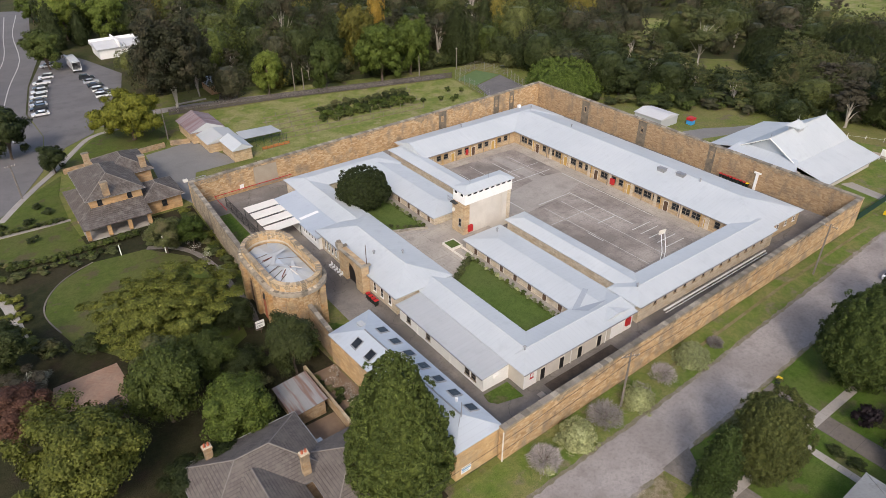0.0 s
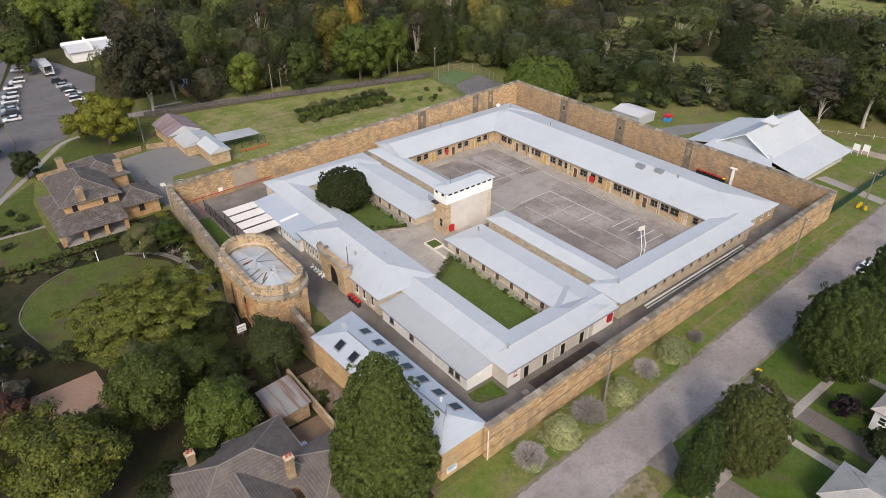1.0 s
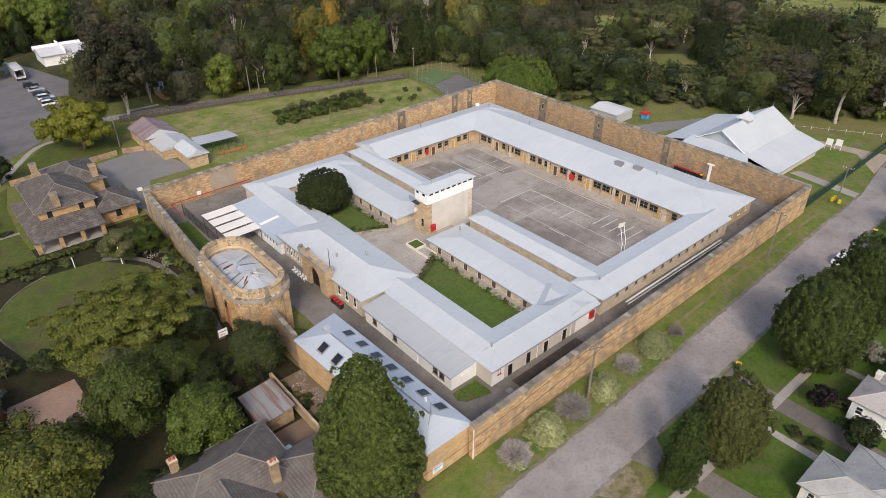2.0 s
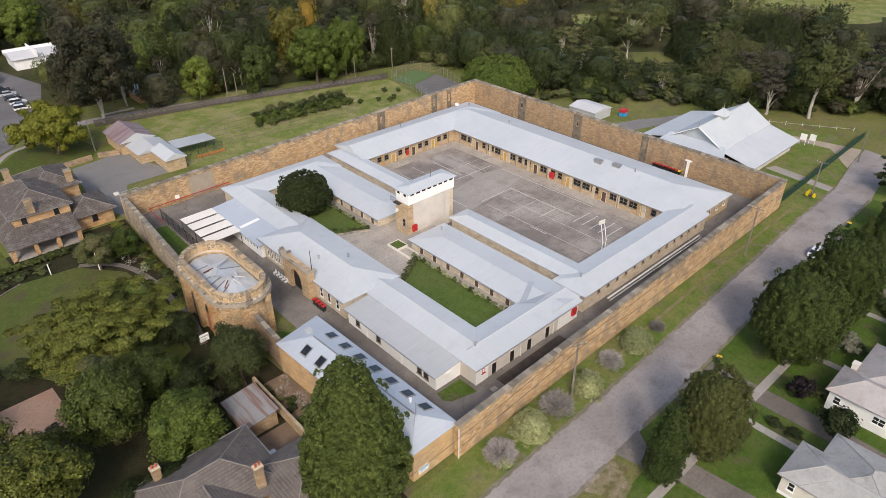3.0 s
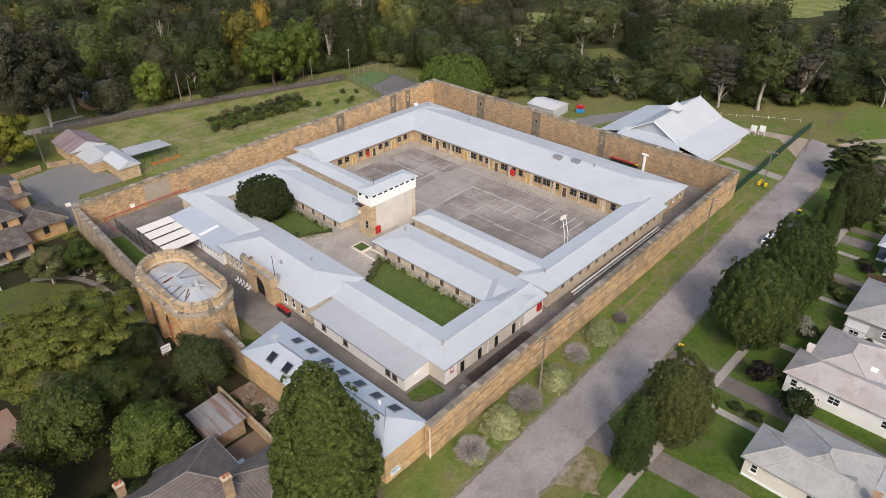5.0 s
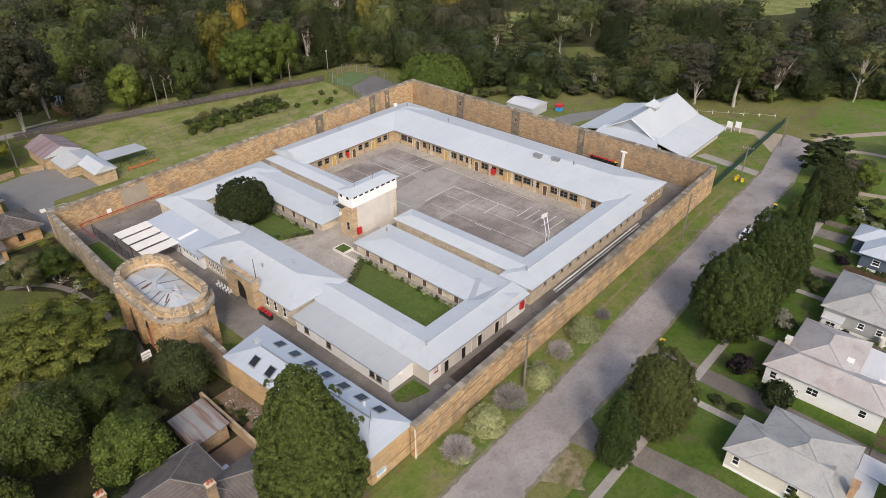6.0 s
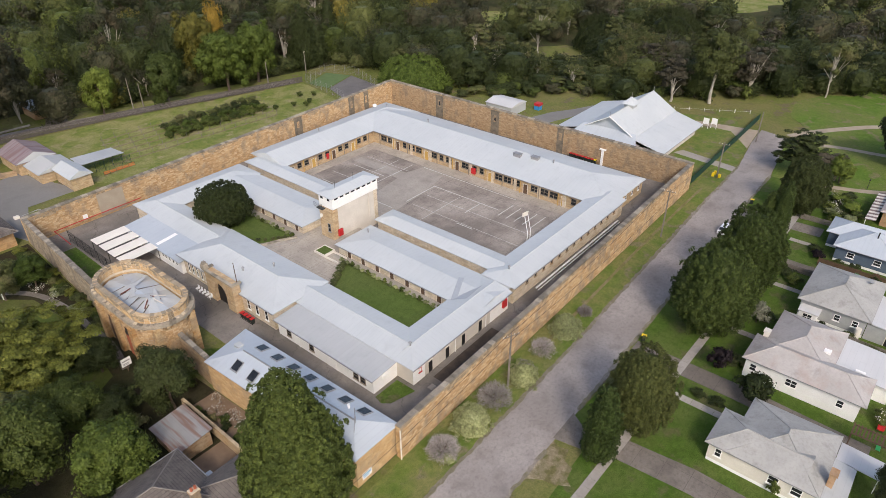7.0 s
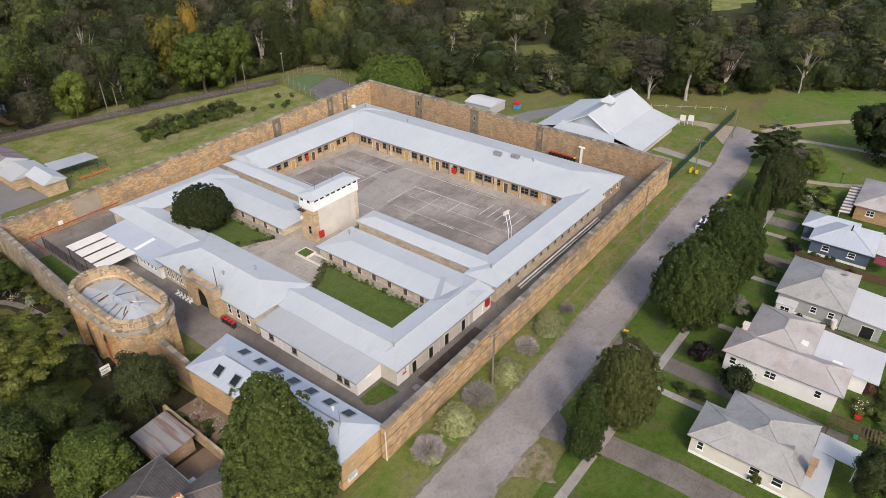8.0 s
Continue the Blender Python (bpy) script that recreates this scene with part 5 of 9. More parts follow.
# ---------------------------------------------------------------- workshop with skylights at the near corner
def workshop():
    S, E, N, W = (30.9, 38.9), (38.2, 38.95), (37.3, 68.4), (29.5, 66.9)
    z, zr = 5.0, 6.35
    t = thing("workshop", (34, 53, 0), "sandstone workshop with pale blue-grey metal roof and skylights", "building")
    bm = bmesh.new()
    for a, b in ((S, E), (E, N), (N, W), (W, S)):
        a, b = Vector((*a, 0)), Vector((*b, 0))
        d = (b - a).normalized()
        n = Vector((-d.y, d.x, 0))
        p = [a + n * 0.25 + d * 0.25, b + n * 0.25 - d * 0.25, b + n * 0.65 - d * 0.65, a + n * 0.65 + d * 0.65]
        prism(bm, [(q.x, q.y) for q in p], -0.4, z - 0.02)
    part("wall", bm, M_STONE_HOUSE, t, "orange sandstone wall")
    facing(t, (31.14, 39.14), (37.96, 39.19), 5.15, 5.15, 0.0, B_HONEY, B_HONEY, lambda q: True, 0.34, 7)
    facing(t, (29.76, 66.7), (31.14, 39.14), 5.15, 5.15, 0.0, B_HONEY, B_LICHEN, None, 0.30, 8)
    r0, r1 = (34.4, 42.6, zr), (33.5, 63.2, zr)
    bm = bmesh.new()
    s3, e3, n3, w3 = (*S, z), (*E, z), (*N, z), (*W, z)
    for f in ((w3, s3, r0, r1), (e3, n3, r1, r0), (s3, e3, r0), (n3, w3, r1)):
        quad(bm, *f)
    low = [(p[0], p[1], z - 0.14) for p in (S, E, N, W)]
    quad(bm, *low[::-1])
    for i, (p, q) in enumerate(((s3, e3), (e3, n3), (n3, w3), (w3, s3))):
        quad(bm, low[i], low[(i + 1) % 4], q, p)
    bmesh.ops.recalc_face_normals(bm, faces=bm.faces[:])
    part("roof", bm, M_ZINC_BLUE, t, "pale blue-grey metal roof")
    part("ridge_cap", tube(bmesh.new(), [r0, r1], 0.11, 5), M_GUTTER, t)

    def skylight(u, v, east):
        """u along the ridge (0..1), v down the slope (0 ridge .. 1 eave)."""
        def at(u, v):
            r = Vector(r0).lerp(Vector(r1), u)
            e = (Vector(e3).lerp(Vector(n3), 0.12 + u * 0.72) if east else Vector(s3).lerp(Vector(w3), 0.12 + u * 0.72))
            return r.lerp(e, v)
        du, dv = 0.028, 0.17
        up = Vector((0, 0, 0.14))
        c = [at(u - du, v - dv), at(u + du, v - dv), at(u + du, v + dv), at(u - du, v + dv)]
        m = sum(c, Vector()) / 4
        o = [m + (p - m) * 1.22 for p in c]
        fr = part("skylight", shed_roof(bmesh.new(), [p + up for p in o], 0.2), M_GUTTER, t, "roof window with dark glass")
        part("pane", shed_roof(bmesh.new(), [p + up * 1.25 for p in c], 0.03), M_GLASS, fr)

    for k in range(7):
        skylight(0.03 + k * 0.153, 0.60, True)
    for u in (0.80, 0.96):
        skylight(u, 0.55, False)
    part("hatch", boxes((33.5, 34.4, 64.4, 65.5, 5.6, 6.15)), M_ZINC_OLD, t, "small grey roof hatch")
    part("mast", tube(bmesh.new(), [(34.3, 42.2, 6.2), (34.3, 42.2, 8.6)], 0.05, 5), M_GUTTER, t)
    part("mast_brace", tube(bmesh.new(), [(34.3, 42.2, 7.6), (33.2, 41.4, 5.8)], 0.04, 4), M_GUTTER, t)
    part("vent_pipe", tube(bmesh.new(), [(35.6, 44.8, 5.8), (35.6, 44.8, 6.5)], [0.12, 0.2], 7), M_WHITE, t)
    part("downpipe", tube(bmesh.new(), [(37.45, 38.05, 0), (37.45, 38.05, 5.0)], 0.1, 6), M_CREAM, t, "cream downpipe")
    part("sign_board", boxes((31.9, 33.4, 39.06, 39.13, 0.7, 1.7)), M_WHITE, t, "small white notice board")
    part("sign_stripe", boxes((32.0, 33.3, 39.04, 39.058, 1.25, 1.45), (32.0, 33.0, 39.04, 39.058, 0.95, 1.05)), M_BLUE, t, "blue bars on notice board")
    return t


workshop()


# ---------------------------------------------------------------- trees and shrubs
def leaf_cloud(c, n, size, rng, fold=0.25, aspect=0.55):
    """Diamond leaves, folded along the rib: centres, normals and half lengths to vertices and faces."""
    k = len(c)
    r = rng.normal(size=(k, 3))
    u = np.cross(n, r)
    u /= np.linalg.norm(u, axis=1)[:, None] + 1e-9
    v = np.cross(n, u)
    a = size[:, None]
    q = np.stack([c - u * a, c + v * a * aspect + n * a * fold, c + u * a, c - v * a * aspect + n * a * fold], 1)
    return q.reshape(-1, 3)


def spike_cloud(c, n, size, rng, aspect=0.6):
    """Three-cornered leaves."""
    k = len(c)
    u = np.cross(n, rng.normal(size=(k, 3)))
    u /= np.linalg.norm(u, axis=1)[:, None] + 1e-9
    v = np.cross(n, u)
    a = size[:, None]
    return np.stack([c + u * a * 1.15, c - u * a * 0.6 + v * a * aspect, c - u * a * 0.6 - v * a * aspect], 1).reshape(-1, 3)


def blob(c, r, rng, squash=0.8, low=False):
    """A low, uneven lump that fills the inside of a clump of leaves."""
    if low:
        p = np.array([(1, 0, 0), (0, 1, 0), (-1, 0, 0), (0, -1, 0), (0, 0, 1), (0, 0, -1)])
        return c + p * r * 1.15 * rng.uniform(0.8, 1.1, (6, 1)) * np.array([1, 1, squash]), [(0, 1, 4), (1, 2, 4), (2, 3, 4), (3, 0, 4), (1, 0, 5), (2, 1, 5), (3, 2, 5), (0, 3, 5)]
    t = (1 + 5 ** 0.5) / 2
    p = np.array([(-1, t, 0), (1, t, 0), (-1, -t, 0), (1, -t, 0), (0, -1, t), (0, 1, t), (0, -1, -t), (0, 1, -t), (t, 0, -1), (t, 0, 1), (-t, 0, -1), (-t, 0, 1)]) / 1.9
    f = [(0, 11, 5), (0, 5, 1), (0, 1, 7), (0, 7, 10), (0, 10, 11), (1, 5, 9), (5, 11, 4), (11, 10, 2), (10, 7, 6), (7, 1, 8), (3, 9, 4), (3, 4, 2), (3, 2, 6), (3, 6, 8), (3, 8, 9), (4, 9, 5), (2, 4, 11), (6, 2, 10), (8, 6, 7), (9, 8, 1)]
    return c + p * r * rng.uniform(0.75, 1.1, (12, 1)) * np.array([1, 1, squash]), f


PROFILES = {
    "cone": lambda h: (1 - np.clip(h, 0, 1) ** 2.0) ** 0.77 * np.minimum(1, 0.74 + 0.26 * h / 0.28),
    "ovoid": lambda h: np.sqrt(np.maximum(0, 1 - ((h - 0.42) / 0.585) ** 2)) ** 0.85 * np.minimum(1, 0.66 + 0.34 * h / 0.28),
    "dome": lambda h: np.sqrt(np.maximum(0, 1 - np.clip(h, 0, 1) ** 2)),
    "round": lambda h: np.sqrt(np.maximum(0, 1 - ((h - 0.52) / 0.52) ** 2)) ** 0.8,
    "column": lambda h: np.minimum(1, h / 0.18 + 0.35) ** 0.6 * (1 - h ** 2.6) ** 0.6,
}


def crown_dense(kind, R, z0, H, leaves, leaf, rng, lump=0.16, tufts=900):
    """A closed crown: many small tufts of leaves set evenly over a lumpy body, with dark gaps between them."""
    prof = PROFILES[kind]
    hs = np.sin(np.linspace(0, math.pi / 2, 300)) * 0.9995
    ps = prof(hs)
    skin = (ps[1:] + ps[:-1]) / 2 * np.hypot(np.diff(hs) * H, np.diff(ps) * R)
    cdf = np.concatenate([[0], np.cumsum(skin)])
    area = 2 * math.pi * R * cdf[-1]
    i = np.arange(tufts)
    h = np.interp((i + rng.uniform(0.1, 0.9, tufts)) / tufts * cdf[-1], cdf, hs)
    th = i * 2.399963 + rng.normal(0, 0.05, tufts)
    pr = prof(h)
    slope = np.interp(h, (hs[1:] + hs[:-1]) / 2, -np.diff(ps) * R / (np.diff(hs) * H + 1e-6))
    off = rng.uniform(0, 100)

    def swell(a, b, q):
        p = Vector((math.cos(a) * 2.0 * q + off, math.sin(a) * 2.0 * q, b * H / R * 1.8))
        return noise.noise(p) + 0.7 * noise.noise(p * 2.6) + 0.45 * noise.noise(p * 6.0)

    sw = np.array([swell(a, b, q) for a, b, q in zip(th, h, pr)])
    out = np.stack([np.cos(th), np.sin(th), np.clip(slope, -0.7, 4.0)], 1)
    out /= np.linalg.norm(out, axis=1)[:, None]
    rad = math.sqrt(area / tufts / math.pi) * rng.uniform(0.7, 1.3, tufts)
    base = np.stack([R * pr * np.cos(th), R * pr * np.sin(th), z0 + h * H], 1)
    c = base + out * (lump * R * 0.5 * sw - 0.75 * rad + rng.normal(0, 0.6, tufts) * rad)[:, None]
    per = leaves // tufts
    k = per * tufts
    o = rng.normal(size=(tufts, per, 3))
    o /= np.linalg.norm(o, axis=2)[:, :, None]
    o = o + out[:, None, :] * 0.75 + np.array([0, 0, 0.25])
    o /= np.linalg.norm(o, axis=2)[:, :, None]
    p = (c[:, None, :] + o * (rad[:, None] * rng.uniform(0.55, 1.12, (tufts, per)))[:, :, None] * np.array([1, 1, 1.2])).reshape(-1, 3)
    n = (o + rng.normal(0, 0.38, (tufts, per, 3))).reshape(-1, 3)
    n /= np.linalg.norm(n, axis=1)[:, None]
    far = kind == "round"
    size = leaf * rng.uniform(0.6, 1.3, k)
    m = 3 if far else 4
    verts = [spike_cloud(p, n, size, rng, 0.75) if far else leaf_cloud(p, n, size, rng)]
    faces = [tuple(range(m * j, m * j + m)) for j in range(k)]
    # body
    first = m * k
    rows, cols = (7, 9) if far else (16, 20)
    body = []
    for i in range(rows):
        hh = math.sin(i / (rows - 1) * math.pi / 2) * 0.999
        q = float(prof(np.array([hh]))[0])
        for j in range(cols):
            a = 2 * math.pi * j / cols
            rr = max(0.0, R * q * (0.7 if far else 1.0) - (0.0 if far else 0.15 * R) + lump * R * 0.4 * swell(a, hh, q) * q)
            body.append((rr * math.cos(a), rr * math.sin(a), z0 + hh * (H - (0.26 if far else 0.13) * R)))
    verts.append(np.array(body))
    for i in range(rows - 1):
        for j in range(cols):
            faces.append((first + i * cols + j, first + i * cols + (j + 1) % cols, first + (i + 1) * cols + (j + 1) % cols, first + (i + 1) * cols + j))
    faces.append(tuple(first + (rows - 1) * cols + j for j in range(cols)))
    return np.concatenate(verts), faces


def crown_twigs(R, z0, H, twigs, leaf, rng):
    """A half ball of fine bare twigs that fork outwards from the foot."""
    d = rng.normal(size=(twigs, 3))
    d[:, 2] = np.abs(d[:, 2]) * 0.9 + 0.02
    d /= np.linalg.norm(d, axis=1)[:, None]
    f = rng.uniform(0.25, 1.0, twigs) ** 0.6
    u = d + rng.normal(0, 0.38, (twigs, 3))
    u /= np.linalg.norm(u, axis=1)[:, None]
    lobes = np.array([0.86 + 0.3 * noise.noise(Vector(v) * 2.2 + Vector((R, 0, 0))) for v in d])
    c = d * (f * lobes)[:, None] * np.array([R, R, H * 0.92]) + np.array([0, 0, z0])
    side = np.cross(u, rng.normal(size=(twigs, 3)))
    side /= np.linalg.norm(side, axis=1)[:, None]
    L = leaf * rng.uniform(0.6, 1.3, (twigs, 1))
    w = 0.02 * rng.uniform(0.6, 1.2, (twigs, 1))
    q = np.stack([c + u * L, c - u * L * 0.7 + side * w, c - u * L * 0.7 - side * w], 1).reshape(-1, 3)
    return q, [(3 * j, 3 * j + 1, 3 * j + 2) for j in range(twigs)]


def crown_clumps(R, z0, H, clumps, leaves, leaf, rng, clump=0.3, flat=0.75, shell=0.55, layered=0.0, core=0.62, aspect=0.75, jit=0.33, up=0.75, skirt=False):
    """An open crown: clumps of leaves with gaps between them. Returns the clumps' centres too, for the limbs."""
    verts, faces, centres = [], [], []
    total = 0
    per = leaves // clumps
    for i in range(clumps):
        d = rng.normal(size=3)
        d /= np.linalg.norm(d)
        d[2] = d[2] * 0.9 + 0.12
        if i < clumps * 0.16:
            d = np.array([rng.uniform(-0.5, 0.5), rng.uniform(-0.5, 0.5), rng.uniform(0.6, 0.95)])
        if skirt and d[2] < 0:
            d[2] = -rng.uniform(0, 1.05)
            w = math.hypot(d[0], d[1]) + 1e-6
            d[:2] *= (1 - 0.25 * d[2] ** 2) / w * (0.55 + 0.45 * w)
        s = rng.uniform(shell, 0.95) * (0.85 + 0.3 * noise.noise(Vector((d[0] * 1.7, d[1] * 1.7, d[2] * 1.7 + R))))
        c = np.array([d[0] * R * s, d[1] * R * s, z0 + H / 2 + d[2] * H / 2 * s])
        if layered:
            c[2] = z0 + round((c[2] - z0) / (H * layered)) * H * layered + rng.normal(0, H * layered * 0.12)
        cr = R * clump * rng.uniform(0.65, 1.25)
        centres.append((c, cr))
        o = rng.normal(size=(per, 3))
        o /= np.linalg.norm(o, axis=1)[:, None]
        o[:, 2] = np.abs(o[:, 2]) * np.where(rng.uniform(size=per) < up, 1, -1)
        p = c + o * cr * rng.uniform(0.6, 1.08, (per, 1)) * np.array([1, 1, flat])
        n = o * 0.8 + np.array([d[0], d[1], d[2] + 0.3]) * 0.5 + rng.normal(0, jit, (per, 3))
        n /= np.linalg.norm(n, axis=1)[:, None]
        q = spike_cloud(p, n, leaf * rng.uniform(0.6, 1.35, per), rng, aspect)
        verts.append(q)
        faces += [(total + 3 * k, total + 3 * k + 1, total + 3 * k + 2) for k in range(per)]
        total += len(q)
        if core:
            b, f = blob(c, cr * core, rng, flat, up > 0.8)
            verts.append(b)
            faces += [tuple(total + x for x in t) for t in f]
            total += len(b)
    return np.concatenate(verts), faces, centres


def mesh_of(name, verts, faces, material):
    me = bpy.data.meshes.new(name)
    me.from_pydata([tuple(v) for v in np.round(verts, 3)], [], faces)
    me.materials.append(material)
    return me


def limbs(H, z0, R, centres, rng, trunk=0.3, count=9, lean=0.0):
    """A tapered trunk with limbs that reach into the clumps."""
    bm = bmesh.new()
    top = z0 + (H - z0) * 0.62
    x = lean * top
    pts = [(0, 0, -0.3), (x * 0.25, 0.03 * R, z0 * 0.5), (x * 0.6, -0.02 * R, z0 + 0.15 * (H - z0)), (x, 0, top)]
    tube(bm, pts, [trunk * 1.25, trunk, trunk * 0.75, trunk * 0.25], 7)
    for c, cr in centres[:count]:
        a = Vector((x * 0.5, 0, z0 * rng.uniform(0.75, 1.0) + rng.uniform(0, 0.3) * (H - z0)))
        b = Vector(c)
        m = a.lerp(b, 0.5) + Vector((rng.normal() * 0.06 * R, rng.normal() * 0.06 * R, 0.08 * R))
        tube(bm, [a, m, b], [trunk * 0.5, trunk * 0.3, trunk * 0.08], 5)
    return bm


# kind: nominal radius, height, clear height and how its crown is made
KINDS = {
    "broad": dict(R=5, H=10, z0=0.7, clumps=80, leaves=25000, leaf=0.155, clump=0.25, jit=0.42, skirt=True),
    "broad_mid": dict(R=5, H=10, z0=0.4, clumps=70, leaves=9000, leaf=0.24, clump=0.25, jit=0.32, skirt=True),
    "maple": dict(R=8, H=13, z0=1.0, clumps=170, leaves=46000, leaf=0.17, clump=0.165, shell=0.4, jit=0.42),
    "big": dict(R=10, H=18, z0=0.5, clumps=150, leaves=18000, leaf=0.32, clump=0.17, shell=0.4, jit=0.34, skirt=True),
    "big_gum": dict(R=10, H=18, z0=0.5, clumps=230, leaves=34000, leaf=0.22, clump=0.13, shell=0.3, jit=0.4, core=0.5, flat=0.9, pale=True, wood=0.026),
    "spread": dict(R=11, H=10, z0=1.4, clumps=420, leaves=64000, leaf=0.15, clump=0.088, flat=0.30, shell=0.15, layered=0.11, core=0.55, jit=0.42),
    "umbrella": dict(R=11, H=10, z0=1.2, clumps=150, leaves=20000, leaf=0.25, clump=0.15, flat=0.6, shell=0.45, core=0.8, jit=0.3, skirt=True),
    "gum": dict(R=6, H=14, z0=3.4, clumps=60, leaves=11000, leaf=0.22, clump=0.22, flat=0.75, shell=0.45, core=0.45, pale=True),
    "bare_gum": dict(R=6, H=14, z0=2.4, clumps=26, leaves=5200, leaf=0.22, clump=0.19, flat=0.7, shell=0.5, core=0.3, pale=True, limbs=15, wood=0.03),
    "gum_far": dict(R=6, H=15, z0=1.0, clumps=46, leaves=2900, leaf=0.22, clump=0.17, flat=0.8, shell=0.35, core=0.7, jit=0.42, up=0.82, pale=True),
    "cedar": dict(R=5, H=10, z0=0.4, clumps=210, leaves=17000, leaf=0.16, clump=0.13, flat=0.28, shell=0.15, layered=0.1, core=0.5, skirt=True),
    "bush": dict(R=1.6, H=2.6, z0=0.0, clumps=26, leaves=1500, leaf=0.135, clump=0.32, core=0.6, skirt=True),
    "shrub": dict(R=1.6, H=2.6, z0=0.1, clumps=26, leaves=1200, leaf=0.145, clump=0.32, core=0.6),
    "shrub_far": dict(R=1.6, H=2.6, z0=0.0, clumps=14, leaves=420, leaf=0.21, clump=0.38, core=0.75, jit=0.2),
    "shrub_small": dict(R=0.6, H=1.0, z0=0.05, clumps=9, leaves=380, leaf=0.085, clump=0.45, core=0.7),
    "blossom": dict(R=0.9, H=1.0, z0=0.2, clumps=9, leaves=64, leaf=0.062, clump=0.40, core=0),
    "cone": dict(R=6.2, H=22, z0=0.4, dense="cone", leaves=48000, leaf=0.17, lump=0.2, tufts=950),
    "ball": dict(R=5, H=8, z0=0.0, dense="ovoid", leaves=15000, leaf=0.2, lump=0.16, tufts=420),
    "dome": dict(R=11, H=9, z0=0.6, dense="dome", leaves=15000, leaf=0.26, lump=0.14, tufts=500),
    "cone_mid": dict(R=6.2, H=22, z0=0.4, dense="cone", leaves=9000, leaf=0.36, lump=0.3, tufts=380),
    "ovoid": dict(R=5, H=13, z0=0.4, dense="ovoid", leaves=28000, leaf=0.155, lump=0.24, tufts=560),
    "column": dict(R=2.1, H=13, z0=0.1, dense="column", leaves=9000, leaf=0.15, lump=0.2, tufts=320),
    "gum_dim": dict(R=6, H=15, z0=1.0, clumps=34, leaves=1200, leaf=0.33, clump=0.18, flat=0.8, shell=0.35, core=0.7, jit=0.42, up=0.82, pale=True),
    "mound": dict(R=1.6, H=2.4, z0=0.0, dense="dome", leaves=3600, leaf=0.1, lump=0.2, tufts=90),
    "twig_ball": dict(R=1.6, H=2.4, z0=0.15, twigs=3400, leaf=0.24),
    "round_far": dict(R=6, H=11, z0=0.2, dense="round", leaves=2300, leaf=0.29, lump=0.42, tufts=80),
    "round_dim": dict(R=6, H=11, z0=0.2, dense="round", leaves=1000, leaf=0.44, lump=0.42, tufts=60),
    "cone_far": dict(R=4.5, H=18, z0=0.4, dense="cone", leaves=2400, leaf=0.36, lump=0.3, tufts=150),
}
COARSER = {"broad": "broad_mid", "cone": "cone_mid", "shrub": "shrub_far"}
TREE_MESHES = {}


def tree_meshes(kind, variant, leaves):
    key = (kind, variant)
    if key not in TREE_MESHES:
        k = KINDS[kind]
        rng = np.random.default_rng(17 + 31 * variant + 7 * len(kind) + ord(kind[0]))
        if "dense" in k:
            v, f = crown_dense(k["dense"], k["R"], k["z0"], k["H"] - k["z0"], k["leaves"], k["leaf"], rng, k["lump"], k["tufts"])
            bm = tube(bmesh.new(), [(0, 0, -0.3), (0, 0, k["z0"] + 1), (0, 0, k["H"] * 0.7)], [k["R"] * 0.08, k["R"] * 0.07, 0.05], 8)
        elif "twigs" in k:
            v, f = crown_twigs(k["R"], k["z0"], k["H"] - k["z0"], k["twigs"], k["leaf"], rng)
            bm = bmesh.new()
            for j in range(16):
                a, e = j * 2.39996, rng.uniform(0.35, 0.85)
                tip = Vector((math.cos(a) * e * k["R"] * 0.75, math.sin(a) * e * k["R"] * 0.75, k["H"] * (1.05 - 0.75 * e)))
                tube(bm, [(0, 0, -0.1), tip * 0.45 + Vector((0, 0, 0.12)), tip], [0.05, 0.03, 0.01], 4)
        else:
            v, f, cs = crown_clumps(k["R"], k["z0"], k["H"] - k["z0"], k["clumps"], k["leaves"], k["leaf"], rng, k["clump"], k.get("flat", 0.8), k.get("shell", 0.55), k.get("layered", 0.0), k.get("core", 0.62), k.get("aspect", 0.75), k.get("jit", 0.33), k.get("up", 0.75), k.get("skirt", False))
            bm = limbs(k["H"], k["z0"], k["R"], cs, rng, k["R"] * k.get("wood", 0.05), k.get("limbs", 12 if k.get("pale") else 8), 0.04)
        wood = bpy.data.meshes.new("trunk_" + kind)
        bm.to_mesh(wood)
        bm.free()
        wood.materials.append(M_BARK_PALE if k.get("pale") else M_BARK)
        TREE_MESHES[key] = (mesh_of("crown_" + kind, v, f, L_GREEN), wood)
    full = (kind, variant, leaves.name)
    if full not in TREE_MESHES:
        me = TREE_MESHES[key][0].copy()
        me.materials.clear()
        me.materials.append(leaves)
        TREE_MESHES[full] = me
    return TREE_MESHES[full], TREE_MESHES[key][1]


PLANTED = [0]


def tree(kind, leaves, x, y, radius, height, label, category="tree", group="", variant=None, name="tree", z=0.0):
    PLANTED[0] += 1
    # leaf detail drops with distance from the camera's spot at the origin
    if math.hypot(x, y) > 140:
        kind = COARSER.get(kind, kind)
    v = PLANTED[0] % 3 if variant is None else variant
    crown, wood = tree_meshes(kind, v, leaves)
    k = KINDS[kind]
    t = thing(name, (x, y, z), label, category, group)
    t.scale = (radius / k["R"], radius / k["R"], height / k["H"])
    t.rotation_euler = (0, 0, (PLANTED[0] * 2.39996) % 6.283)
    for n, me in (("trunk" if category == "tree" else "stem", wood), ("crown" if category == "tree" else "foliage", crown)):
        o = new(n, me)
        o.parent = t
    return t


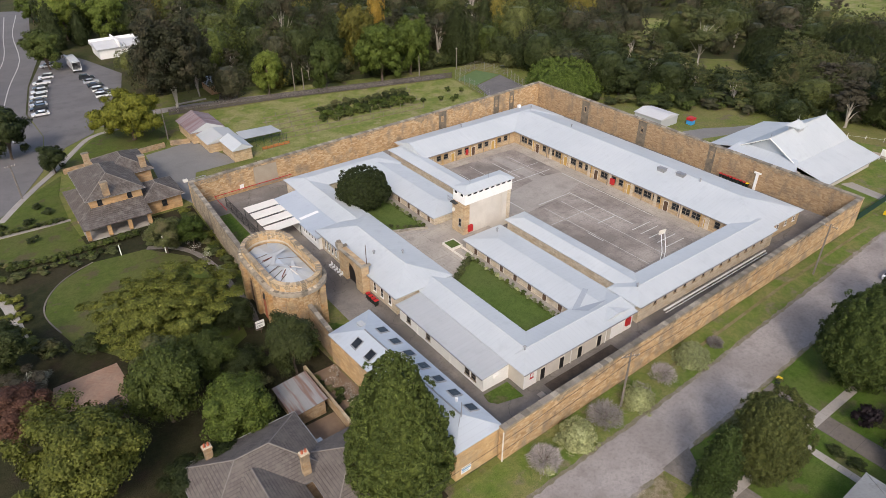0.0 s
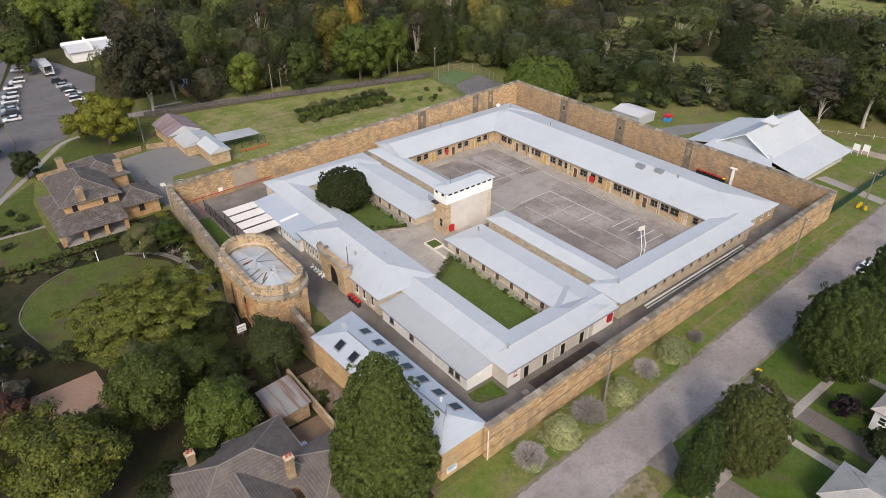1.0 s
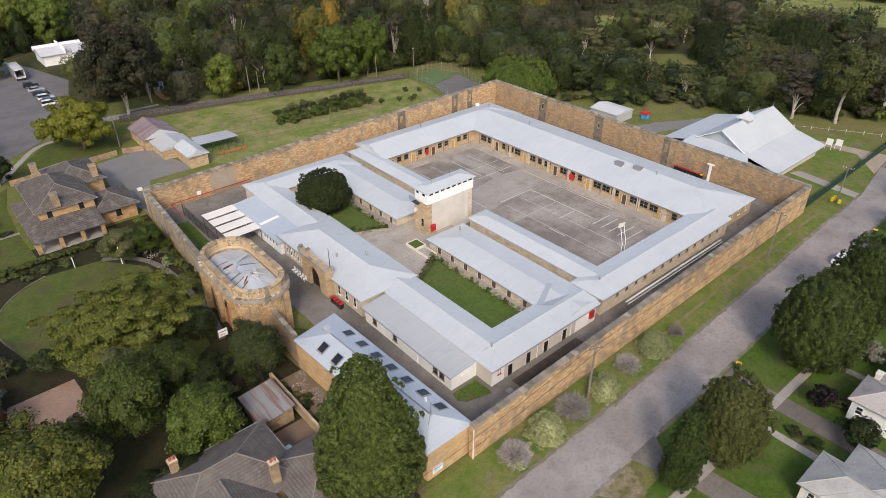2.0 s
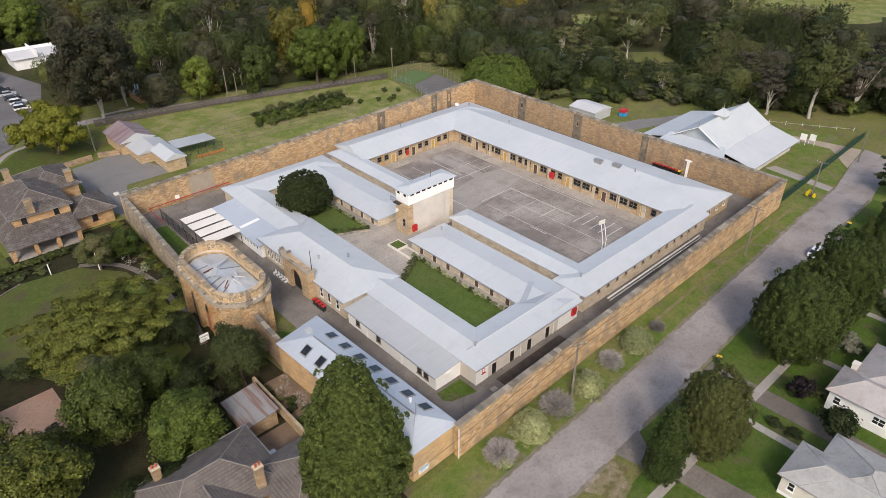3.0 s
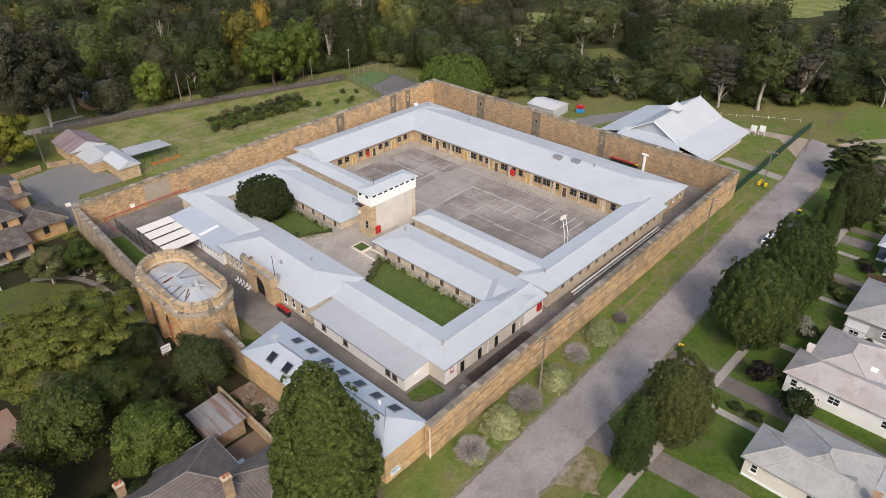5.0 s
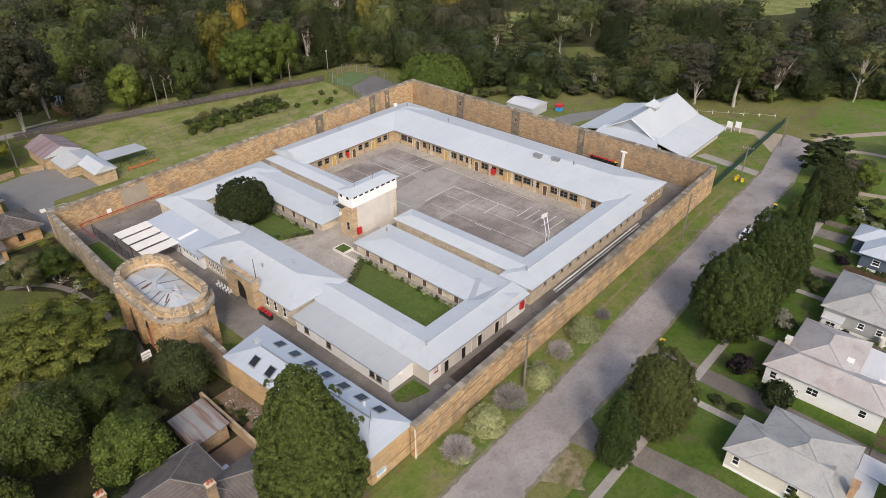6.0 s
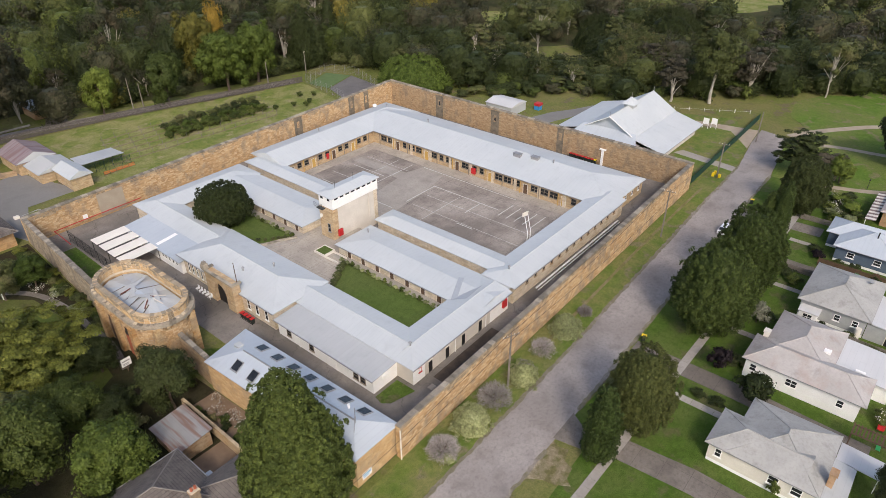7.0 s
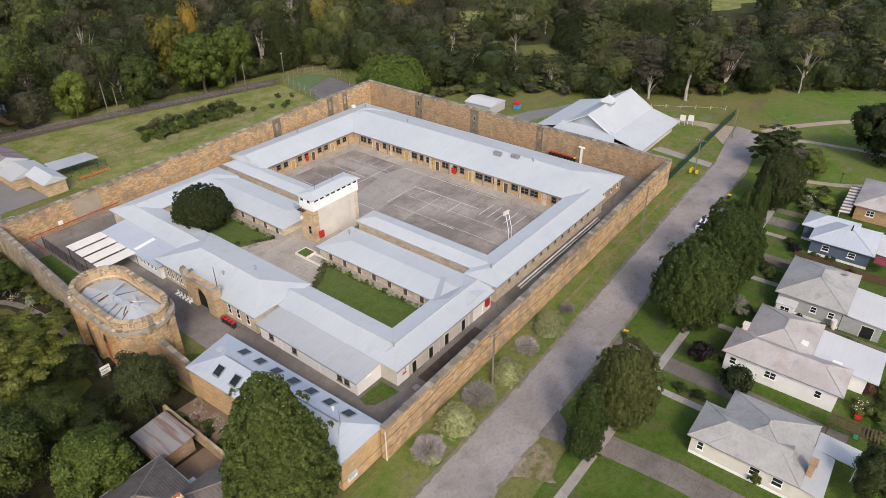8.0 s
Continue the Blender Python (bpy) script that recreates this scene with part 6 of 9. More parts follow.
STREET = "trees along the street"
tree("ovoid", L_STREET, 60.9, 18.3, 4.0, 12.4, "dense rounded evergreen street tree on the lawn", group=STREET)
tree("column", L_CYPRESS, 53.2, 19.7, 2.1, 11.8, "narrow dark green cypress beside a path")
tree("ovoid", L_CONIFER, 86.4, 18.8, 5.7, 14.8, "tall dense rounded evergreen street tree", group=STREET)
tree("ovoid", L_CONIFER, 101.0, 18.2, 5.1, 14.8, "dense rounded evergreen street tree", group=STREET)
tree("column", L_CYPRESS, 122.4, 21.0, 1.6, 9.2, "narrow green cypress by the street")
tree("column", L_CYPRESS, 122.0, 18.6, 1.6, 12.0, "narrow tall green cypress by the street")
tree("ovoid", L_DARK, 135.6, 18.2, 4.3, 11.8, "dark rounded evergreen street tree", group=STREET)
tree("cedar", L_DARK, 155.4, 24.2, 6.6, 11.0, "layered dark conifer at the street end")
tree("broad", L_BRIGHT, 155.9, 14.8, 3.2, 6.2, "clipped bright green round tree on grass")
tree("broad", L_DARK, 173.5, 7.0, 6.5, 15.5, "large dark evergreen tree on grass")
tree("broad", L_DARK, 180.0, 2.5, 6.0, 13.0, "large dark evergreen tree on grass")
tree("broad", L_DARK, 171.0, 0.5, 5.0, 10.0, "dark evergreen tree on grass")
tree("shrub", L_PURPLE, 78.6, 14.2, 1.9, 3.6, "dark purple-leaved garden shrub", "shrub", name="shrub")
tree("shrub", L_GREY, 92.9, 13.1, 2.0, 4.0, "silvery grey-leaved garden shrub", "shrub", name="shrub")
tree("shrub", L_BRIGHT, 142.3, 9.8, 2.5, 2.8, "clipped round green hedge bush", "shrub", name="shrub")
tree("shrub", L_DARK, 75.0, 8.4, 2.6, 4.2, "dark loose shrub beside a driveway", "shrub", name="shrub")
tree("broad", L_DARK, 66.0, -9.4, 3.2, 8.5, "dark garden tree behind a house")
# the old garden below the bastion
tree("cone", L_CONIFER, 25.1, 42.0, 6.3, 21.2, "very large dense cone-shaped conifer beside workshop", variant=1)
tree("ball", L_DARK, 57.3, 103.6, 5.2, 8.0, "dense round dark evergreen on the court lawn", variant=1, z=1.3)
tree("broad", L_DARK, 24.2, 67.4, 4.3, 10.6, "dark rounded evergreen below the bastion", variant=2)
tree("spread", L_MAPLE, 12.4, 86.0, 13.2, 10.8, "broad feathery tree with layered green foliage", variant=1)
tree("broad", L_GREEN, 7.4, 69.0, 5.2, 12.6, "sparse olive garden tree with bare twigs")
tree("broad", L_GREEN, 14.5, 73.0, 4.0, 9.0, "thin olive garden tree beside lawn")
tree("bare_gum", L_OLIVE, 8.6, 73.0, 5.0, 12.0, "half-bare garden tree with pale grey limbs", variant=2)
tree("bare_gum", L_BROWN, -7.5, 83.5, 4.6, 5.4, "bare grey spreading shrub tree", variant=1)
tree("broad", L_VIVID, 13.2, 61.2, 5.4, 9.8, "full green garden tree beside cottage", variant=0)
tree("maple", L_MAPLE, -3.4, 61.8, 8.6, 13.0, "large yellow-green garden tree", variant=2)
# two low trees added to darken garden ground that lies in deep shade
tree("broad", L_DARK, 9.6, 55.5, 3.6, 5.6, "low dark shrub tree beside the cottage")
tree("broad", L_DARK, 5.4, 56.5, 3.4, 5.0, "low dark shrub tree beside the cottage")
tree("broad", L_DARK, 18.2, 70.5, 3.2, 5.4, "dark shrub tree at the garden lawn")
tree("broad", L_REDBROWN, -8.6, 78.0, 4.6, 7.6, "reddish-brown leafed tree losing leaves")
tree("broad", L_DARK, -9.0, 92.0, 5.0, 9.0, "dark green tree in old garden")
tree("broad", L_DARK, 21.5, 82.0, 3.6, 6.6, "dark green garden tree under bastion")
tree("broad", L_VIVID, 24.5, 112.0, 3.4, 6.2, "dense dark palm-like bush by the wall")
tree("broad", L_OLIVE, 19.6, 111.5, 3.6, 7.4, "grey-green weeping tree in the garden")
tree("umbrella", L_ACACIA, 29.6, 173.2, 10.6, 12.4, "wide yellow-leaved tree beside the car park", variant=2)
tree("big_gum", L_GUM_DARK, 45.4, 187.0, 12.8, 29.0, "huge grey-green gum tree with pale limbs", variant=1)
tree("big_gum", L_GUM_DARK, 55.0, 197.0, 8.0, 24.0, "tall grey-green gum tree with pale limbs", variant=2)
tree("broad", L_DARK, 9.4, 163.2, 3.5, 7.2, "small dark street tree on the verge")
tree("broad", L_DARK, 2.6, 178.0, 6.4, 14.0, "dark evergreen beside the highway")
tree("broad", L_GREEN, 23.5, 256.0, 6.8, 14.0, "green tree at the car park's end")
# behind the paddock
tree("broad", L_BRIGHT, 72.8, 186.0, 5.6, 14.0, "bright green tree beyond the lane")
tree("broad", L_GREEN, 89.0, 179.0, 6.6, 17.0, "green tree beyond the lane")
tree("big", L_BRIGHT, 107.5, 176.5, 9.0, 20.0, "large bright green tree beyond the lane", variant=0)
tree("big", L_BRIGHT, 119.5, 177.0, 8.0, 21.0, "large bright green tree beyond the lane", variant=1)
tree("big", L_YELLOW, 110.0, 195.0, 8.0, 23.0, "tree turning autumn yellow among woods")
tree("round_far", L_GOLD, 128.0, 212.0, 3.2, 20.0, "golden autumn tree among woods")
tree("cone", L_DARK, 139.5, 178.0, 5.2, 20.0, "dark green conifer beyond the tennis court")
tree("gum_far", L_BROWN, 105.0, 219.0, 5.0, 14.0, "brownish bare tree among woods")
tree("dome", L_DOME, 147.5, 133.8, 12.0, 9.4, "flat-topped bright green tree behind gaol wall", variant=0)
tree("bare_gum", L_OLIVE, 217.0, 31.5, 7.0, 19.0, "half-bare white-limbed gum tree at the field edge", variant=1)
tree("bare_gum", L_OLIVE, 168.0, 205.0, 7.0, 24.0, "half-bare white-limbed gum tree in the woods", variant=0)
tree("bare_gum", L_OLIVE, 203.6, 124.4, 9.0, 20.0, "half-bare white-limbed gum tree in the woods", variant=2)
tree("bare_gum", L_GUM_DARK, 92.0, 214.0, 8.0, 26.0, "half-bare white-limbed gum tree in the woods", variant=1)
tree("big", L_BRIGHT, 36.6, 296.0, 9.3, 20.0, "large bright green tree behind the car park", variant=1)
tree("big", L_BRIGHT, 51.5, 287.0, 10.5, 22.0, "large bright green tree behind the car park", variant=2)
tree("broad", L_BRIGHT, 31.0, 340.0, 6.0, 12.0, "bright green tree beside the highway")
tree("gum", L_STREET, 190.1, 56.5, 8.6, 22.0, "tall pale-trunked gum tree at the field edge", variant=0)
tree("broad", L_OLIVE, 158.0, 146.0, 9.0, 10.0, "broad olive tree behind the tennis court")
tree("broad", L_DARK, 158.0, 121.0, 7.0, 10.0, "dark bushy tree behind gaol wall")
tree("bare_gum", L_OLIVE, 224.0, 146.0, 7.0, 17.0, "half-bare white-limbed gum tree in the woods", variant=1)
tree("bare_gum", L_GUM_DARK, 172.0, 206.0, 6.0, 24.0, "tall white-trunked gum tree in the woods", variant=2)
tree("dome", L_OLIVE, 205.0, 87.0, 13.0, 12.5, "broad olive dome-shaped tree behind hall", variant=1)
tree("dome", L_DARK, 243.0, 92.0, 11.5, 14.0, "large dark dome-shaped tree at the field", variant=2)
tree("dome", L_DARK, 224.0, 110.0, 10.0, 12.0, "large dark dome-shaped tree in the woods", variant=0)

# the woods: the nearer trees one by one
WOODS = [(-30, 205, 62, 330), (62, 190, 150, 340), (128, 176, 210, 330), (152, 112, 260, 250), (176, 62, 300, 180), (196, 44, 330, 110), (232, 10, 330, 60), (208, -10, 270, 60), (300, 10, 420, 160), (240, 180, 330, 300)]
CLEAR = [(207, 117, 17), (192, 108, 9), (316, 84, 14), (236, 172, 18), (300, 112, 14), (330, 100, 24), (355, 88, 28), (183, 197, 9), (190, 92, 10), (300, 70, 14), (62, 203, 9), (45, 262, 22), (20, 300, 16), (22, 340, 20), (8, 250, 16), (345, 140, 30), (230, 120, 9)]
FAR_PLACES = []


def in_view(x, y, margin=3.0):
    a = math.degrees(math.atan2(y, x))
    return 37.9 - 38 - margin < a < 53.2 + 38 + margin


# kinds of trees, by share, on the drier eastern side and on the western side
EAST = ((0.20, "gum_far", L_OLIVE, "olive-grey gum tree in the woods"), (0.44, "round_far", L_DARK, "dark green rounded tree in the woods"), (0.68, "round_far", L_OLIVE, "olive green rounded tree in the woods"), (0.82, "round_far", L_GUM_DARK, "grey-green rounded tree in the woods"),
        (0.92, "round_far", L_STREET, "brown-green tree in the woods"), (1.01, "gum_far", L_BROWN, "brownish thin tree in the woods"))
WEST = ((0.34, "round_far", L_DARK, "dark green rounded tree in the woods"), (0.52, "round_far", L_GUM_DARK, "grey-green rounded tree in the woods"), (0.66, "round_far", L_STREET, "brown-green tree in the woods"), (0.76, "round_far", L_GREEN, "green tree in the woods"),
        (0.86, "cone_far", L_DARK, "dark conifer in the woods"), (0.97, "gum_far", L_GUM_DARK, "grey-brown gum tree in the woods"), (1.01, "round_far", L_YELLOW, "yellowing tree in the woods"))


def plant_woods():
    rnd = random.Random(11)
    spots = []
    tries = 0
    while tries < 20000 and len(spots) < 620:
        tries += 1
        x0, y0, x1, y1 = WOODS[rnd.randrange(len(WOODS))]
        x, y = rnd.uniform(x0, x1), rnd.uniform(y0, y1)
        d = math.hypot(x, y)
        if d > 430 or not in_view(x, y) or any((x - a) ** 2 + (y - b) ** 2 < (r + 2) ** 2 for a, b, r in CLEAR):
            continue
        if (-6 < x < 44 and y < 282) or (2 < x < 38 and y >= 282 and x > (y - 300) * 0.2 + 2 and x < (y - 300) * 0.17 + 30):
            continue
        if x + y < 262 and not (x > 176 and y < 80) and not x < 130:
            continue
        if x > 176 and y < 62 and x + 0.9 * y < 247:
            continue
        gap = (8.6 if x > y + 20 else 7.4) if d < 250 else 9.4 if d < 320 else 14.0
        if any((x - a) ** 2 + (y - b) ** 2 < gap * gap for a, b in spots):
            continue
        spots.append((x, y))
    spots.sort(key=lambda p: math.hypot(*p))
    for i, (x, y) in enumerate(spots):
        n = noise.noise(Vector((x * 0.021, y * 0.021, 3.0)))
        east = x > y + 40
        u = rnd.random()
        table = EAST if east else WEST
        kind, leaf, words = next(row[1:] for row in table if u < row[0])
        far = math.hypot(x, y) > 320
        r = rnd.uniform(3.8, 7.6) * (1.1 if far else 1.0) * (0.62 if kind == "cone_far" else 1.0)
        h = r * rnd.uniform(1.5, 2.05) * (0.95 if east else 1.15) * (1.9 if kind == "cone_far" else 1.2 if kind == "gum_far" else 1.0) + 2.5 * n
        if i < 285:
            tree(kind, leaf, x, y, r, h, words, group="trees of the woods")
        else:
            FAR_PLACES.append((x, y, r, h, {"round_far": "round_dim", "gum_far": "gum_dim"}.get(kind, kind), leaf))


plant_woods()


def undergrowth():
    """Thicket along the edge of the woods and below the nearer trees."""
    rnd = random.Random(23)
    edge = [(58, 199), (76, 192), (96, 184), (120, 176), (136, 178), (152, 166), (164, 150), (172, 130), (180, 112), (190, 98), (200, 84), (210, 72), (224, 60), (240, 50), (262, 42), (290, 34)]
    edge2 = [(203, 58), (213, 44), (223, 32), (235, 18), (246, 4), (252, -8)]
    near = [(159, 113), (168, 106), (178, 98), (188, 88), (197, 78)]
    for (ax, ay), (bx, by) in list(zip(edge, edge[1:])) + list(zip(near, near[1:])) + list(zip(edge2, edge2[1:])):
        for k in range(9):
            f = rnd.random()
            back = rnd.uniform(0, 16) if ax < 150 else rnd.uniform(-4, 18)
            d = Vector((bx - ax, by - ay)).normalized()
            x, y = ax + (bx - ax) * f - d.y * back, ay + (by - ay) * f + d.x * back
            leaf = (L_DARK, L_DARK, L_GREEN, L_OLIVE)[rnd.randrange(4)]
            FAR_PLACES.append((x, y, rnd.uniform(2.6, 4.8), rnd.uniform(2.6, 5.5), "round_dim", leaf))


undergrowth()


def far_woods():
    """All trees too far off to tell apart, in one mesh."""
    mats = []
    vs, fs, ms, base = [], [], [], 0
    for i, (x, y, r, h, kind, leaf) in enumerate(FAR_PLACES):
        if leaf not in mats:
            mats.append(leaf)
        me, _ = tree_meshes(kind, i % 3, leaf)
        k = KINDS[kind]
        co = np.empty(len(me.vertices) * 3)
        me.vertices.foreach_get("co", co)
        co = co.reshape(-1, 3) * (r / k["R"], r / k["R"], h / k["H"])
        a = i * 2.4
        co = co @ np.array([[math.cos(a), math.sin(a), 0], [-math.sin(a), math.cos(a), 0], [0, 0, 1]]) + (x, y, 0)
        vs.append(co)
        for p in me.polygons:
            fs.append(tuple(base + q for q in p.vertices))
        ms += [mats.index(leaf)] * len(me.polygons)
        base += len(co)
    me = bpy.data.meshes.new("far_woods")
    me.from_pydata([tuple(v) for v in np.concatenate(vs)], [], fs)
    for m in mats:
        me.materials.append(m)
    me.polygons.foreach_set("material_index", ms)
    tagged(new("far_woods", me), "distant mixed woodland of dark and olive trees", "woodland", kind="stuff")


far_woods()
# low scrub at the wood's edge and behind the wall
rs = random.Random(5)
for x, y in ((160, 112), (166, 104), (172, 96), (176, 88), (182, 80), (187, 72), (191, 64), (196, 56), (203, 50), (212, 42), (220, 34), (230, 26), (165, 97), (158, 108), (150, 118), (170, 110), (178, 100)):
    for k in range(3):
        tree("shrub", (L_OLIVE, L_DARK, L_GUM_DARK, L_GREEN)[rs.randrange(4)], x + rs.uniform(-4, 4), y + rs.uniform(-4, 4), rs.uniform(1.6, 3.2), rs.uniform(1.8, 4.0), "scrubby bush at the edge of the woods", "shrub", "scrub at the wood's edge", name="shrub")
for k in range(44):
    row, i = k % 4, k // 4
    tree("bush", (L_GREEN, L_OLIVE, L_DARK, L_VIVID)[(k * 7) % 4], 75.5 + i * 2.7 + row * 0.9 + rs.uniform(-0.7, 0.7), 155.2 + row * 2.7 - i * 0.15 + rs.uniform(-0.7, 0.7), rs.uniform(1.2, 2.0), rs.uniform(1.5, 2.6), "loose green fruit bush in the paddock", "shrub", "fruit bushes of the paddock", name="fruit_bush")
stakes = thing("orchard_stakes", (70, 160, 0), "rows of thin grey stakes in the paddock", "stakes")
for row in range(6):
    for i in range(15):
        piece("stake", shared("orchard_stake", lambda: boxes((-0.04, 0.04, -0.04, 0.04, -0.1, 1.3)), M_WOOD_GREY), stakes, pose(57.5 + i * 3.3 + row * 1.1, 150.5 + row * 3.4 - i * 0.2, 0))
for x, y in ((111, 149), (113.5, 146.5), (116, 148), (106, 151), (121, 152), (118, 155)):
    tree("shrub", L_GREEN, x, y, 1.0, 1.7, "small green bush in the paddock", "shrub", name="shrub")
# shrubs on the verge below the wall: leafy ones and bare twiggy ones
VERGE = "shrubs along the wall"
for x, y, r, h in ((41.5, 34.8, 2.55, 2.8), (52.8, 35.1, 2.8, 3.0), (65.6, 35.5, 2.2, 2.4), (77.6, 35.1, 1.5, 1.8)):
    tree("twig_ball", L_TWIG, x, y, r, h, "bare grey twiggy shrub on the grass verge", "shrub", VERGE, name="shrub")
for x, y, r, h in ((47.2, 34.7, 2.45, 2.9), (58.8, 34.4, 2.1, 2.7), (71.6, 35.1, 2.4, 2.9)):
    tree("mound", L_PALE, x, y, r, h, "pale yellow-green shrub on the grass verge", "shrub", VERGE, name="shrub")
tree("twig_ball", L_TWIG, 59.8, 34.9, 1.9, 2.6, "bare grey shrub grown into a green one", "shrub", VERGE, name="shrub")
tree("mound", L_PALE, 73.2, 34.6, 1.5, 1.7, "pale yellow-green shrub on the grass verge", "shrub", VERGE, name="shrub")
for x, y, r in ((41.0, 33.9, 1.2), (53.4, 34.2, 1.2), (45.6, 36.2, 1.1), (64.6, 36.0, 1.2), (66.2, 34.6, 0.9)):
    tree("shrub_small", L_PALE, x, y, r, 0.9, "low green growth under a twiggy shrub", "shrub", VERGE, name="shrub")
# clipped shrubs along the court walks
for k in range(18):
    tree("shrub_small", (L_PALE, L_GREEN)[(k * 5) % 3 == 0], 61.9, 52.6 + k * 1.33, 0.55, 0.85 if k % 3 else 1.15, "small clipped shrub along the walk", "shrub", "shrubs along the court walk", name="shrub", z=1.35)
for k in range(10):
    tree("shrub_small", (L_PALE, L_GREEN)[(k * 5) % 3 == 0], 61.9, 89.0 + k * 1.5, 0.6, 0.85, "small clipped shrub along the walk", "shrub", "shrubs along the court walk", name="shrub", z=1.35)
for k in range(10):
    tree("shrub_small", L_OLIVE, 54.6 + k * 0.78, 70.0 + k * 0.5, 0.8, 0.7, "low brown-green hedge plant", "shrub", "low hedge at the lawn's end", name="shrub", z=1.3)
for k in range(9):
    a = k / 8
    tree("shrub_small", L_OLIVE, 53.6 + a * 8.2, 96.2 - a * 7.2 - 1.0 * math.sin(a * 3.14), 0.6, 0.6, "low hedge plant along a stone kerb", "shrub", "low hedge round the tree lawn", name="shrub", z=1.35)
# rough flowering growth in the old garden
rw = random.Random(8)
for k in range(46):
    a = rw.random()
    x, y = ((-7 + a * 30, 117.8 + rw.uniform(-1.5, 1.5)) if k % 3 == 0 else (-4.4 - rw.uniform(0, 3.5), 97 + a * 17) if k % 3 == 1 else (27.2 - rw.uniform(0, 1.6), 95 + a * 30))
    tree("shrub_far" if k % 2 else "shrub_small", (L_OLIVE, L_MAPLE, L_PALE)[k % 3], x, y, rw.uniform(0.8, 1.4), rw.uniform(0.5, 1.1), "low rough garden growth beside lawn", "shrub", "rough garden growth", name="shrub")
for k in range(16):
    x, y = (26.0 - rw.uniform(0, 3), 96 + rw.random() * 26) if k < 6 else (26.4 + rw.uniform(0, 2.5), 57 + rw.random() * 8) if k < 12 else (18.6 + rw.uniform(-1, 1), 67.5 + rw.uniform(-2, 2))
    tree("blossom", L_PETAL, x, y, rw.uniform(0.8, 1.4), rw.uniform(0.9, 1.4), "white flowering rose bush", "shrub", "white roses", name="rose_bush")


# ---------------------------------------------------------------- grounds outside the gaol
def ribbon(pts, width, z0, z1):
    """A path of even width along a smooth curve through plan points."""
    if len(pts) > 2:
        q = [Vector(p) for p in pts]
        q = [q[0] * 2 - q[1]] + q + [q[-1] * 2 - q[-2]]
        pts = [0.5 * (2 * b + (c - a) * f + (2 * a - 5 * b + 4 * c - d) * f * f + (3 * b - a - 3 * c + d) * f ** 3) for a, b, c, d in zip(q, q[1:], q[2:], q[3:]) for f in (0, 0.25, 0.5, 0.75)] + [q[-2]]
    bm = bmesh.new()
    left, right = [], []
    for i, p in enumerate(pts):
        a, b = Vector(pts[max(i - 1, 0)]), Vector(pts[min(i + 1, len(pts) - 1)])
        d = (b - a).normalized()
        n = Vector((-d.y, d.x)) * width / 2
        left.append(Vector(p) + n)
        right.append(Vector(p) - n)
    rows = [[bm.verts.new((q.x, q.y, z)) for q, z in ((l, z1), (r, z1), (r, z0), (l, z0))] for l, r in zip(left, right)]
    for u, v in zip(rows, rows[1:]):
        for k in range(4):
            bm.faces.new((u[k], u[(k + 1) % 4], v[(k + 1) % 4], v[k]))
    bm.faces.new(rows[0])
    bm.faces.new(rows[-1][::-1])
    bmesh.ops.recalc_face_normals(bm, faces=bm.faces[:])
    return bm


structure("lawn_far_field", slab(ragged([(268, 136), (285, 112), (318, 92), (352, 80), (430, 66), (430, 150), (360, 160), (320, 170)], 9.0, 4.0), -0.4, -0.012), M_GRASS_PADDOCK, "distant pale green field beyond the woods")
structure("lawn_clearing", slab(patch(208, 117, 18, 15, 4), -0.4, -0.012), M_GRASS, "rough grass clearing in the woods")
structure("lawn_clearing_2", slab(patch(237, 172, 18, 16, 5), -0.4, -0.012), M_GRASS_PADDOCK, "pale grass clearing in the woods")
structure("ground_slope_bare", slab(patch(183, 196, 13, 11, 6), -0.4, -0.012), M_DIRT, "bare reddish earth under tall trees")
for row in range(6):
    structure(f"lawn_orchard_row_{row + 1}", ribbon([(57 + row * 1.1, 150.6 + row * 3.4), (80 + row * 1.1, 149.4 + row * 3.4), (104 + row * 1.1, 147.8 + row * 3.4)], 0.9, -0.2, 0.017), M_WORN, "worn straw-coloured strip between fruit rows")
structure("lawn_worn_track", ribbon([(66, 36.0), (82, 36.4), (96, 36.9), (110, 37.2), (124, 37.4), (134, 37.4)], 0.55, -0.2, 0.019), M_WORN, "worn straw-coloured track through the verge")
# house side of the street
structure("lawn_street", slab([(28, 20.5), (52.5, 21.5), (57, 25.2), (62.6, 25.0), (110, 26.8), (150, 27.4), (150, -14), (28, -14)], -0.5, 0.008), M_GRASS_FINE, "green mown front lawns of the street")
structure("lawn_reserve", slab([(150, 27.4), (168, 30), (186, 30), (232, 24), (236, 4), (200, -20), (150, -14)], -0.5, 0.006), M_GRASS_RESERVE, "bright green open grass reserve")
structure("lawn_meadow", slab(patch(204, 24, 22, 14, 9), -0.4, 0.012), M_GRASS_RESERVE, "bright green meadow")
structure("lawn_hall", slab([(133, 40), (168, 38.5), (182, 46), (176, 62), (150, 92), (133, 92)], -0.5, 0.01), M_GRASS_VERGE, "patchy grass round the hall")
structure("pavement_dirt", slab([(44.6, 25.1), (47.4, 25.4), (50.0, 25.2), (52.0, 25.5), (51.4, 24.2), (51.8, 23.0), (50.0, 22.4), (49.6, 21.2), (47.9, 20.9), (47.2, 20.0), (46.2, 21.6), (45.9, 23.2)], -0.4, 0.018), M_STONY, "bare stony patch at the street's edge", "ground")
structure("pavement_drive_near", slab([(52.2, 25.5), (57.6, 25.6), (55.2, 21.6), (56.6, 19.6), (54.4, 19.2), (53.0, 21.6)], -0.4, 0.029), M_DRIVE, "worn concrete driveway crossing", "pavement")
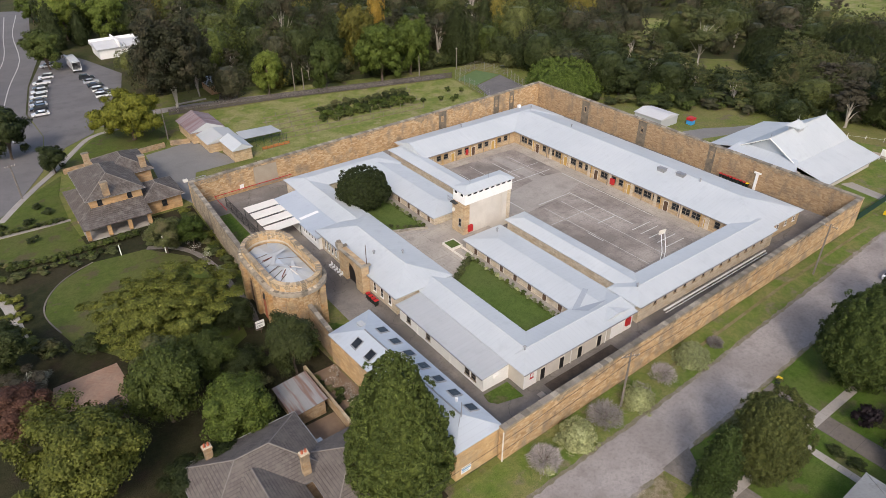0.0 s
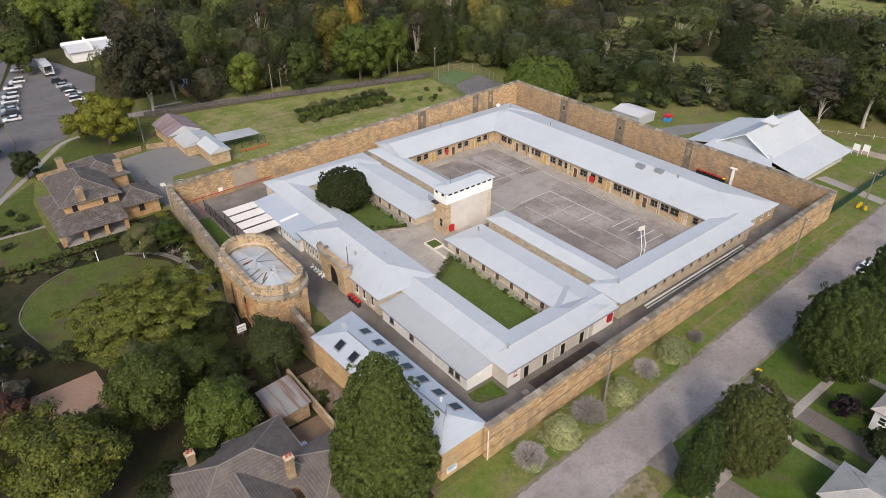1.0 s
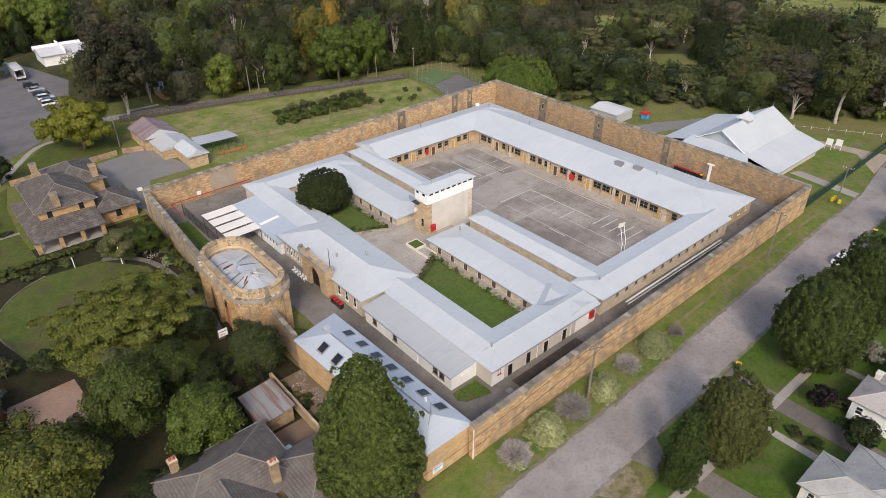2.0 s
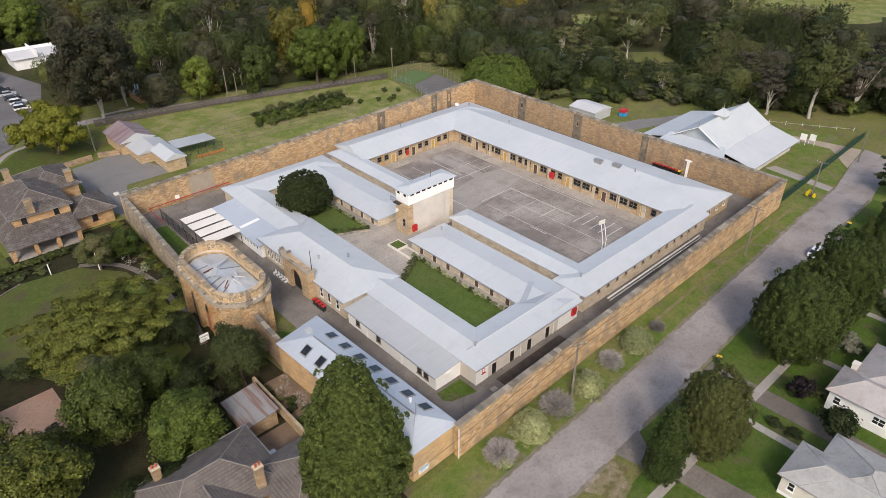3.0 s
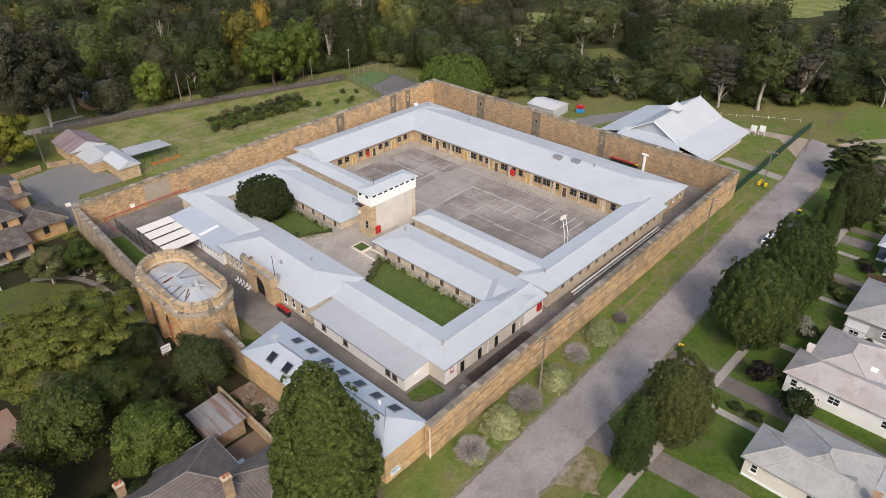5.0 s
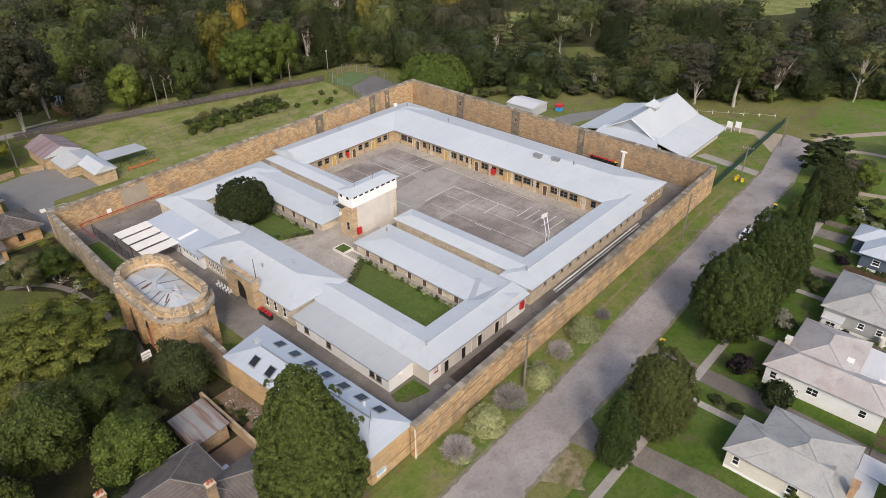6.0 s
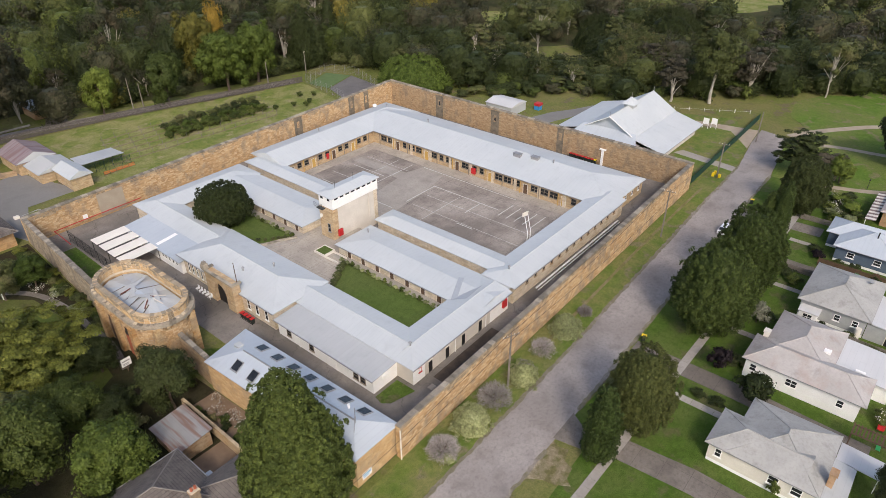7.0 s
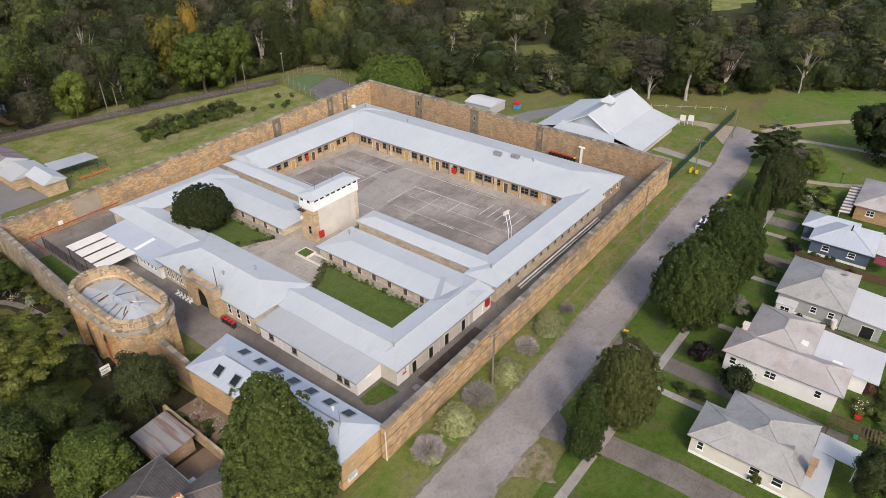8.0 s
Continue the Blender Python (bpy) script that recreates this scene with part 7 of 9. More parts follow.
structure("pavement_drive_1", slab([(54.2, 18.6), (57.8, 18.9), (58.9, 9.5), (58.6, -8), (54.5, -8), (55.0, 9.0)], -0.4, 0.022), M_DRIVE, "stained concrete driveway", "pavement")
structure("pavement_drive_2", slab([(73.6, 25.4), (76.8, 25.5), (77.0, 10.0), (76.2, -6), (73.0, -6), (73.6, 10.0)], -0.4, 0.022), M_DRIVE, "worn concrete driveway", "pavement")
structure("pavement_drive_3", slab([(112.6, 26.8), (115.6, 26.8), (115.4, 2), (112.6, 2)], -0.4, 0.022), M_DRIVE, "worn concrete driveway", "pavement")
structure("pavement_drive_4", slab([(126.8, 27.0), (130.6, 27.0), (131.4, 12.0), (127.6, 12.0)], -0.4, 0.022), M_DRIVE, "worn concrete driveway", "pavement")
structure("pavement_hall_path", slab([(147.0, 34.8), (149.8, 35.0), (152.0, 49.0), (149.0, 50.2)], -0.4, 0.02), M_CONCRETE, "pale concrete path to the hall", "pavement")
structure("pavement_reserve_path", ribbon([(151, 20.5), (154.5, 10), (158, 4)], 1.8, -0.3, 0.016), M_PALE_DIRT, "pale gravel path", "pavement")
structure("pavement_reserve_track", ribbon([(178, 31), (186.1, 26.3), (194, 20), (199.4, 15), (204, 8)], 2.4, -0.3, 0.022), M_PALE_DIRT, "pale gravel track over the grass", "pavement")
structure("pavement_reserve_track_2", ribbon([(170, 28), (176.9, 22.2), (179, 12), (180, 3.4), (181, -6)], 1.8, -0.3, 0.02), M_PALE_DIRT, "pale gravel path over the grass", "pavement")


def footpath():
    """The footpath along the street, slab by slab."""
    base = structure("pavement_footpath", slab([(30, 18.4), (92, 17.3), (150, 17.6), (150, 18.5), (92, 18.2), (30, 19.3)], -0.4, 0.004), M_DIRT, "narrow concrete footpath between front lawns", "pavement")
    me = shared("path_slab", lambda: box(bmesh.new(), -0.735, 0.735, -0.6, 0.6, -0.05, 0.03, bevel=0.012), M_CONCRETE)
    k = 0
    x = 31.0
    while x < 148:
        y = 18.9 - 0.0175 * (x - 31) if x < 92 else 17.8
        piece("slab", me, base, pose(x, y, 0.012, 0, 0, -1.0 if x < 92 else 0))
        x += 1.5
        k += 1
    for cx, y0, y1 in ((69.5, 9.8, 16.8), (88.9, 11.6, 16.8), (105.9, 9.6, 16.8), (123.4, 11.8, 16.8)):
        y = y0 + 0.75
        while y < y1:
            piece("slab", me, base, pose(cx, y, 0.012, 0, 0, 90))
            y += 1.5


footpath()


# ---------------------------------------------------------------- houses of the street
def house_roof(t, rows, mat, cap=None):
    """Hipped roof parts: x0, x1, y0, y1, eave, ridge, axis, hip ends."""
    for r in rows:
        ob = part("roof", hip(bmesh.new(), *r), (mat, mat), t)
        x0, x1, y0, y1, z, zr, ax, h0, h1 = r
        half = (x1 - x0) / 2 if ax == "y" else (y1 - y0) / 2
        if ax == "y":
            c = (x0 + x1) / 2
            ends = [(c, y0 + (half if h0 else 0), zr), (c, y1 - (half if h1 else 0), zr)]
            hips = ([((x0, y0, z), ends[0]), ((x1, y0, z), ends[0])] if h0 else []) + ([((x0, y1, z), ends[1]), ((x1, y1, z), ends[1])] if h1 else [])
        else:
            c = (y0 + y1) / 2
            ends = [(x0 + (half if h0 else 0), c, zr), (x1 - (half if h1 else 0), c, zr)]
            hips = ([((x0, y0, z), ends[0]), ((x0, y1, z), ends[0])] if h0 else []) + ([((x1, y0, z), ends[1]), ((x1, y1, z), ends[1])] if h1 else [])
        for a, b in [tuple(ends)] + hips:
            if (Vector(a) - Vector(b)).length > 0.4:
                part("ridge_cap", tube(bmesh.new(), [a, b], 0.085, 4), cap or mat, ob)
        part("gutter", tube(bmesh.new(), [(x0, y0, z - 0.08), (x1, y0, z - 0.08), (x1, y1, z - 0.08), (x0, y1, z - 0.08), (x0, y0, z - 0.08)], 0.06, 4), M_GUTTER, ob)


def house_walls(t, rows, mat, plinth=None):
    for x0, x1, y0, y1, z1 in rows:
        part("wall", ring_wall(x0, x1, y0, y1, 0.5, z1, 0.25), mat, t)
        part("plinth", ring_wall(x0 + 0.02, x1 - 0.02, y0 + 0.02, y1 - 0.02, -0.3, 0.5, 0.25), plinth or M_WHITE, t)


M_WOOD_LANE = plain("dark_grey_timber", (0.115, 0.10, 0.09), (0.075, 0.066, 0.06), 1.2, 10.0, 0.9, bump=0.3)
M_AWNING = plain("brown_awning", (0.22, 0.16, 0.145), (0.17, 0.125, 0.115), 1.0, 8.0, 0.8)
M_BOARD_BLUE = plain("blue_grey_boards", (0.085, 0.12, 0.17), (0.11, 0.145, 0.19), 1.0, 12.0, 0.7)
M_BOARD_GREY = plain("grey_boards", (0.40, 0.41, 0.40), (0.34, 0.35, 0.34), 1.0, 12.0, 0.75)
M_MAROON = plain("maroon_sheet", (0.25, 0.04, 0.05), (0.20, 0.035, 0.045), 1.0, 12.0, 0.5)
M_WHITE_SHEET = sheet("white_roof_sheet", (0.60, 0.60, 0.595), (0.54, 0.54, 0.535), "y", rough=0.6, metal=0.0)

h1 = thing("house", (66.4, 3, 0), "cream weatherboard house with pale grey painted metal roof", "house", "houses of the street")
house_walls(h1, [(61.3, 71.6, -2.3, 7.0, 3.15), (61.32, 67.3, 6.5, 9.4, 3.15)], M_CREAM)
house_roof(h1, [(60.8, 72.1, -2.8, 7.5, 3.2, 5.35, "x", True, True), (60.82, 67.8, -1.0, 9.87, 3.21, 4.75, "y", False, True)], M_TILE_GREY)
for y in (-0.6, 1.9):
    window(h1, 61.3, y, 1.95, 1.2, 1.3, "-x")
window(h1, 61.3, 8.2, 1.95, 0.8, 1.3, "-x")
window(h1, 64.3, 9.4, 1.95, 1.5, 1.3, "+y")
window(h1, 70, 7.0, 1.95, 1.4, 1.3, "+y")
part("rear_roof", shed_roof(bmesh.new(), [(61.0, -5.2, 2.62), (68.2, -5.2, 2.62), (68.2, -2.6, 3.02), (61.0, -2.6, 3.02)]), M_ZINC_OLD, h1, "low metal roof over the rear")
part("rear_wall", ring_wall(61.4, 68.0, -5.0, -2.3, -0.3, 2.5, 0.2), M_CREAM, h1)
part("carport_roof", shed_roof(bmesh.new(), [(68.4, -7.6, 2.5), (71.6, -7.6, 2.5), (71.6, -2.9, 2.75), (68.4, -2.9, 2.75)]), M_WHITE_SHEET, h1, "white carport roof")
for x in (68.6, 71.4):
    part("post", tube(bmesh.new(), [(x, -7.4, 0), (x, -7.4, 2.4)], 0.06, 6), M_WHITE, h1)
ch = part("chimney", boxes((63.3, 64.4, -3.5, -2.85, 2.5, 4.8), (63.2, 64.5, -3.6, -2.75, 4.8, 4.95)), M_BRICK_ORANGE, h1, "orange brick chimney")

h2 = thing("house", (85, 3, 0), "white weatherboard house with faded pinkish grey metal roof", "house", "houses of the street")
house_walls(h2, [(79.3, 84.6, -3.4, 10.9, 3.35), (84.62, 93.2, 1.5, 9.4, 3.35)], M_WHITE)
house_roof(h2, [(78.8, 85.4, -4.0, 11.4, 3.4, 5.0, "y", True, True), (82.0, 93.75, 1.0, 9.95, 3.41, 5.3, "x", True, True)], M_TILE_PINK)
for y in (-1.2, 4.8, 9.8):
    window(h2, 79.3, y, 2.0, 1.5 if y == 4.8 else 0.9, 1.2, "-x")
window(h2, 89, 9.4, 2.0, 1.6, 1.3, "+y")
window(h2, 82, 10.9, 2.0, 1.4, 1.3, "+y")
part("chimney", boxes((85.3, 86.2, 9.9, 10.6, 0, 4.2), (85.2, 86.3, 9.8, 10.7, 4.2, 4.35)), M_CREAM, h2, "cream rendered chimney")
part("rear_roof", shed_roof(bmesh.new(), [(84.9, -7.3, 2.85), (92.8, -7.3, 2.85), (92.8, 1.0, 3.2), (84.9, 1.0, 3.2)]), M_WHITE_SHEET, h2, "flat white metal roof over the rear")
part("rear_wall", ring_wall(85.5, 92.4, -6.0, 1.3, -0.3, 2.75, 0.2), M_WHITE, h2)
part("roof_window", boxes((86.0, 86.8, 2.0, 2.9, 4.0, 4.35)), M_WHITE, h2)
part("roof_vent", boxes((85.6, 86.1, -2.6, -1.4, 3.05, 3.4)), M_WHITE, h2)

h3 = thing("house", (105, 4, 0), "grey weatherboard house with pale grey painted metal roof", "house", "houses of the street")
house_walls(h3, [(99.0, 111.2, -0.5, 8.75, 3.35)], M_BOARD_GREY)
house_roof(h3, [(98.5, 111.7, -1.0, 9.27, 3.4, 5.45, "x", True, True)], M_TILE_GREY)
part("bay", ring_wall(97.3, 99.0, 5.8, 8.4, -0.3, 2.2, 0.15), M_WHITE, h3, "white glazed bay")
part("bay_roof", shed_roof(bmesh.new(), [(97.1, 5.6, 2.3), (99.0, 5.6, 2.5), (99.0, 8.6, 2.5), (97.1, 8.6, 2.3)]), M_WHITE_SHEET, h3)
window(h3, 97.3, 7.1, 1.35, 1.4, 1.2, "-x")
for y in (0.9, 3.4):
    window(h3, 99.0, y, 2.0, 0.9, 1.1, "-x")
window(h3, 105, 8.75, 2.0, 1.6, 1.2, "+y")
part("rear_roof", shed_roof(bmesh.new(), [(98.8, -6.3, 2.8), (108, -6.3, 2.8), (108, -1.0, 3.15), (98.8, -1.0, 3.15)]), M_WHITE_SHEET, h3, "flat white metal roof over the rear")
part("rear_wall", ring_wall(99.1, 107.7, -6.0, -0.6, -0.3, 2.7, 0.2), M_BOARD_GREY, h3)
# closed leaf painted near-black in place of a shaded interior
door(h3, 99.1, -4.2, 0, 1.6, 2.1, "-x", M_DARK, "dark open shed door")
part("dish", tube(bmesh.new(), [(108.0, 1.2, 4.5), (108.0, 1.1, 4.9)], [0.1, 0.4], 10), M_GUTTER, h3, "small grey roof dish")
part("water_tank", tube(bmesh.new(), [(98.2, 0.2, 0), (98.2, 0.2, 2.0)], 0.45, 12), M_CREAM, h3, "cream water heater")

h4 = thing("house", (125, 4, 0), "blue-grey weatherboard house with pale blue metal roof", "house", "houses of the street")
house_walls(h4, [(120.4, 129.6, -1.2, 8.3, 3.15), (125.1, 131.1, 6.0, 10.5, 3.15)], M_BOARD_BLUE)
house_roof(h4, [(119.8, 130.1, -1.75, 8.8, 3.2, 5.25, "y", True, True), (124.6, 131.6, 2.0, 11.0, 3.21, 4.7, "y", False, True)], M_ZINC_BLUE)
for y in (1.6, 5.8):
    window(h4, 120.4, y, 1.9, 1.2, 1.1, "-x")
part("flue", tube(bmesh.new(), [(124.0, 3.0, 4.8), (124.0, 3.0, 6.0)], 0.12, 7), M_IRON, h4)
part("awning", shed_roof(bmesh.new(), [(118.9, -5.2, 2.5), (121.6, -5.2, 2.5), (121.6, -1.9, 2.7), (118.9, -1.9, 2.7)]), M_MAROON, h4, "maroon awning")
part("rear_roof", shed_roof(bmesh.new(), [(121.8, -5.6, 2.7), (130, -5.6, 2.7), (130, -1.7, 3.0), (121.8, -1.7, 3.0)]), M_WHITE_SHEET, h4, "white metal rear roof")

h5 = thing("house", (147, -1, 0), "orange brick house with faded pinkish grey metal roof", "house", "houses of the street")
house_walls(h5, [(139.9, 154.2, -7.5, 4.2, 3.15)], M_BRICK_ORANGE, M_BRICK_ORANGE)
house_roof(h5, [(139.4, 154.7, -8.0, 4.7, 3.2, 5.5, "x", True, True)], M_TILE_PINK)
window(h5, 139.9, 1.5, 1.9, 1.4, 1.2, "-x")
aw = part("carport_roof", shed_roof(bmesh.new(), [(136.2, 4.75, 2.5), (150.8, 4.75, 2.5), (150.8, 6.6, 2.35), (136.2, 6.6, 2.35)]), M_AWNING, h5, "striped brown carport awning")
for k in range(9):
    x = 136.3 + k * 1.62
    part("stripe", shed_roof(bmesh.new(), [(x, 4.75, 2.52), (x + 0.8, 4.75, 2.52), (x + 0.8, 6.6, 2.37), (x, 6.6, 2.37)], 0.01), M_CREAM, aw, "pale awning stripe")
for x in (136.4, 143.5, 150.6):
    part("post", tube(bmesh.new(), [(x, 6.4, 0), (x, 6.4, 2.3)], 0.05, 6), M_WHITE, h5)


def paling_fence(name, a, b, h, label, mat, gap=0.0, w=0.16):
    """A fence of upright boards between two plan points."""
    f = thing(name, (*a, 0), label, "fence")
    a, b = Vector(a), Vector(b)
    L = (b - a).length
    ang = math.degrees(math.atan2(b.y - a.y, b.x - a.x))
    n = int(L / (w + gap))
    step = L / n
    rnd = random.Random(name + str(L))
    me = [shared(f"paling_{h:.1f}_{w:.2f}_{mat.name}_{k}", lambda: boxes((-w / 2 + 0.008, w / 2 - 0.008, -0.012, 0.012, 0.03, h - 0.05 * k)), mat) for k in range(3)]
    for k in range(min(n, 290)):
        p = a.lerp(b, (k + 0.5) / min(n, 290))
        piece("paling", me[rnd.randrange(3)], f, pose(p.x, p.y, 0, 0, 0, ang))
    bm = bmesh.new()
    for z in (0.35, h - 0.35):
        tube(bm, [(a.x, a.y, z), (b.x, b.y, z)], 0.05, 4)
    part("rail", bm, mat, f)
    return f


paling_fence("timber_fence", (111.9, 16.0), (111.9, 9.4), 1.3, "grey timber fence between front gardens", M_WOOD_GREY)
paling_fence("timber_fence", (133.2, 17.0), (133.4, 10.8), 1.2, "grey timber fence between front gardens", M_WOOD_GREY)
paling_fence("timber_fence", (72.6, 6.0), (72.9, -10.0), 1.5, "grey timber fence between houses", M_WOOD_GREY)
paling_fence("timber_fence", (96.4, 9.0), (96.0, -8.0), 1.5, "grey timber fence between houses", M_WOOD_GREY)
paling_fence("timber_fence", (116.8, 10.0), (116.6, -6.0), 1.6, "dark timber fence between houses", M_WOOD_DARK)
# garden planting round the houses
rg = random.Random(21)
for x, y, r, h, leaf, words in ((94.6, 12.0, 1.4, 1.6, L_DARK, "dark garden shrub"), (95.5, 9.2, 1.5, 1.6, L_GREEN, "green garden shrub"), (108, 11.5, 1.6, 1.5, L_GREEN, "green garden shrub"), (110, 13.5, 1.5, 1.4, L_DARK, "dark garden shrub"),
                                (118.4, 7.0, 1.2, 1.5, L_GREEN, "green garden shrub"), (118.2, 4.2, 1.3, 1.7, L_DARK, "dark garden shrub"), (117.6, 1.0, 1.1, 1.3, L_REDBROWN, "reddish garden shrub"), (119.4, 10.5, 1.4, 1.6, L_PURPLE, "dark purple garden shrub"),
                                (121.6, 11.5, 1.3, 1.3, L_DARK, "dark garden shrub"), (136, 11.5, 1.8, 1.8, L_GREEN, "flowering garden shrub"), (138.5, 12.5, 1.7, 1.6, L_PALE, "flowering garden shrub"), (141, 13.5, 1.6, 1.8, L_GREEN, "green garden shrub"),
                                (145, 12.5, 1.9, 2.0, L_BRIGHT, "bright garden shrub"), (148, 11.0, 1.7, 1.8, L_DARK, "dark garden shrub"), (137.5, 9.2, 1.6, 1.5, L_PALE, "flowering garden shrub"), (140.5, 8.0, 1.5, 1.4, L_GREEN, "green garden shrub"),
                                (84.6, -9.2, 2.2, 1.6, L_GREEN, "flowering garden bed shrub"), (81.6, -8.8, 2.0, 1.5, L_GREEN, "flowering garden bed shrub"), (78.0, -9.5, 1.8, 1.5, L_GREEN, "green garden shrub"), (71.2, 14.0, 1.2, 0.9, L_DARK, "low dark hedge"),
                                (71.2, 11.5, 1.2, 0.9, L_DARK, "low dark hedge"), (97.0, 5.0, 1.3, 1.6, L_DARK, "dark garden shrub"), (97.2, 1.0, 1.2, 1.4, L_OLIVE, "olive garden shrub"), (94.8, -2.5, 1.6, 1.8, L_OLIVE, "olive garden shrub"),
                                (163, 20, 3.0, 3.4, L_BROWN, "bare brownish shrub"), (158.5, 18.5, 2.2, 2.6, L_OLIVE, "olive shrub"), (167, 17, 2.4, 2.6, L_BROWN, "bare brownish shrub"), (61.2, 1.6, 0.8, 2.2, L_GREEN, "slender shrub at a house wall"), (80.2, 13.0, 1.2, 1.2, L_DARK, "dark garden shrub"), (81.5, 11.9, 1.3, 1.3, L_OLIVE, "olive garden shrub")):
    tree("shrub", leaf, x, y, r, h, words + " in a front garden", "shrub", "garden shrubs", name="shrub")

# ---------------------------------------------------------------- the hall behind the gaol
hall = thing("hall", (152, 63.7, 0), "large hall with pale metal gable roof over lower verandah slopes", "building")
HX0, HX1 = 139.3, 164.4
part("wall", ring_wall(140.4, 163.6, 50.6, 76.8, -0.3, 2.9, 0.3), M_RENDER, hall)
part("upper_wall", ring_wall(140.3, 163.8, 57.3, 70.1, 2.9, 4.6, 0.3), M_WOOD_DARK, hall)
for y0, y1, ye in ((57.0, 63.7, 49.2), (70.4, 63.7, 78.2)):
    part("roof", shed_roof(bmesh.new(), [(HX0, y0, 4.95), (HX1, y0, 4.95), (HX1, y1, 8.9), (HX0, y1, 8.9)], 0.16), M_ZINC_X, hall, "steep pale metal roof slope with grey streaks")
    part("skirt_roof", shed_roof(bmesh.new(), [(HX0 + 0.3, ye, 2.8), (HX1 + 0.2, ye, 2.8), (HX1, y0, 4.8), (HX0, y0, 4.8)], 0.12), M_ZINC_X, hall, "lower pale metal roof slope")
    gutter(hall, [(HX0 + 0.3, ye, 2.75), (HX1 + 0.2, ye, 2.75)])
for x in (140.1, 163.7):
    part("gable_wall", prism(bmesh.new(), [(x, 57.2), (x + 0.14, 57.2), (x + 0.14, 63.7), (x, 63.7)], 2.9, [4.7, 4.7, 8.55, 8.55]), M_ZINC_BLUE, hall, "pale blue-grey sheeted gable")
    part("gable_wall", prism(bmesh.new(), [(x, 63.7), (x + 0.14, 63.7), (x + 0.14, 70.2), (x, 70.2)], 2.9, [8.55, 8.55, 4.7, 4.7]), M_ZINC_BLUE, hall, "pale blue-grey sheeted gable")
part("porch_roof", shed_roof(bmesh.new(), [(136.4, 54.8, 3.4), (140.05, 56.8, 5.7), (140.05, 70.6, 5.7), (136.4, 72.8, 3.4)]), M_ZINC_BLUE, hall, "pale blue metal end roof")
part("porch_wall", ring_wall(136.9, 140.3, 55.6, 72.0, -0.3, 3.3, 0.25), M_RENDER, hall)
for y0, y1 in ((56.8, 63.7), (70.6, 63.7)):
    part("barge_board", tube(bmesh.new(), [(HX0 - 0.05, y0, 4.86), (HX0 - 0.05, y1, 8.82)], 0.14, 4), M_WHITE, hall, "white painted barge board")
part("cupola", boxes((149.3, 151.7, 62.5, 64.9, 7.8, 9.3)), M_ZINC_OLD, hall, "small square roof ventilator")
part("cupola_roof", hip(bmesh.new(), 148.8, 152.2, 62.0, 65.4, 9.3, 10.9, "x", True, True), (M_ZINC_X, M_ZINC_Y), hall)
for x, y, z in ((139.4, 63.7, 8.8), (164.3, 63.7, 8.8), (150.5, 63.7, 10.8), (151.9, 64.6, 9.4)):
    part("finial", tube(bmesh.new(), [(x, y, z), (x, y, z + 1.3)], [0.09, 0.03], 5), M_GUTTER, hall)
part("ridge_cap", tube(bmesh.new(), [(HX0, 63.7, 8.93), (HX1, 63.7, 8.93)], 0.12, 5), M_ZINC_OLD, hall)

shed = thing("shed", (148, 99.8, 0), "small white metal shed with low roof", "shed")
part("wall", ring_wall(144.4, 151.8, 95.5, 104.2, -0.2, 2.4, 0.15), M_ZINC_OLD, shed)
part("roof", hip(bmesh.new(), 144.2, 152.0, 95.3, 104.4, 2.45, 3.2, "y", False, False), (M_WHITE_SHEET, M_WHITE_SHEET), shed, "white metal roof")
tank = thing("play_box", (154.2, 92.8, 0), "blue and red plastic box on grass", "box")
part("body", boxes((153.3, 155.0, 92.0, 93.6, 0, 1.2)), M_BLUE, tank)
part("lid", boxes((153.2, 155.1, 91.9, 93.7, 1.2, 1.9)), M_RED, tank, "red upper half")
signs = thing("notice_boards", (170.3, 49.2, 0), "pair of white notice boards on posts", "sign")
for x, y in ((169.8, 50.2), (171.0, 48.4)):
    part("board", boxes((x - 0.06, x + 0.06, y - 0.75, y + 0.75, 1.2, 2.8)), M_WHITE, signs)
    for s in (-0.7, 0.7):
        part("post", boxes((x - 0.04, x + 0.04, y + s - 0.05, y + s + 0.05, 0, 2.8)), M_WHITE, signs)


def mesh_fence(name, a, b, h, label, mat, post_gap=3.0, wires=8):
    """Posts and rails with fine wires between."""
    f = thing(name, (*a, 0), label, "fence")
    a, b = Vector(a), Vector(b)
    L = (b - a).length
    n = max(2, int(L / post_gap))
    for k in range(n + 1):
        p = a.lerp(b, k / n)
        piece("post", shared(f"mpost_{h:.1f}_{mat.name}", lambda: tube(bmesh.new(), [(0, 0, -0.2), (0, 0, h)], 0.05, 5), mat), f, pose(p.x, p.y, 0))
    for k in range(wires):
        z = h * (k + 0.5) / wires
        part("wire", tube(bmesh.new(), [(a.x, a.y, z), (b.x, b.y, z)], 0.018, 3), mat, f)
    return f


M_FENCE_GREEN = plain("dark_green_mesh", (0.015, 0.05, 0.035), (0.02, 0.06, 0.04), 1.0, 8.0, 0.7)
gf = thing("screen_fence", (160, 40.5, 0), "dark green mesh screen fence at the street", "fence")
for k in range(17):
    x0 = 134.6 + k * 3.0
    part("screen", boxes((x0 + 0.03, x0 + 2.97, 40.1 + 0.0175 * (x0 - 134.6), 40.14 + 0.0175 * (x0 - 134.6), 0.05, 1.75)), M_FENCE_GREEN, gf)
    part("post", tube(bmesh.new(), [(x0, 40.12 + 0.0175 * (x0 - 134.6), 0), (x0, 40.12 + 0.0175 * (x0 - 134.6), 1.9)], 0.05, 5), M_FENCE_GREEN, gf)
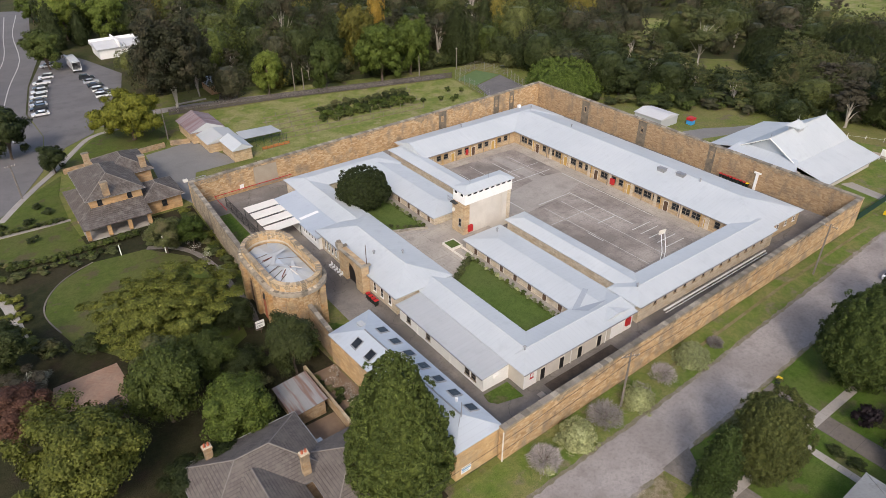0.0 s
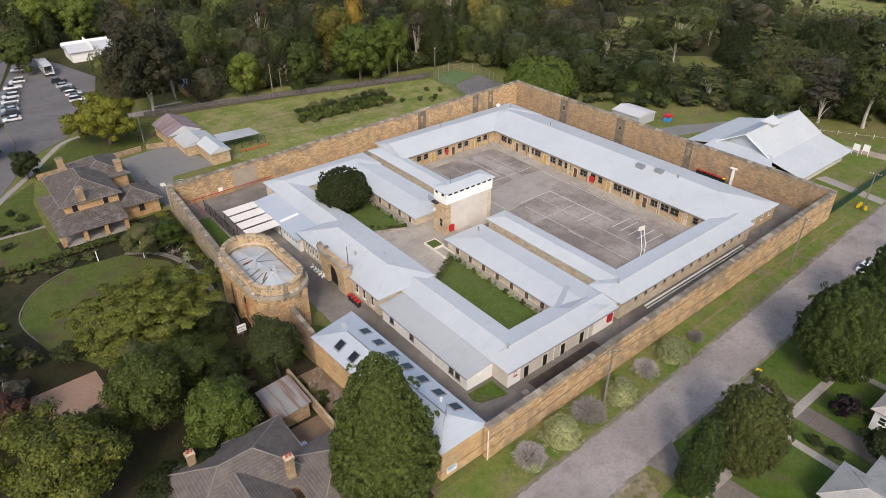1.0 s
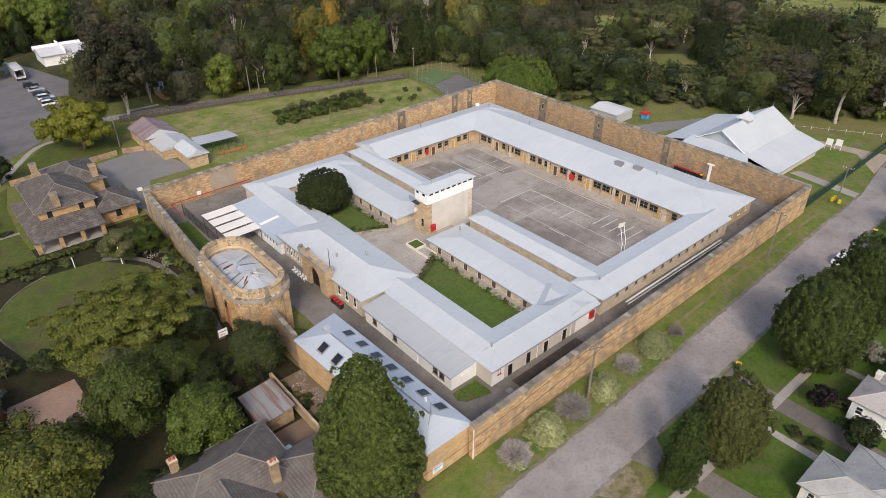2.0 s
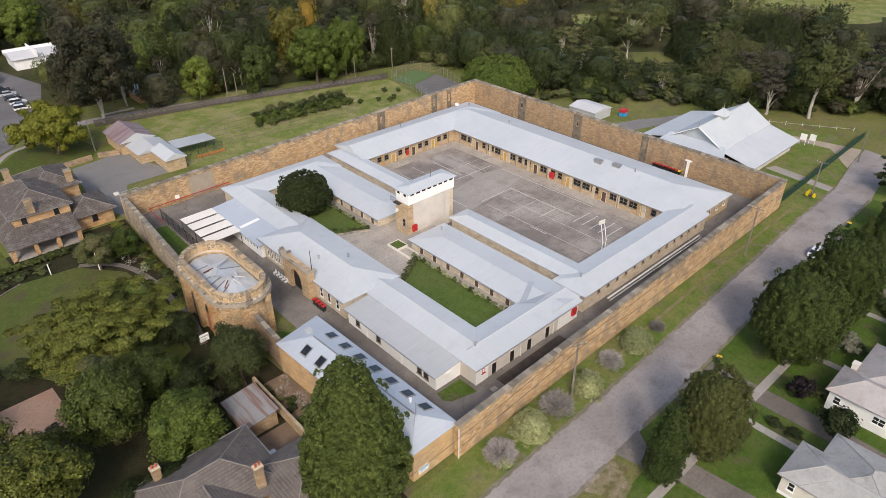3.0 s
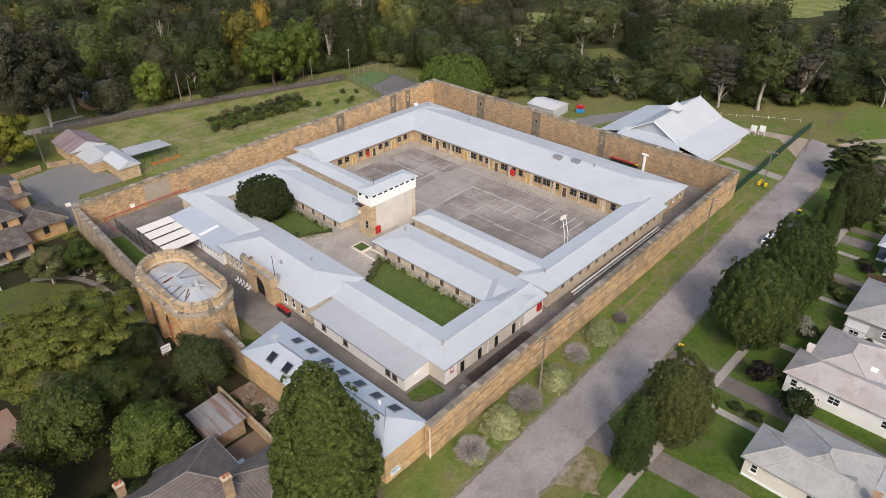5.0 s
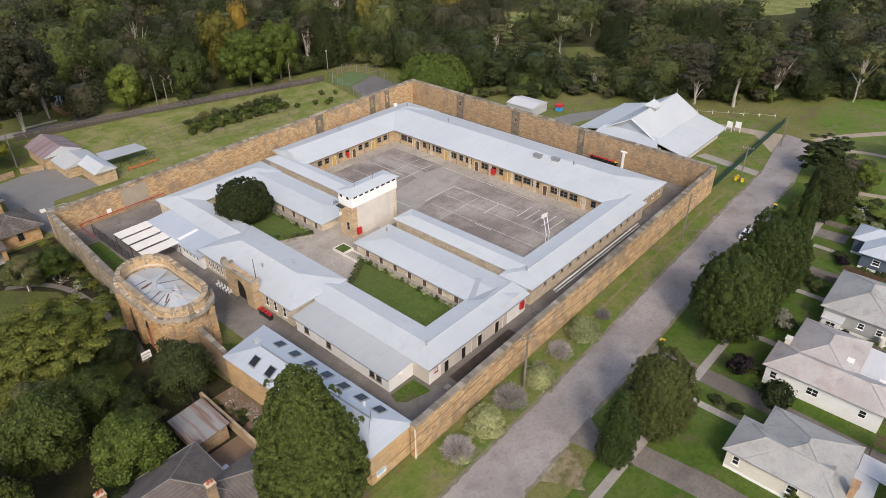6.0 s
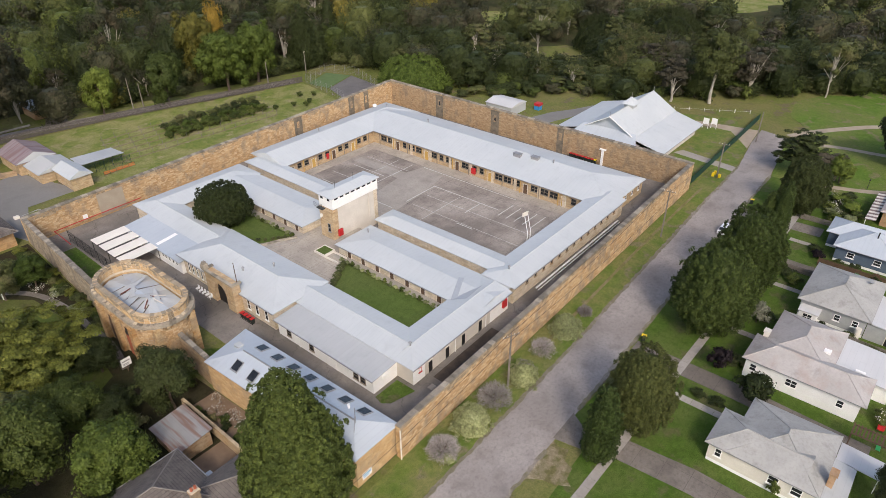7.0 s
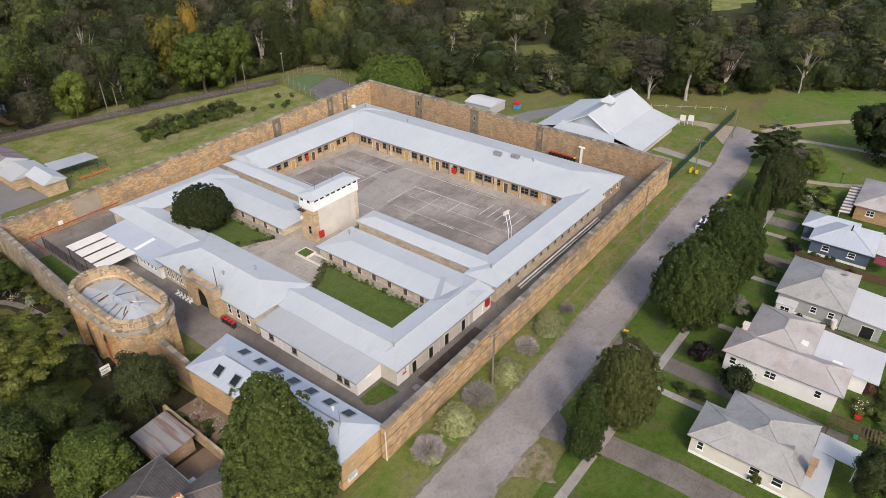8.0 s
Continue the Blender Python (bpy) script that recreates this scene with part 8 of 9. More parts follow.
mesh_fence("post_fence", (176.5, 66.0), (189.0, 44.5), 1.0, "white posts with wire beside the field", M_WHITE, 4.0, 1)

# ---------------------------------------------------------------- cottage and yards below the bastion
cot = thing("cottage", (12, 50, 0), "stone cottage with dark hipped slate roof", "house")
house_walls(cot, [(5.3, 18.8, 46.8, 56.5, 3.95), (17.2, 26.2, 41.5, 50.3, 3.9), (7.5, 15.0, 38.0, 46.8, 3.9)], M_STONE_IN, M_STONE_IN)
house_roof(cot, [(4.7, 19.4, 46.4, 57.1, 4.0, 6.9, "x", True, True), (16.5, 26.8, 41.0, 50.9, 3.99, 6.6, "x", True, True), (6.8, 15.6, 36.5, 50.0, 4.01, 6.4, "y", True, False)], M_SHINGLE_DARK, M_RIDGE)
part("gutter_edge", tube(bmesh.new(), [(4.6, 57.2, 3.95), (19.5, 57.2, 3.95), (19.5, 50.95, 3.95)], 0.08, 5), M_GUTTER, cot, "grey gutter")
window(cot, 26.2, 46, 2.2, 1.0, 1.5, "+x")
window(cot, 21.5, 41.5, 2.2, 1.0, 1.5, "-y")


def chimney(parent, x, y, z0, z1, w=0.9, d=0.65, mat=None, pots=2):
    c = part("chimney", boxes((x - w / 2, x + w / 2, y - d / 2, y + d / 2, z0, z1), (x - w / 2 - 0.1, x + w / 2 + 0.1, y - d / 2 - 0.1, y + d / 2 + 0.1, z1, z1 + 0.2)), mat or M_STONE_IN, parent, "stone chimney with pots")
    part("cap", boxes((x - w / 2 - 0.05, x + w / 2 + 0.05, y - d / 2 - 0.05, y + d / 2 + 0.05, z1 + 0.2, z1 + 0.34)), M_STONE_PALE if pots else M_COPING, c, "pale stone chimney cap")
    for k in range(pots):
        px = x + (k - (pots - 1) / 2) * 0.42
        part("pot", tube(bmesh.new(), [(px, y, z1 + 0.34), (px, y, z1 + 0.75)], [0.16, 0.13], 8), M_POT, c, "terracotta chimney pot")
    return c


chimney(cot, 8.3, 55.7, 4.0, 6.4)
chimney(cot, 16.2, 46.9, 5.0, 8.0)
lean = thing("outbuilding", (22, 61, 0), "small stone outbuilding with rusty corrugated roof", "shed")
part("wall", ring_wall(19.8, 24.1, 58.2, 64.0, -0.3, 2.3, 0.3), M_STONE_IN, lean)
part("roof", shed_roof(bmesh.new(), [(19.4, 57.8, 2.3), (24.4, 57.8, 2.75), (24.4, 64.4, 2.75), (19.4, 64.4, 2.3)], 0.05), M_RUST, lean, "rust-streaked corrugated roof")
structure("wall_cottage_yard", boxes((25.0, 25.4, 51, 66.5, -0.4, 1.7)), M_STONE_HOUSE, "low orange sandstone yard wall", "wall")
structure("yard_cottage", slab([(19.6, 51.2), (25.0, 51.2), (25.0, 57.7), (19.6, 57.7)], -0.3, 0.02), M_DIRT, "littered earth yard behind cottage", "yard")
part("awning", boxes((18.9, 20.6, 51.4, 52.6, 2.6, 2.7)), M_ZINC_BLUE, cot, "small pale metal awning")
structure("ground_flower_bed", slab([(25.5, 52), (30.4, 52), (29.6, 66), (25.5, 66)], -0.3, 0.015), M_DIRT, "bare earth bed with scattered white flowers")
sign = thing("notice_sign", (24.0, 79.2, 0), "white notice sign on a dark post", "sign")
part("board", boxes((23.3, 24.7, 79.1, 79.2, 1.1, 2.4)), M_WHITE, sign)
part("panel", boxes((23.45, 24.55, 79.07, 79.098, 1.9, 2.05), (23.45, 24.3, 79.07, 79.098, 1.5, 1.58), (23.45, 24.4, 79.07, 79.098, 1.3, 1.36)), M_GUTTER, sign, "grey bars for unreadable writing")
part("post", boxes((23.95, 24.05, 79.2, 79.3, 0, 2.4)), M_WOOD_DARK, sign)
structure("pavement_patio", slab([(-4.2, 85.2), (4.2, 85.4), (4.6, 78), (3.2, 75.8), (-1.6, 77.0), (-5.5, 79.5)], -0.3, 0.05), M_BRICKPAVE, "reddish brick paved terrace", "pavement")
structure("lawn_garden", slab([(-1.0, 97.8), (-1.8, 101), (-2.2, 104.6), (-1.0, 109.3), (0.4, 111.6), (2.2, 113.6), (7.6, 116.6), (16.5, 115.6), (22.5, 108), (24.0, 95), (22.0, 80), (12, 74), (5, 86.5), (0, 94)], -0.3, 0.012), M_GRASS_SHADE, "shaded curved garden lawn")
structure("pavement_garden_kerb", ribbon([(-0.9, 97.8), (-1.5, 100), (-2.0, 102.4), (-2.2, 104.6), (-1.9, 106.9), (-1.0, 109.3), (0.4, 111.6), (2.2, 113.6), (4.6, 115.3), (7.6, 116.7)], 0.22, -0.2, 0.08), M_DRIVE, "pale garden kerb", "pavement")
structure("pavement_garden_path", ribbon([(16.9, 115.9), (21, 113), (23.8, 108), (25.1, 100), (25.1, 94.4), (25.2, 87.2), (24.0, 80)], 1.1, -0.2, 0.02), M_DRIVE, "curving grey garden path", "pavement")
structure("pavement_garden_path_2", ribbon([(-9.5, 122), (-7.0, 112), (-6.2, 104), (-5.8, 97)], 1.6, -0.2, 0.02), M_CONCRETE, "curving grey garden path", "pavement")
for k in range(24):
    a = k / 23
    tree("shrub", (L_OLIVE, L_GREEN, L_MAPLE)[k % 3], 27.0 + rg.uniform(-0.6, 0.4), 93 + a * 32, 1.0 + rg.random() * 0.6, 0.9 + rg.random() * 0.9, "straggling shrub under the gaol wall", "shrub", "shrubs under the gaol wall", name="shrub")
for k in range(9):
    tree("shrub", (L_OLIVE, L_DARK, L_GREEN)[k % 3], 26.2 + rg.uniform(-0.8, 2.2), 53.5 + k * 1.35, 0.9, 0.9, "low flowering plant in earth bed", "shrub", "plants of the flower bed", name="shrub")
for x, y, r, h, leaf in ((2, 90, 2.6, 3.4, L_DARK), (-3, 92, 2.4, 3.2, L_OLIVE), (20, 72, 2.6, 3.2, L_DARK), (18.5, 68, 2.2, 2.8, L_OLIVE), (16.5, 66, 2.0, 2.6, L_DARK), (28.0, 69.5, 1.6, 2.6, L_GREEN), (-6, 86, 2.2, 3.0, L_GREY), (-9.5, 84, 2.4, 3.4, L_REDBROWN), (1.5, 73, 2.6, 3.6, L_BROWN), (18.6, 120.3, 1.4, 1.3, L_OLIVE)):
    tree("shrub", leaf, x, y, r, h, "dense garden shrub in shade", "shrub", "garden shrubs", name="shrub")


# ---------------------------------------------------------------- the two-storey house and its garden
def governor_house():
    t = thing("house", (16, 137, 0), "two-storey honey sandstone house with brown shingled roofs", "house")
    house_walls(t, [(11.2, 21.0, 130.0, 146.0, 5.95), (16.8, 25.4, 139.6, 151.5, 5.45), (20.2, 28.0, 129.0, 137.6, 3.1)], M_STONE_ORANGE, M_STONE_ORANGE)
    house_roof(t, [(10.5, 21.7, 129.4, 146.6, 6.0, 8.7, "y", True, True), (16.0, 26.1, 139.0, 152.2, 5.5, 7.9, "y", True, True), (19.8, 28.7, 128.0, 138.2, 3.2, 5.2, "y", True, True)], M_SHINGLE, M_RIDGE)
    part("verandah_roof", shed_roof(bmesh.new(), [(8.3, 124.3, 2.7), (20.9, 124.3, 2.7), (20.9, 130.0, 4.2), (11.2, 130.0, 4.2)], 0.15), M_SHINGLE, t, "shingled verandah roof")
    part("verandah_roof", shed_roof(bmesh.new(), [(8.3, 124.3, 2.71), (11.2, 130.0, 4.21), (11.2, 141.5, 4.21), (8.3, 145.0, 2.71)], 0.15), M_SHINGLE, t, "shingled verandah roof")
    for x in (9.0, 12.8, 16.6, 20.3):
        part("verandah_post", boxes((x - 0.35, x + 0.35, 124.7, 125.4, -0.2, 2.55)), M_STONE_ORANGE, t, "sandstone verandah pier")
    for y in (129.5, 134.5, 139.5, 144.2):
        part("verandah_post", boxes((8.6, 9.2, y - 0.3, y + 0.3, -0.2, 2.55)), M_STONE_ORANGE, t, "sandstone verandah pier")
    part("verandah_floor", boxes((8.6, 20.6, 124.7, 130.0, -0.2, 0.2)), M_CONCRETE, t)
    for x in (13.0, 18.6):
        window(t, x, 130.0, 5.1, 0.9, 1.3, "-y", M_DARK)
    for x in (12.8, 15.2, 18.0):
        window(t, x, 130.0, 1.6, 1.0, 2.0, "-y", M_DARK)
    for y in (133, 137, 141):
        window(t, 11.2, y, 5.1, 0.9, 1.2, "-x", M_DARK)
    window(t, 24.5, 129.0, 1.8, 1.0, 1.3, "-y", M_DARK)
    for x, y, z0 in ((14.8, 147.2, 6.2), (14.6, 129.9, 6.2), (24.3, 140.2, 5.6)):
        chimney(t, x, y, z0, z0 + 2.6, 1.25, 0.8, pots=0)
    return t


governor_house()
structure("yard_drive", slab([(27.0, 139.0), (29.1, 161.0), (41.3, 163.2), (46.3, 143.8), (35.6, 143.7), (30.0, 128.6)], -0.4, 0.012), M_YARD_GREY, "grey sealed yard beside the house", "yard")
structure("wall_yard_low", prism(prism(bmesh.new(), [(10.8, 160.9), (34.6, 163.3), (34.6, 163.8), (10.8, 161.4)], -0.3, 1.2), [(36.0, 163.5), (40.5, 162.0), (40.5, 162.5), (36.0, 164.0)], -0.3, 1.2), M_STONE_IN, "low mossy stone wall round the yard", "wall")
# the house lawns take the darkened lawn colour in place of cast shade
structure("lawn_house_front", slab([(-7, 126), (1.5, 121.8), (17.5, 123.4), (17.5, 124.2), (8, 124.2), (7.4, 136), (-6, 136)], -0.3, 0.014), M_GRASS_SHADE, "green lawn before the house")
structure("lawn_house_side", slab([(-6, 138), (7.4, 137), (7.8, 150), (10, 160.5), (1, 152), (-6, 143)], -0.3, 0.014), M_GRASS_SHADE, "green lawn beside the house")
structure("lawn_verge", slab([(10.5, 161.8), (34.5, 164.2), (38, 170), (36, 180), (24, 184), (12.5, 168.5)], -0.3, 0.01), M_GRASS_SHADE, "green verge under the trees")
structure("pavement_house_path", ribbon([(-8, 137), (7.6, 136.5)], 1.0, -0.2, 0.024), M_CONCRETE, "garden path", "pavement")
for i, (ax, ay, bx, by) in enumerate(((-7, 125.0, 1.6, 121.3), (1.6, 121.3, 17.4, 123.0), (-6, 137.4, 6.8, 136.9), (-7, 119.4, 12, 119.2))):
    n = 12
    for k in range(n):
        a = (k + 0.5) / n
        tree("shrub_small", (L_GREEN, L_DARK, L_OLIVE)[k % 3], ax + (bx - ax) * a, ay + (by - ay) * a, 0.9, 0.9, "clipped low hedge plant", "shrub", "hedges of the house garden", name="hedge_plant")
for k in range(24):
    tree("shrub_small", (L_GREEN, L_OLIVE, L_GREEN)[k % 3], -4.8 + k * 0.93, 122.0 - 0.02 * k, 0.8, 1.1, "clipped green hedge plant on the terrace", "shrub", "terrace hedge of the house", name="hedge_plant")
for x, y in ((0.1, 131.0), (0.6, 139.6), (-4, 140), (4.5, 142), (3.0, 146)):
    tree("shrub_small", L_DARK, x, y, 1.2, 1.2, "round dark bush on the lawn", "shrub", name="shrub")


# ---------------------------------------------------------------- sheds, paddock, lane and car park
hut = thing("stable", (45, 166, 0), "stone stable with dull purple-brown metal roof", "shed")
part("wall", ring_wall(41.0, 49.0, 160.9, 172.0, -0.3, 2.95, 0.3), M_STONE_HOUSE, hut)
part("roof", hip(bmesh.new(), 40.5, 49.5, 160.5, 172.4, 3.0, 4.9, "y", False, False), (sheet("purple_brown_sheet", (0.24, 0.19, 0.205), (0.32, 0.27, 0.275), "y", rust=(0.20, 0.12, 0.115), rough=0.7, metal=0.0), M_ZINC_OLD), hut, "dull purple-brown metal roof")
part("gable_wall", prism(bmesh.new(), [(41.2, 160.9), (48.8, 160.9), (48.8, 161.2), (41.2, 161.2)], 2.9, 3.2), M_CREAM, hut)
hut2 = thing("store", (46, 156, 0), "low store with pale metal skillion roof", "shed")
part("wall", ring_wall(42.3, 49.5, 152.6, 160.4, -0.3, 2.4, 0.25), M_STONE_HOUSE, hut2)
part("roof", hip(bmesh.new(), 41.8, 50.2, 152.2, 160.4, 2.5, 3.7, "y", False, False), (M_ZINC_OLD, M_ZINC_OLD), hut2, "pale metal roof")
hut3 = thing("store", (47.4, 148, 0), "small stone store with pale metal gable roof", "shed")
part("wall", ring_wall(45.2, 49.6, 143.6, 151.8, -0.3, 2.9, 0.3), M_STONE_HOUSE, hut3)
part("roof", hip(bmesh.new(), 44.8, 50.0, 143.2, 152.1, 3.0, 4.3, "y", False, False), (M_ZINC_Y, M_ZINC_X), hut3, "pale metal gable roof")
bm = bmesh.new()
for x0, x1, y, z, zr in ((45.2, 49.6, 143.55, 2.9, 4.1), (41.0, 49.0, 160.85, 2.95, 4.7), (42.3, 49.5, 152.55, 2.4, 3.5)):
    quad(bm, (x0, y, z), (x1, y, z), ((x0 + x1) / 2, y, zr))
    quad(bm, (x0, y + 0.1, z), ((x0 + x1) / 2, y + 0.1, zr), (x1, y + 0.1, z))
part("gable", bm, M_STONE_HOUSE, hut3)
port = thing("carport", (55, 152, 0), "open carport with pale flat metal roof", "carport")
part("roof", shed_roof(bmesh.new(), [(50.4, 150.6, 2.4), (60.4, 150.0, 2.4), (59.6, 154.6, 2.7), (50.4, 155.6, 2.7)]), M_ZINC_DULL, port)
for x, y in ((50.7, 150.9), (59.9, 150.4), (59.3, 154.2), (50.7, 155.2)):
    part("post", tube(bmesh.new(), [(x, y, 0), (x, y, 2.4)], 0.06, 6), M_IRON, port)
mesh_fence("wire_cage", (51, 149.5), (61, 148.6), 2.2, "dark wire mesh enclosure beside carport", M_FENCE_GREEN, 2.0, 10)
structure("lawn_paddock", slab([(44.5, 184.5), (74.3, 179.2), (107, 170.4), (127.5, 164.6), (123.0, 142.5), (131.8, 131), (62, 130), (50.5, 144), (50.5, 160), (44, 174)], -0.4, 0.01), M_GRASS_PADDOCK, "open pale green paddock grass")
paling_fence("timber_fence", (42.4, 186.0), (74.3, 180.0), 1.9, "long grey timber paling fence beside lane", M_WOOD_LANE, 0.02)
paling_fence("timber_fence", (74.3, 180.0), (127.9, 165.6), 1.9, "long grey timber paling fence beside lane", M_WOOD_LANE, 0.02)
structure("road_lane", ribbon([(24, 190), (40, 191.5), (60, 187.9), (80, 181.9), (107.6, 173.6), (127.0, 168.6)], 4.0, -0.4, 0.012), M_ASPHALT, "narrow grey sealed lane behind paddock", "road")
structure("lawn_lane", ribbon([(52, 195), (72, 189.5), (95, 181)], 5.0, -0.4, 0.008), M_GRASS_PADDOCK, "grass strip beyond the lane")
structure("road_drive", slab([(58, 189.5), (63.5, 188.0), (70, 206), (66, 208)], -0.4, 0.016), M_YARD_DARK, "dark sealed drive", "road")
M_COURT_GREEN = plain("green_court", (0.10, 0.16, 0.06), (0.13, 0.19, 0.075), 0.6, 8.0, 0.9)
structure("yard_tennis_green", slab([(128.4, 163.2), (139.5, 167.4), (142.6, 159.0), (129.0, 154.5)], -0.3, 0.022), M_COURT_GREEN, "green tennis court surface", "yard")
structure("yard_tennis_grey", slab([(129.0, 154.0), (142.7, 158.5), (140.5, 142), (134.5, 134.5), (125.0, 142.5)], -0.3, 0.022), M_CARPARK, "dark grey tennis court", "yard")
for a, b in (((128, 164), (140, 168.5)), ((140, 168.5), (144, 158)), ((144, 158), (137, 138)), ((124.2, 142.2), (128, 164))):
    mesh_fence("court_fence", a, b, 3.0, "tall wire mesh fence round court", M_GUTTER, 3.0, 6)
# highway and car park
structure("road_highway", slab([(-16, 120), (-8.5, 120), (-3.5, 144), (7.2, 166), (11.0, 190), (10.0, 212), (14.5, 240), (22, 272), (24, 300), (33, 369), (10, 380), (6, 300), (-2, 220), (-6, 170)], -0.4, 0.012), M_HIGHWAY, "grey highway with worn white edge lines", "road")
structure("yard_car_park", slab([(7.4, 166.5), (14.3, 178.4), (22.2, 184.8), (24, 190), (34, 205), (42.2, 237), (36, 262), (31, 276), (23.0, 270), (14.8, 239), (10.4, 211), (11.2, 190)], -0.4, 0.018), M_CARPARK, "grey asphalt car park", "yard")
structure("pavement_verge_path", ribbon([(-4, 143.5), (2.5, 154.4), (10, 165.3), (15.5, 174.5), (21.1, 182.0), (29.9, 184.4)], 1.4, -0.2, 0.026), M_CONCRETE, "pale concrete footpath on the verge", "pavement")
hl = thing("road_marking", (8, 240, 0.02), "worn white edge lines along the highway", "marking")
for pts in (((-2.6, 190), (-1.0, 215), (4.5, 245), (12.5, 280), (17, 320), (22, 360)), ((4.2, 190), (4.8, 214), (9.5, 242), (17, 276), (20.3, 320), (27, 362))):
    part("line", ribbon(list(pts), 0.28, 0.0125, 0.018), M_LINE, hl)


def car(kind, x, y, turn, paint, label, group="cars in the car park"):
    """A parked car: lower body, glazed cabin, wheels with rims, lamps."""
    L, W, H = {"sedan": (4.6, 1.8, 1.45), "suv": (4.6, 1.85, 1.72), "ute": (5.2, 1.85, 1.75)}[kind]
    t = thing("car", (x, y, 0.02), label, "car", group)

    def body():
        bm = bmesh.new()
        prof = [(-L / 2, 0.35), (-L / 2, 0.80), (-L / 2 + 0.15, 0.95), (L / 2 - 1.1, 0.95), (L / 2 - 0.1, 0.78), (L / 2, 0.6), (L / 2, 0.35)]
        a = [bm.verts.new((px, -W / 2, pz)) for px, pz in prof]
        b = [bm.verts.new((px, W / 2, pz)) for px, pz in prof]
        bm.faces.new(a)
        bm.faces.new(b[::-1])
        for i in range(len(prof)):
            j = (i + 1) % len(prof)
            bm.faces.new((a[j], a[i], b[i], b[j]))
        bmesh.ops.recalc_face_normals(bm, faces=bm.faces[:])
        return bm

    back = {"sedan": -L / 2 + 0.5, "suv": -L / 2 + 0.1, "ute": -0.4}[kind]

    def cabin(top):
        bm = bmesh.new()
        lo = [(back, 0.95), (L / 2 - 1.15, 0.95)]
        hi = [(back + (0.55 if kind == "sedan" else 0.2), H - (0 if top else 0.06)), (L / 2 - 1.95, H - (0 if top else 0.06))]
        w0, w1 = W / 2 - 0.05, W / 2 - 0.2
        if top:
            return box(bm, hi[0][0] - 0.02, hi[1][0] + 0.02, -w1 - 0.01, w1 + 0.01, H - 0.07, H)
        v = [bm.verts.new(p) for p in ((lo[0][0], -w0, 0.95), (lo[1][0], -w0, 0.95), (lo[1][0], w0, 0.95), (lo[0][0], w0, 0.95), (hi[0][0], -w1, hi[0][1]), (hi[1][0], -w1, hi[1][1]), (hi[1][0], w1, hi[1][1]), (hi[0][0], w1, hi[0][1]))]
        for f in ((0, 3, 2, 1), (4, 5, 6, 7), (0, 1, 5, 4), (1, 2, 6, 5), (2, 3, 7, 6), (3, 0, 4, 7)):
            bm.faces.new([v[i] for i in f])
        return bm

    m = pose(0, 0, 0, 0, 0, 0)
    key = kind + paint.name
    for n, me in (("body", shared("car_body_" + key, body, paint)), ("glasshouse", shared("car_cabin_" + kind, lambda: cabin(False), M_GLASS)), ("roof", shared("car_roof_" + key, lambda: cabin(True), paint))):
        o = new(n, me)
        o.parent = t
    for sx in (-L / 2 + 0.85, L / 2 - 0.9):
        for sy in (-W / 2 + 0.08, W / 2 - 0.08):
            w = new("wheel", shared("car_tyre", lambda: tube(bmesh.new(), [(0, -0.11, 0.32), (0, 0.11, 0.32)], 0.32, 12), M_DARK))
            w.parent = t
            w.location = (sx, sy, 0)
            under("rim", shared("car_rim", lambda: tube(bmesh.new(), [(0, -0.12, 0.32), (0, 0.12, 0.32)], 0.19, 8), M_GUTTER), w)
    for sy in (-W / 2 + 0.3, W / 2 - 0.3):
        o = new("headlight", shared("car_lamp", lambda: boxes((-0.04, 0.02, -0.18, 0.18, -0.07, 0.07)), M_WHITE))
        o.parent, o.location = t, (L / 2 - 0.02, sy, 0.68)
    t.rotation_euler = (0, 0, radians(turn))
    return t


def carpaint(name, c):
    n = Nodes(name, 0.25, 0.1, 0.5)
    n.bsdf.inputs["Coat Weight"].default_value = 0.6
    return n.done(n.mix(n.noise(1.2), c, tuple(v * 0.85 for v in c)))


CP = {"white": carpaint("white_car_paint", (0.88, 0.88, 0.88)), "silver": carpaint("silver_car_paint", (0.55, 0.56, 0.58)), "dark": carpaint("dark_car_paint", (0.03, 0.035, 0.045)), "grey": carpaint("grey_car_paint", (0.12, 0.125, 0.13))}
for (x, y, kind, col) in ((13.3, 207.6, "sedan", "white"), (13.6, 213.0, "suv", "dark"), (14.2, 216.6, "sedan", "silver"), (14.6, 220.4, "sedan", "grey"), (15.4, 224.8, "suv", "white"), (16.4, 230.0, "suv", "white"), (17.4, 234.0, "sedan", "grey"),
                          (18.6, 239.5, "ute", "white"), (20.8, 245.8, "suv", "white"), (23.4, 259.8, "sedan", "silver")):
    car(kind, x, y, 176 + 6 * math.sin(x * 9), CP[col], f"{col} parked {'utility' if kind == 'ute' else kind} facing the kerb")
for (x, y, kind, col) in ((31.4, 237.0, "suv", "dark"), (31.6, 231.6, "sedan", "silver"), (31.8, 226.6, "sedan", "dark"), (32.0, 221.0, "suv", "white"), (31.6, 214.4, "suv", "white"), (32.2, 218.0, "sedan", "grey")):
    car(kind, x, y, -4, CP[col], f"{col} parked {kind} in a row")
truck = thing("truck", (30.5, 250, 0), "white box truck with open rear", "truck")
part("box", boxes((29.2, 32.0, 246.0, 257.5, 0.9, 1.1), (29.2, 29.35, 246, 257.5, 1.1, 3.6), (31.85, 32.0, 246, 257.5, 1.1, 3.6), (29.2, 32.0, 246, 257.5, 3.6, 3.72), (29.35, 31.85, 257.4, 257.5, 1.1, 3.6)), CP["white"], truck)
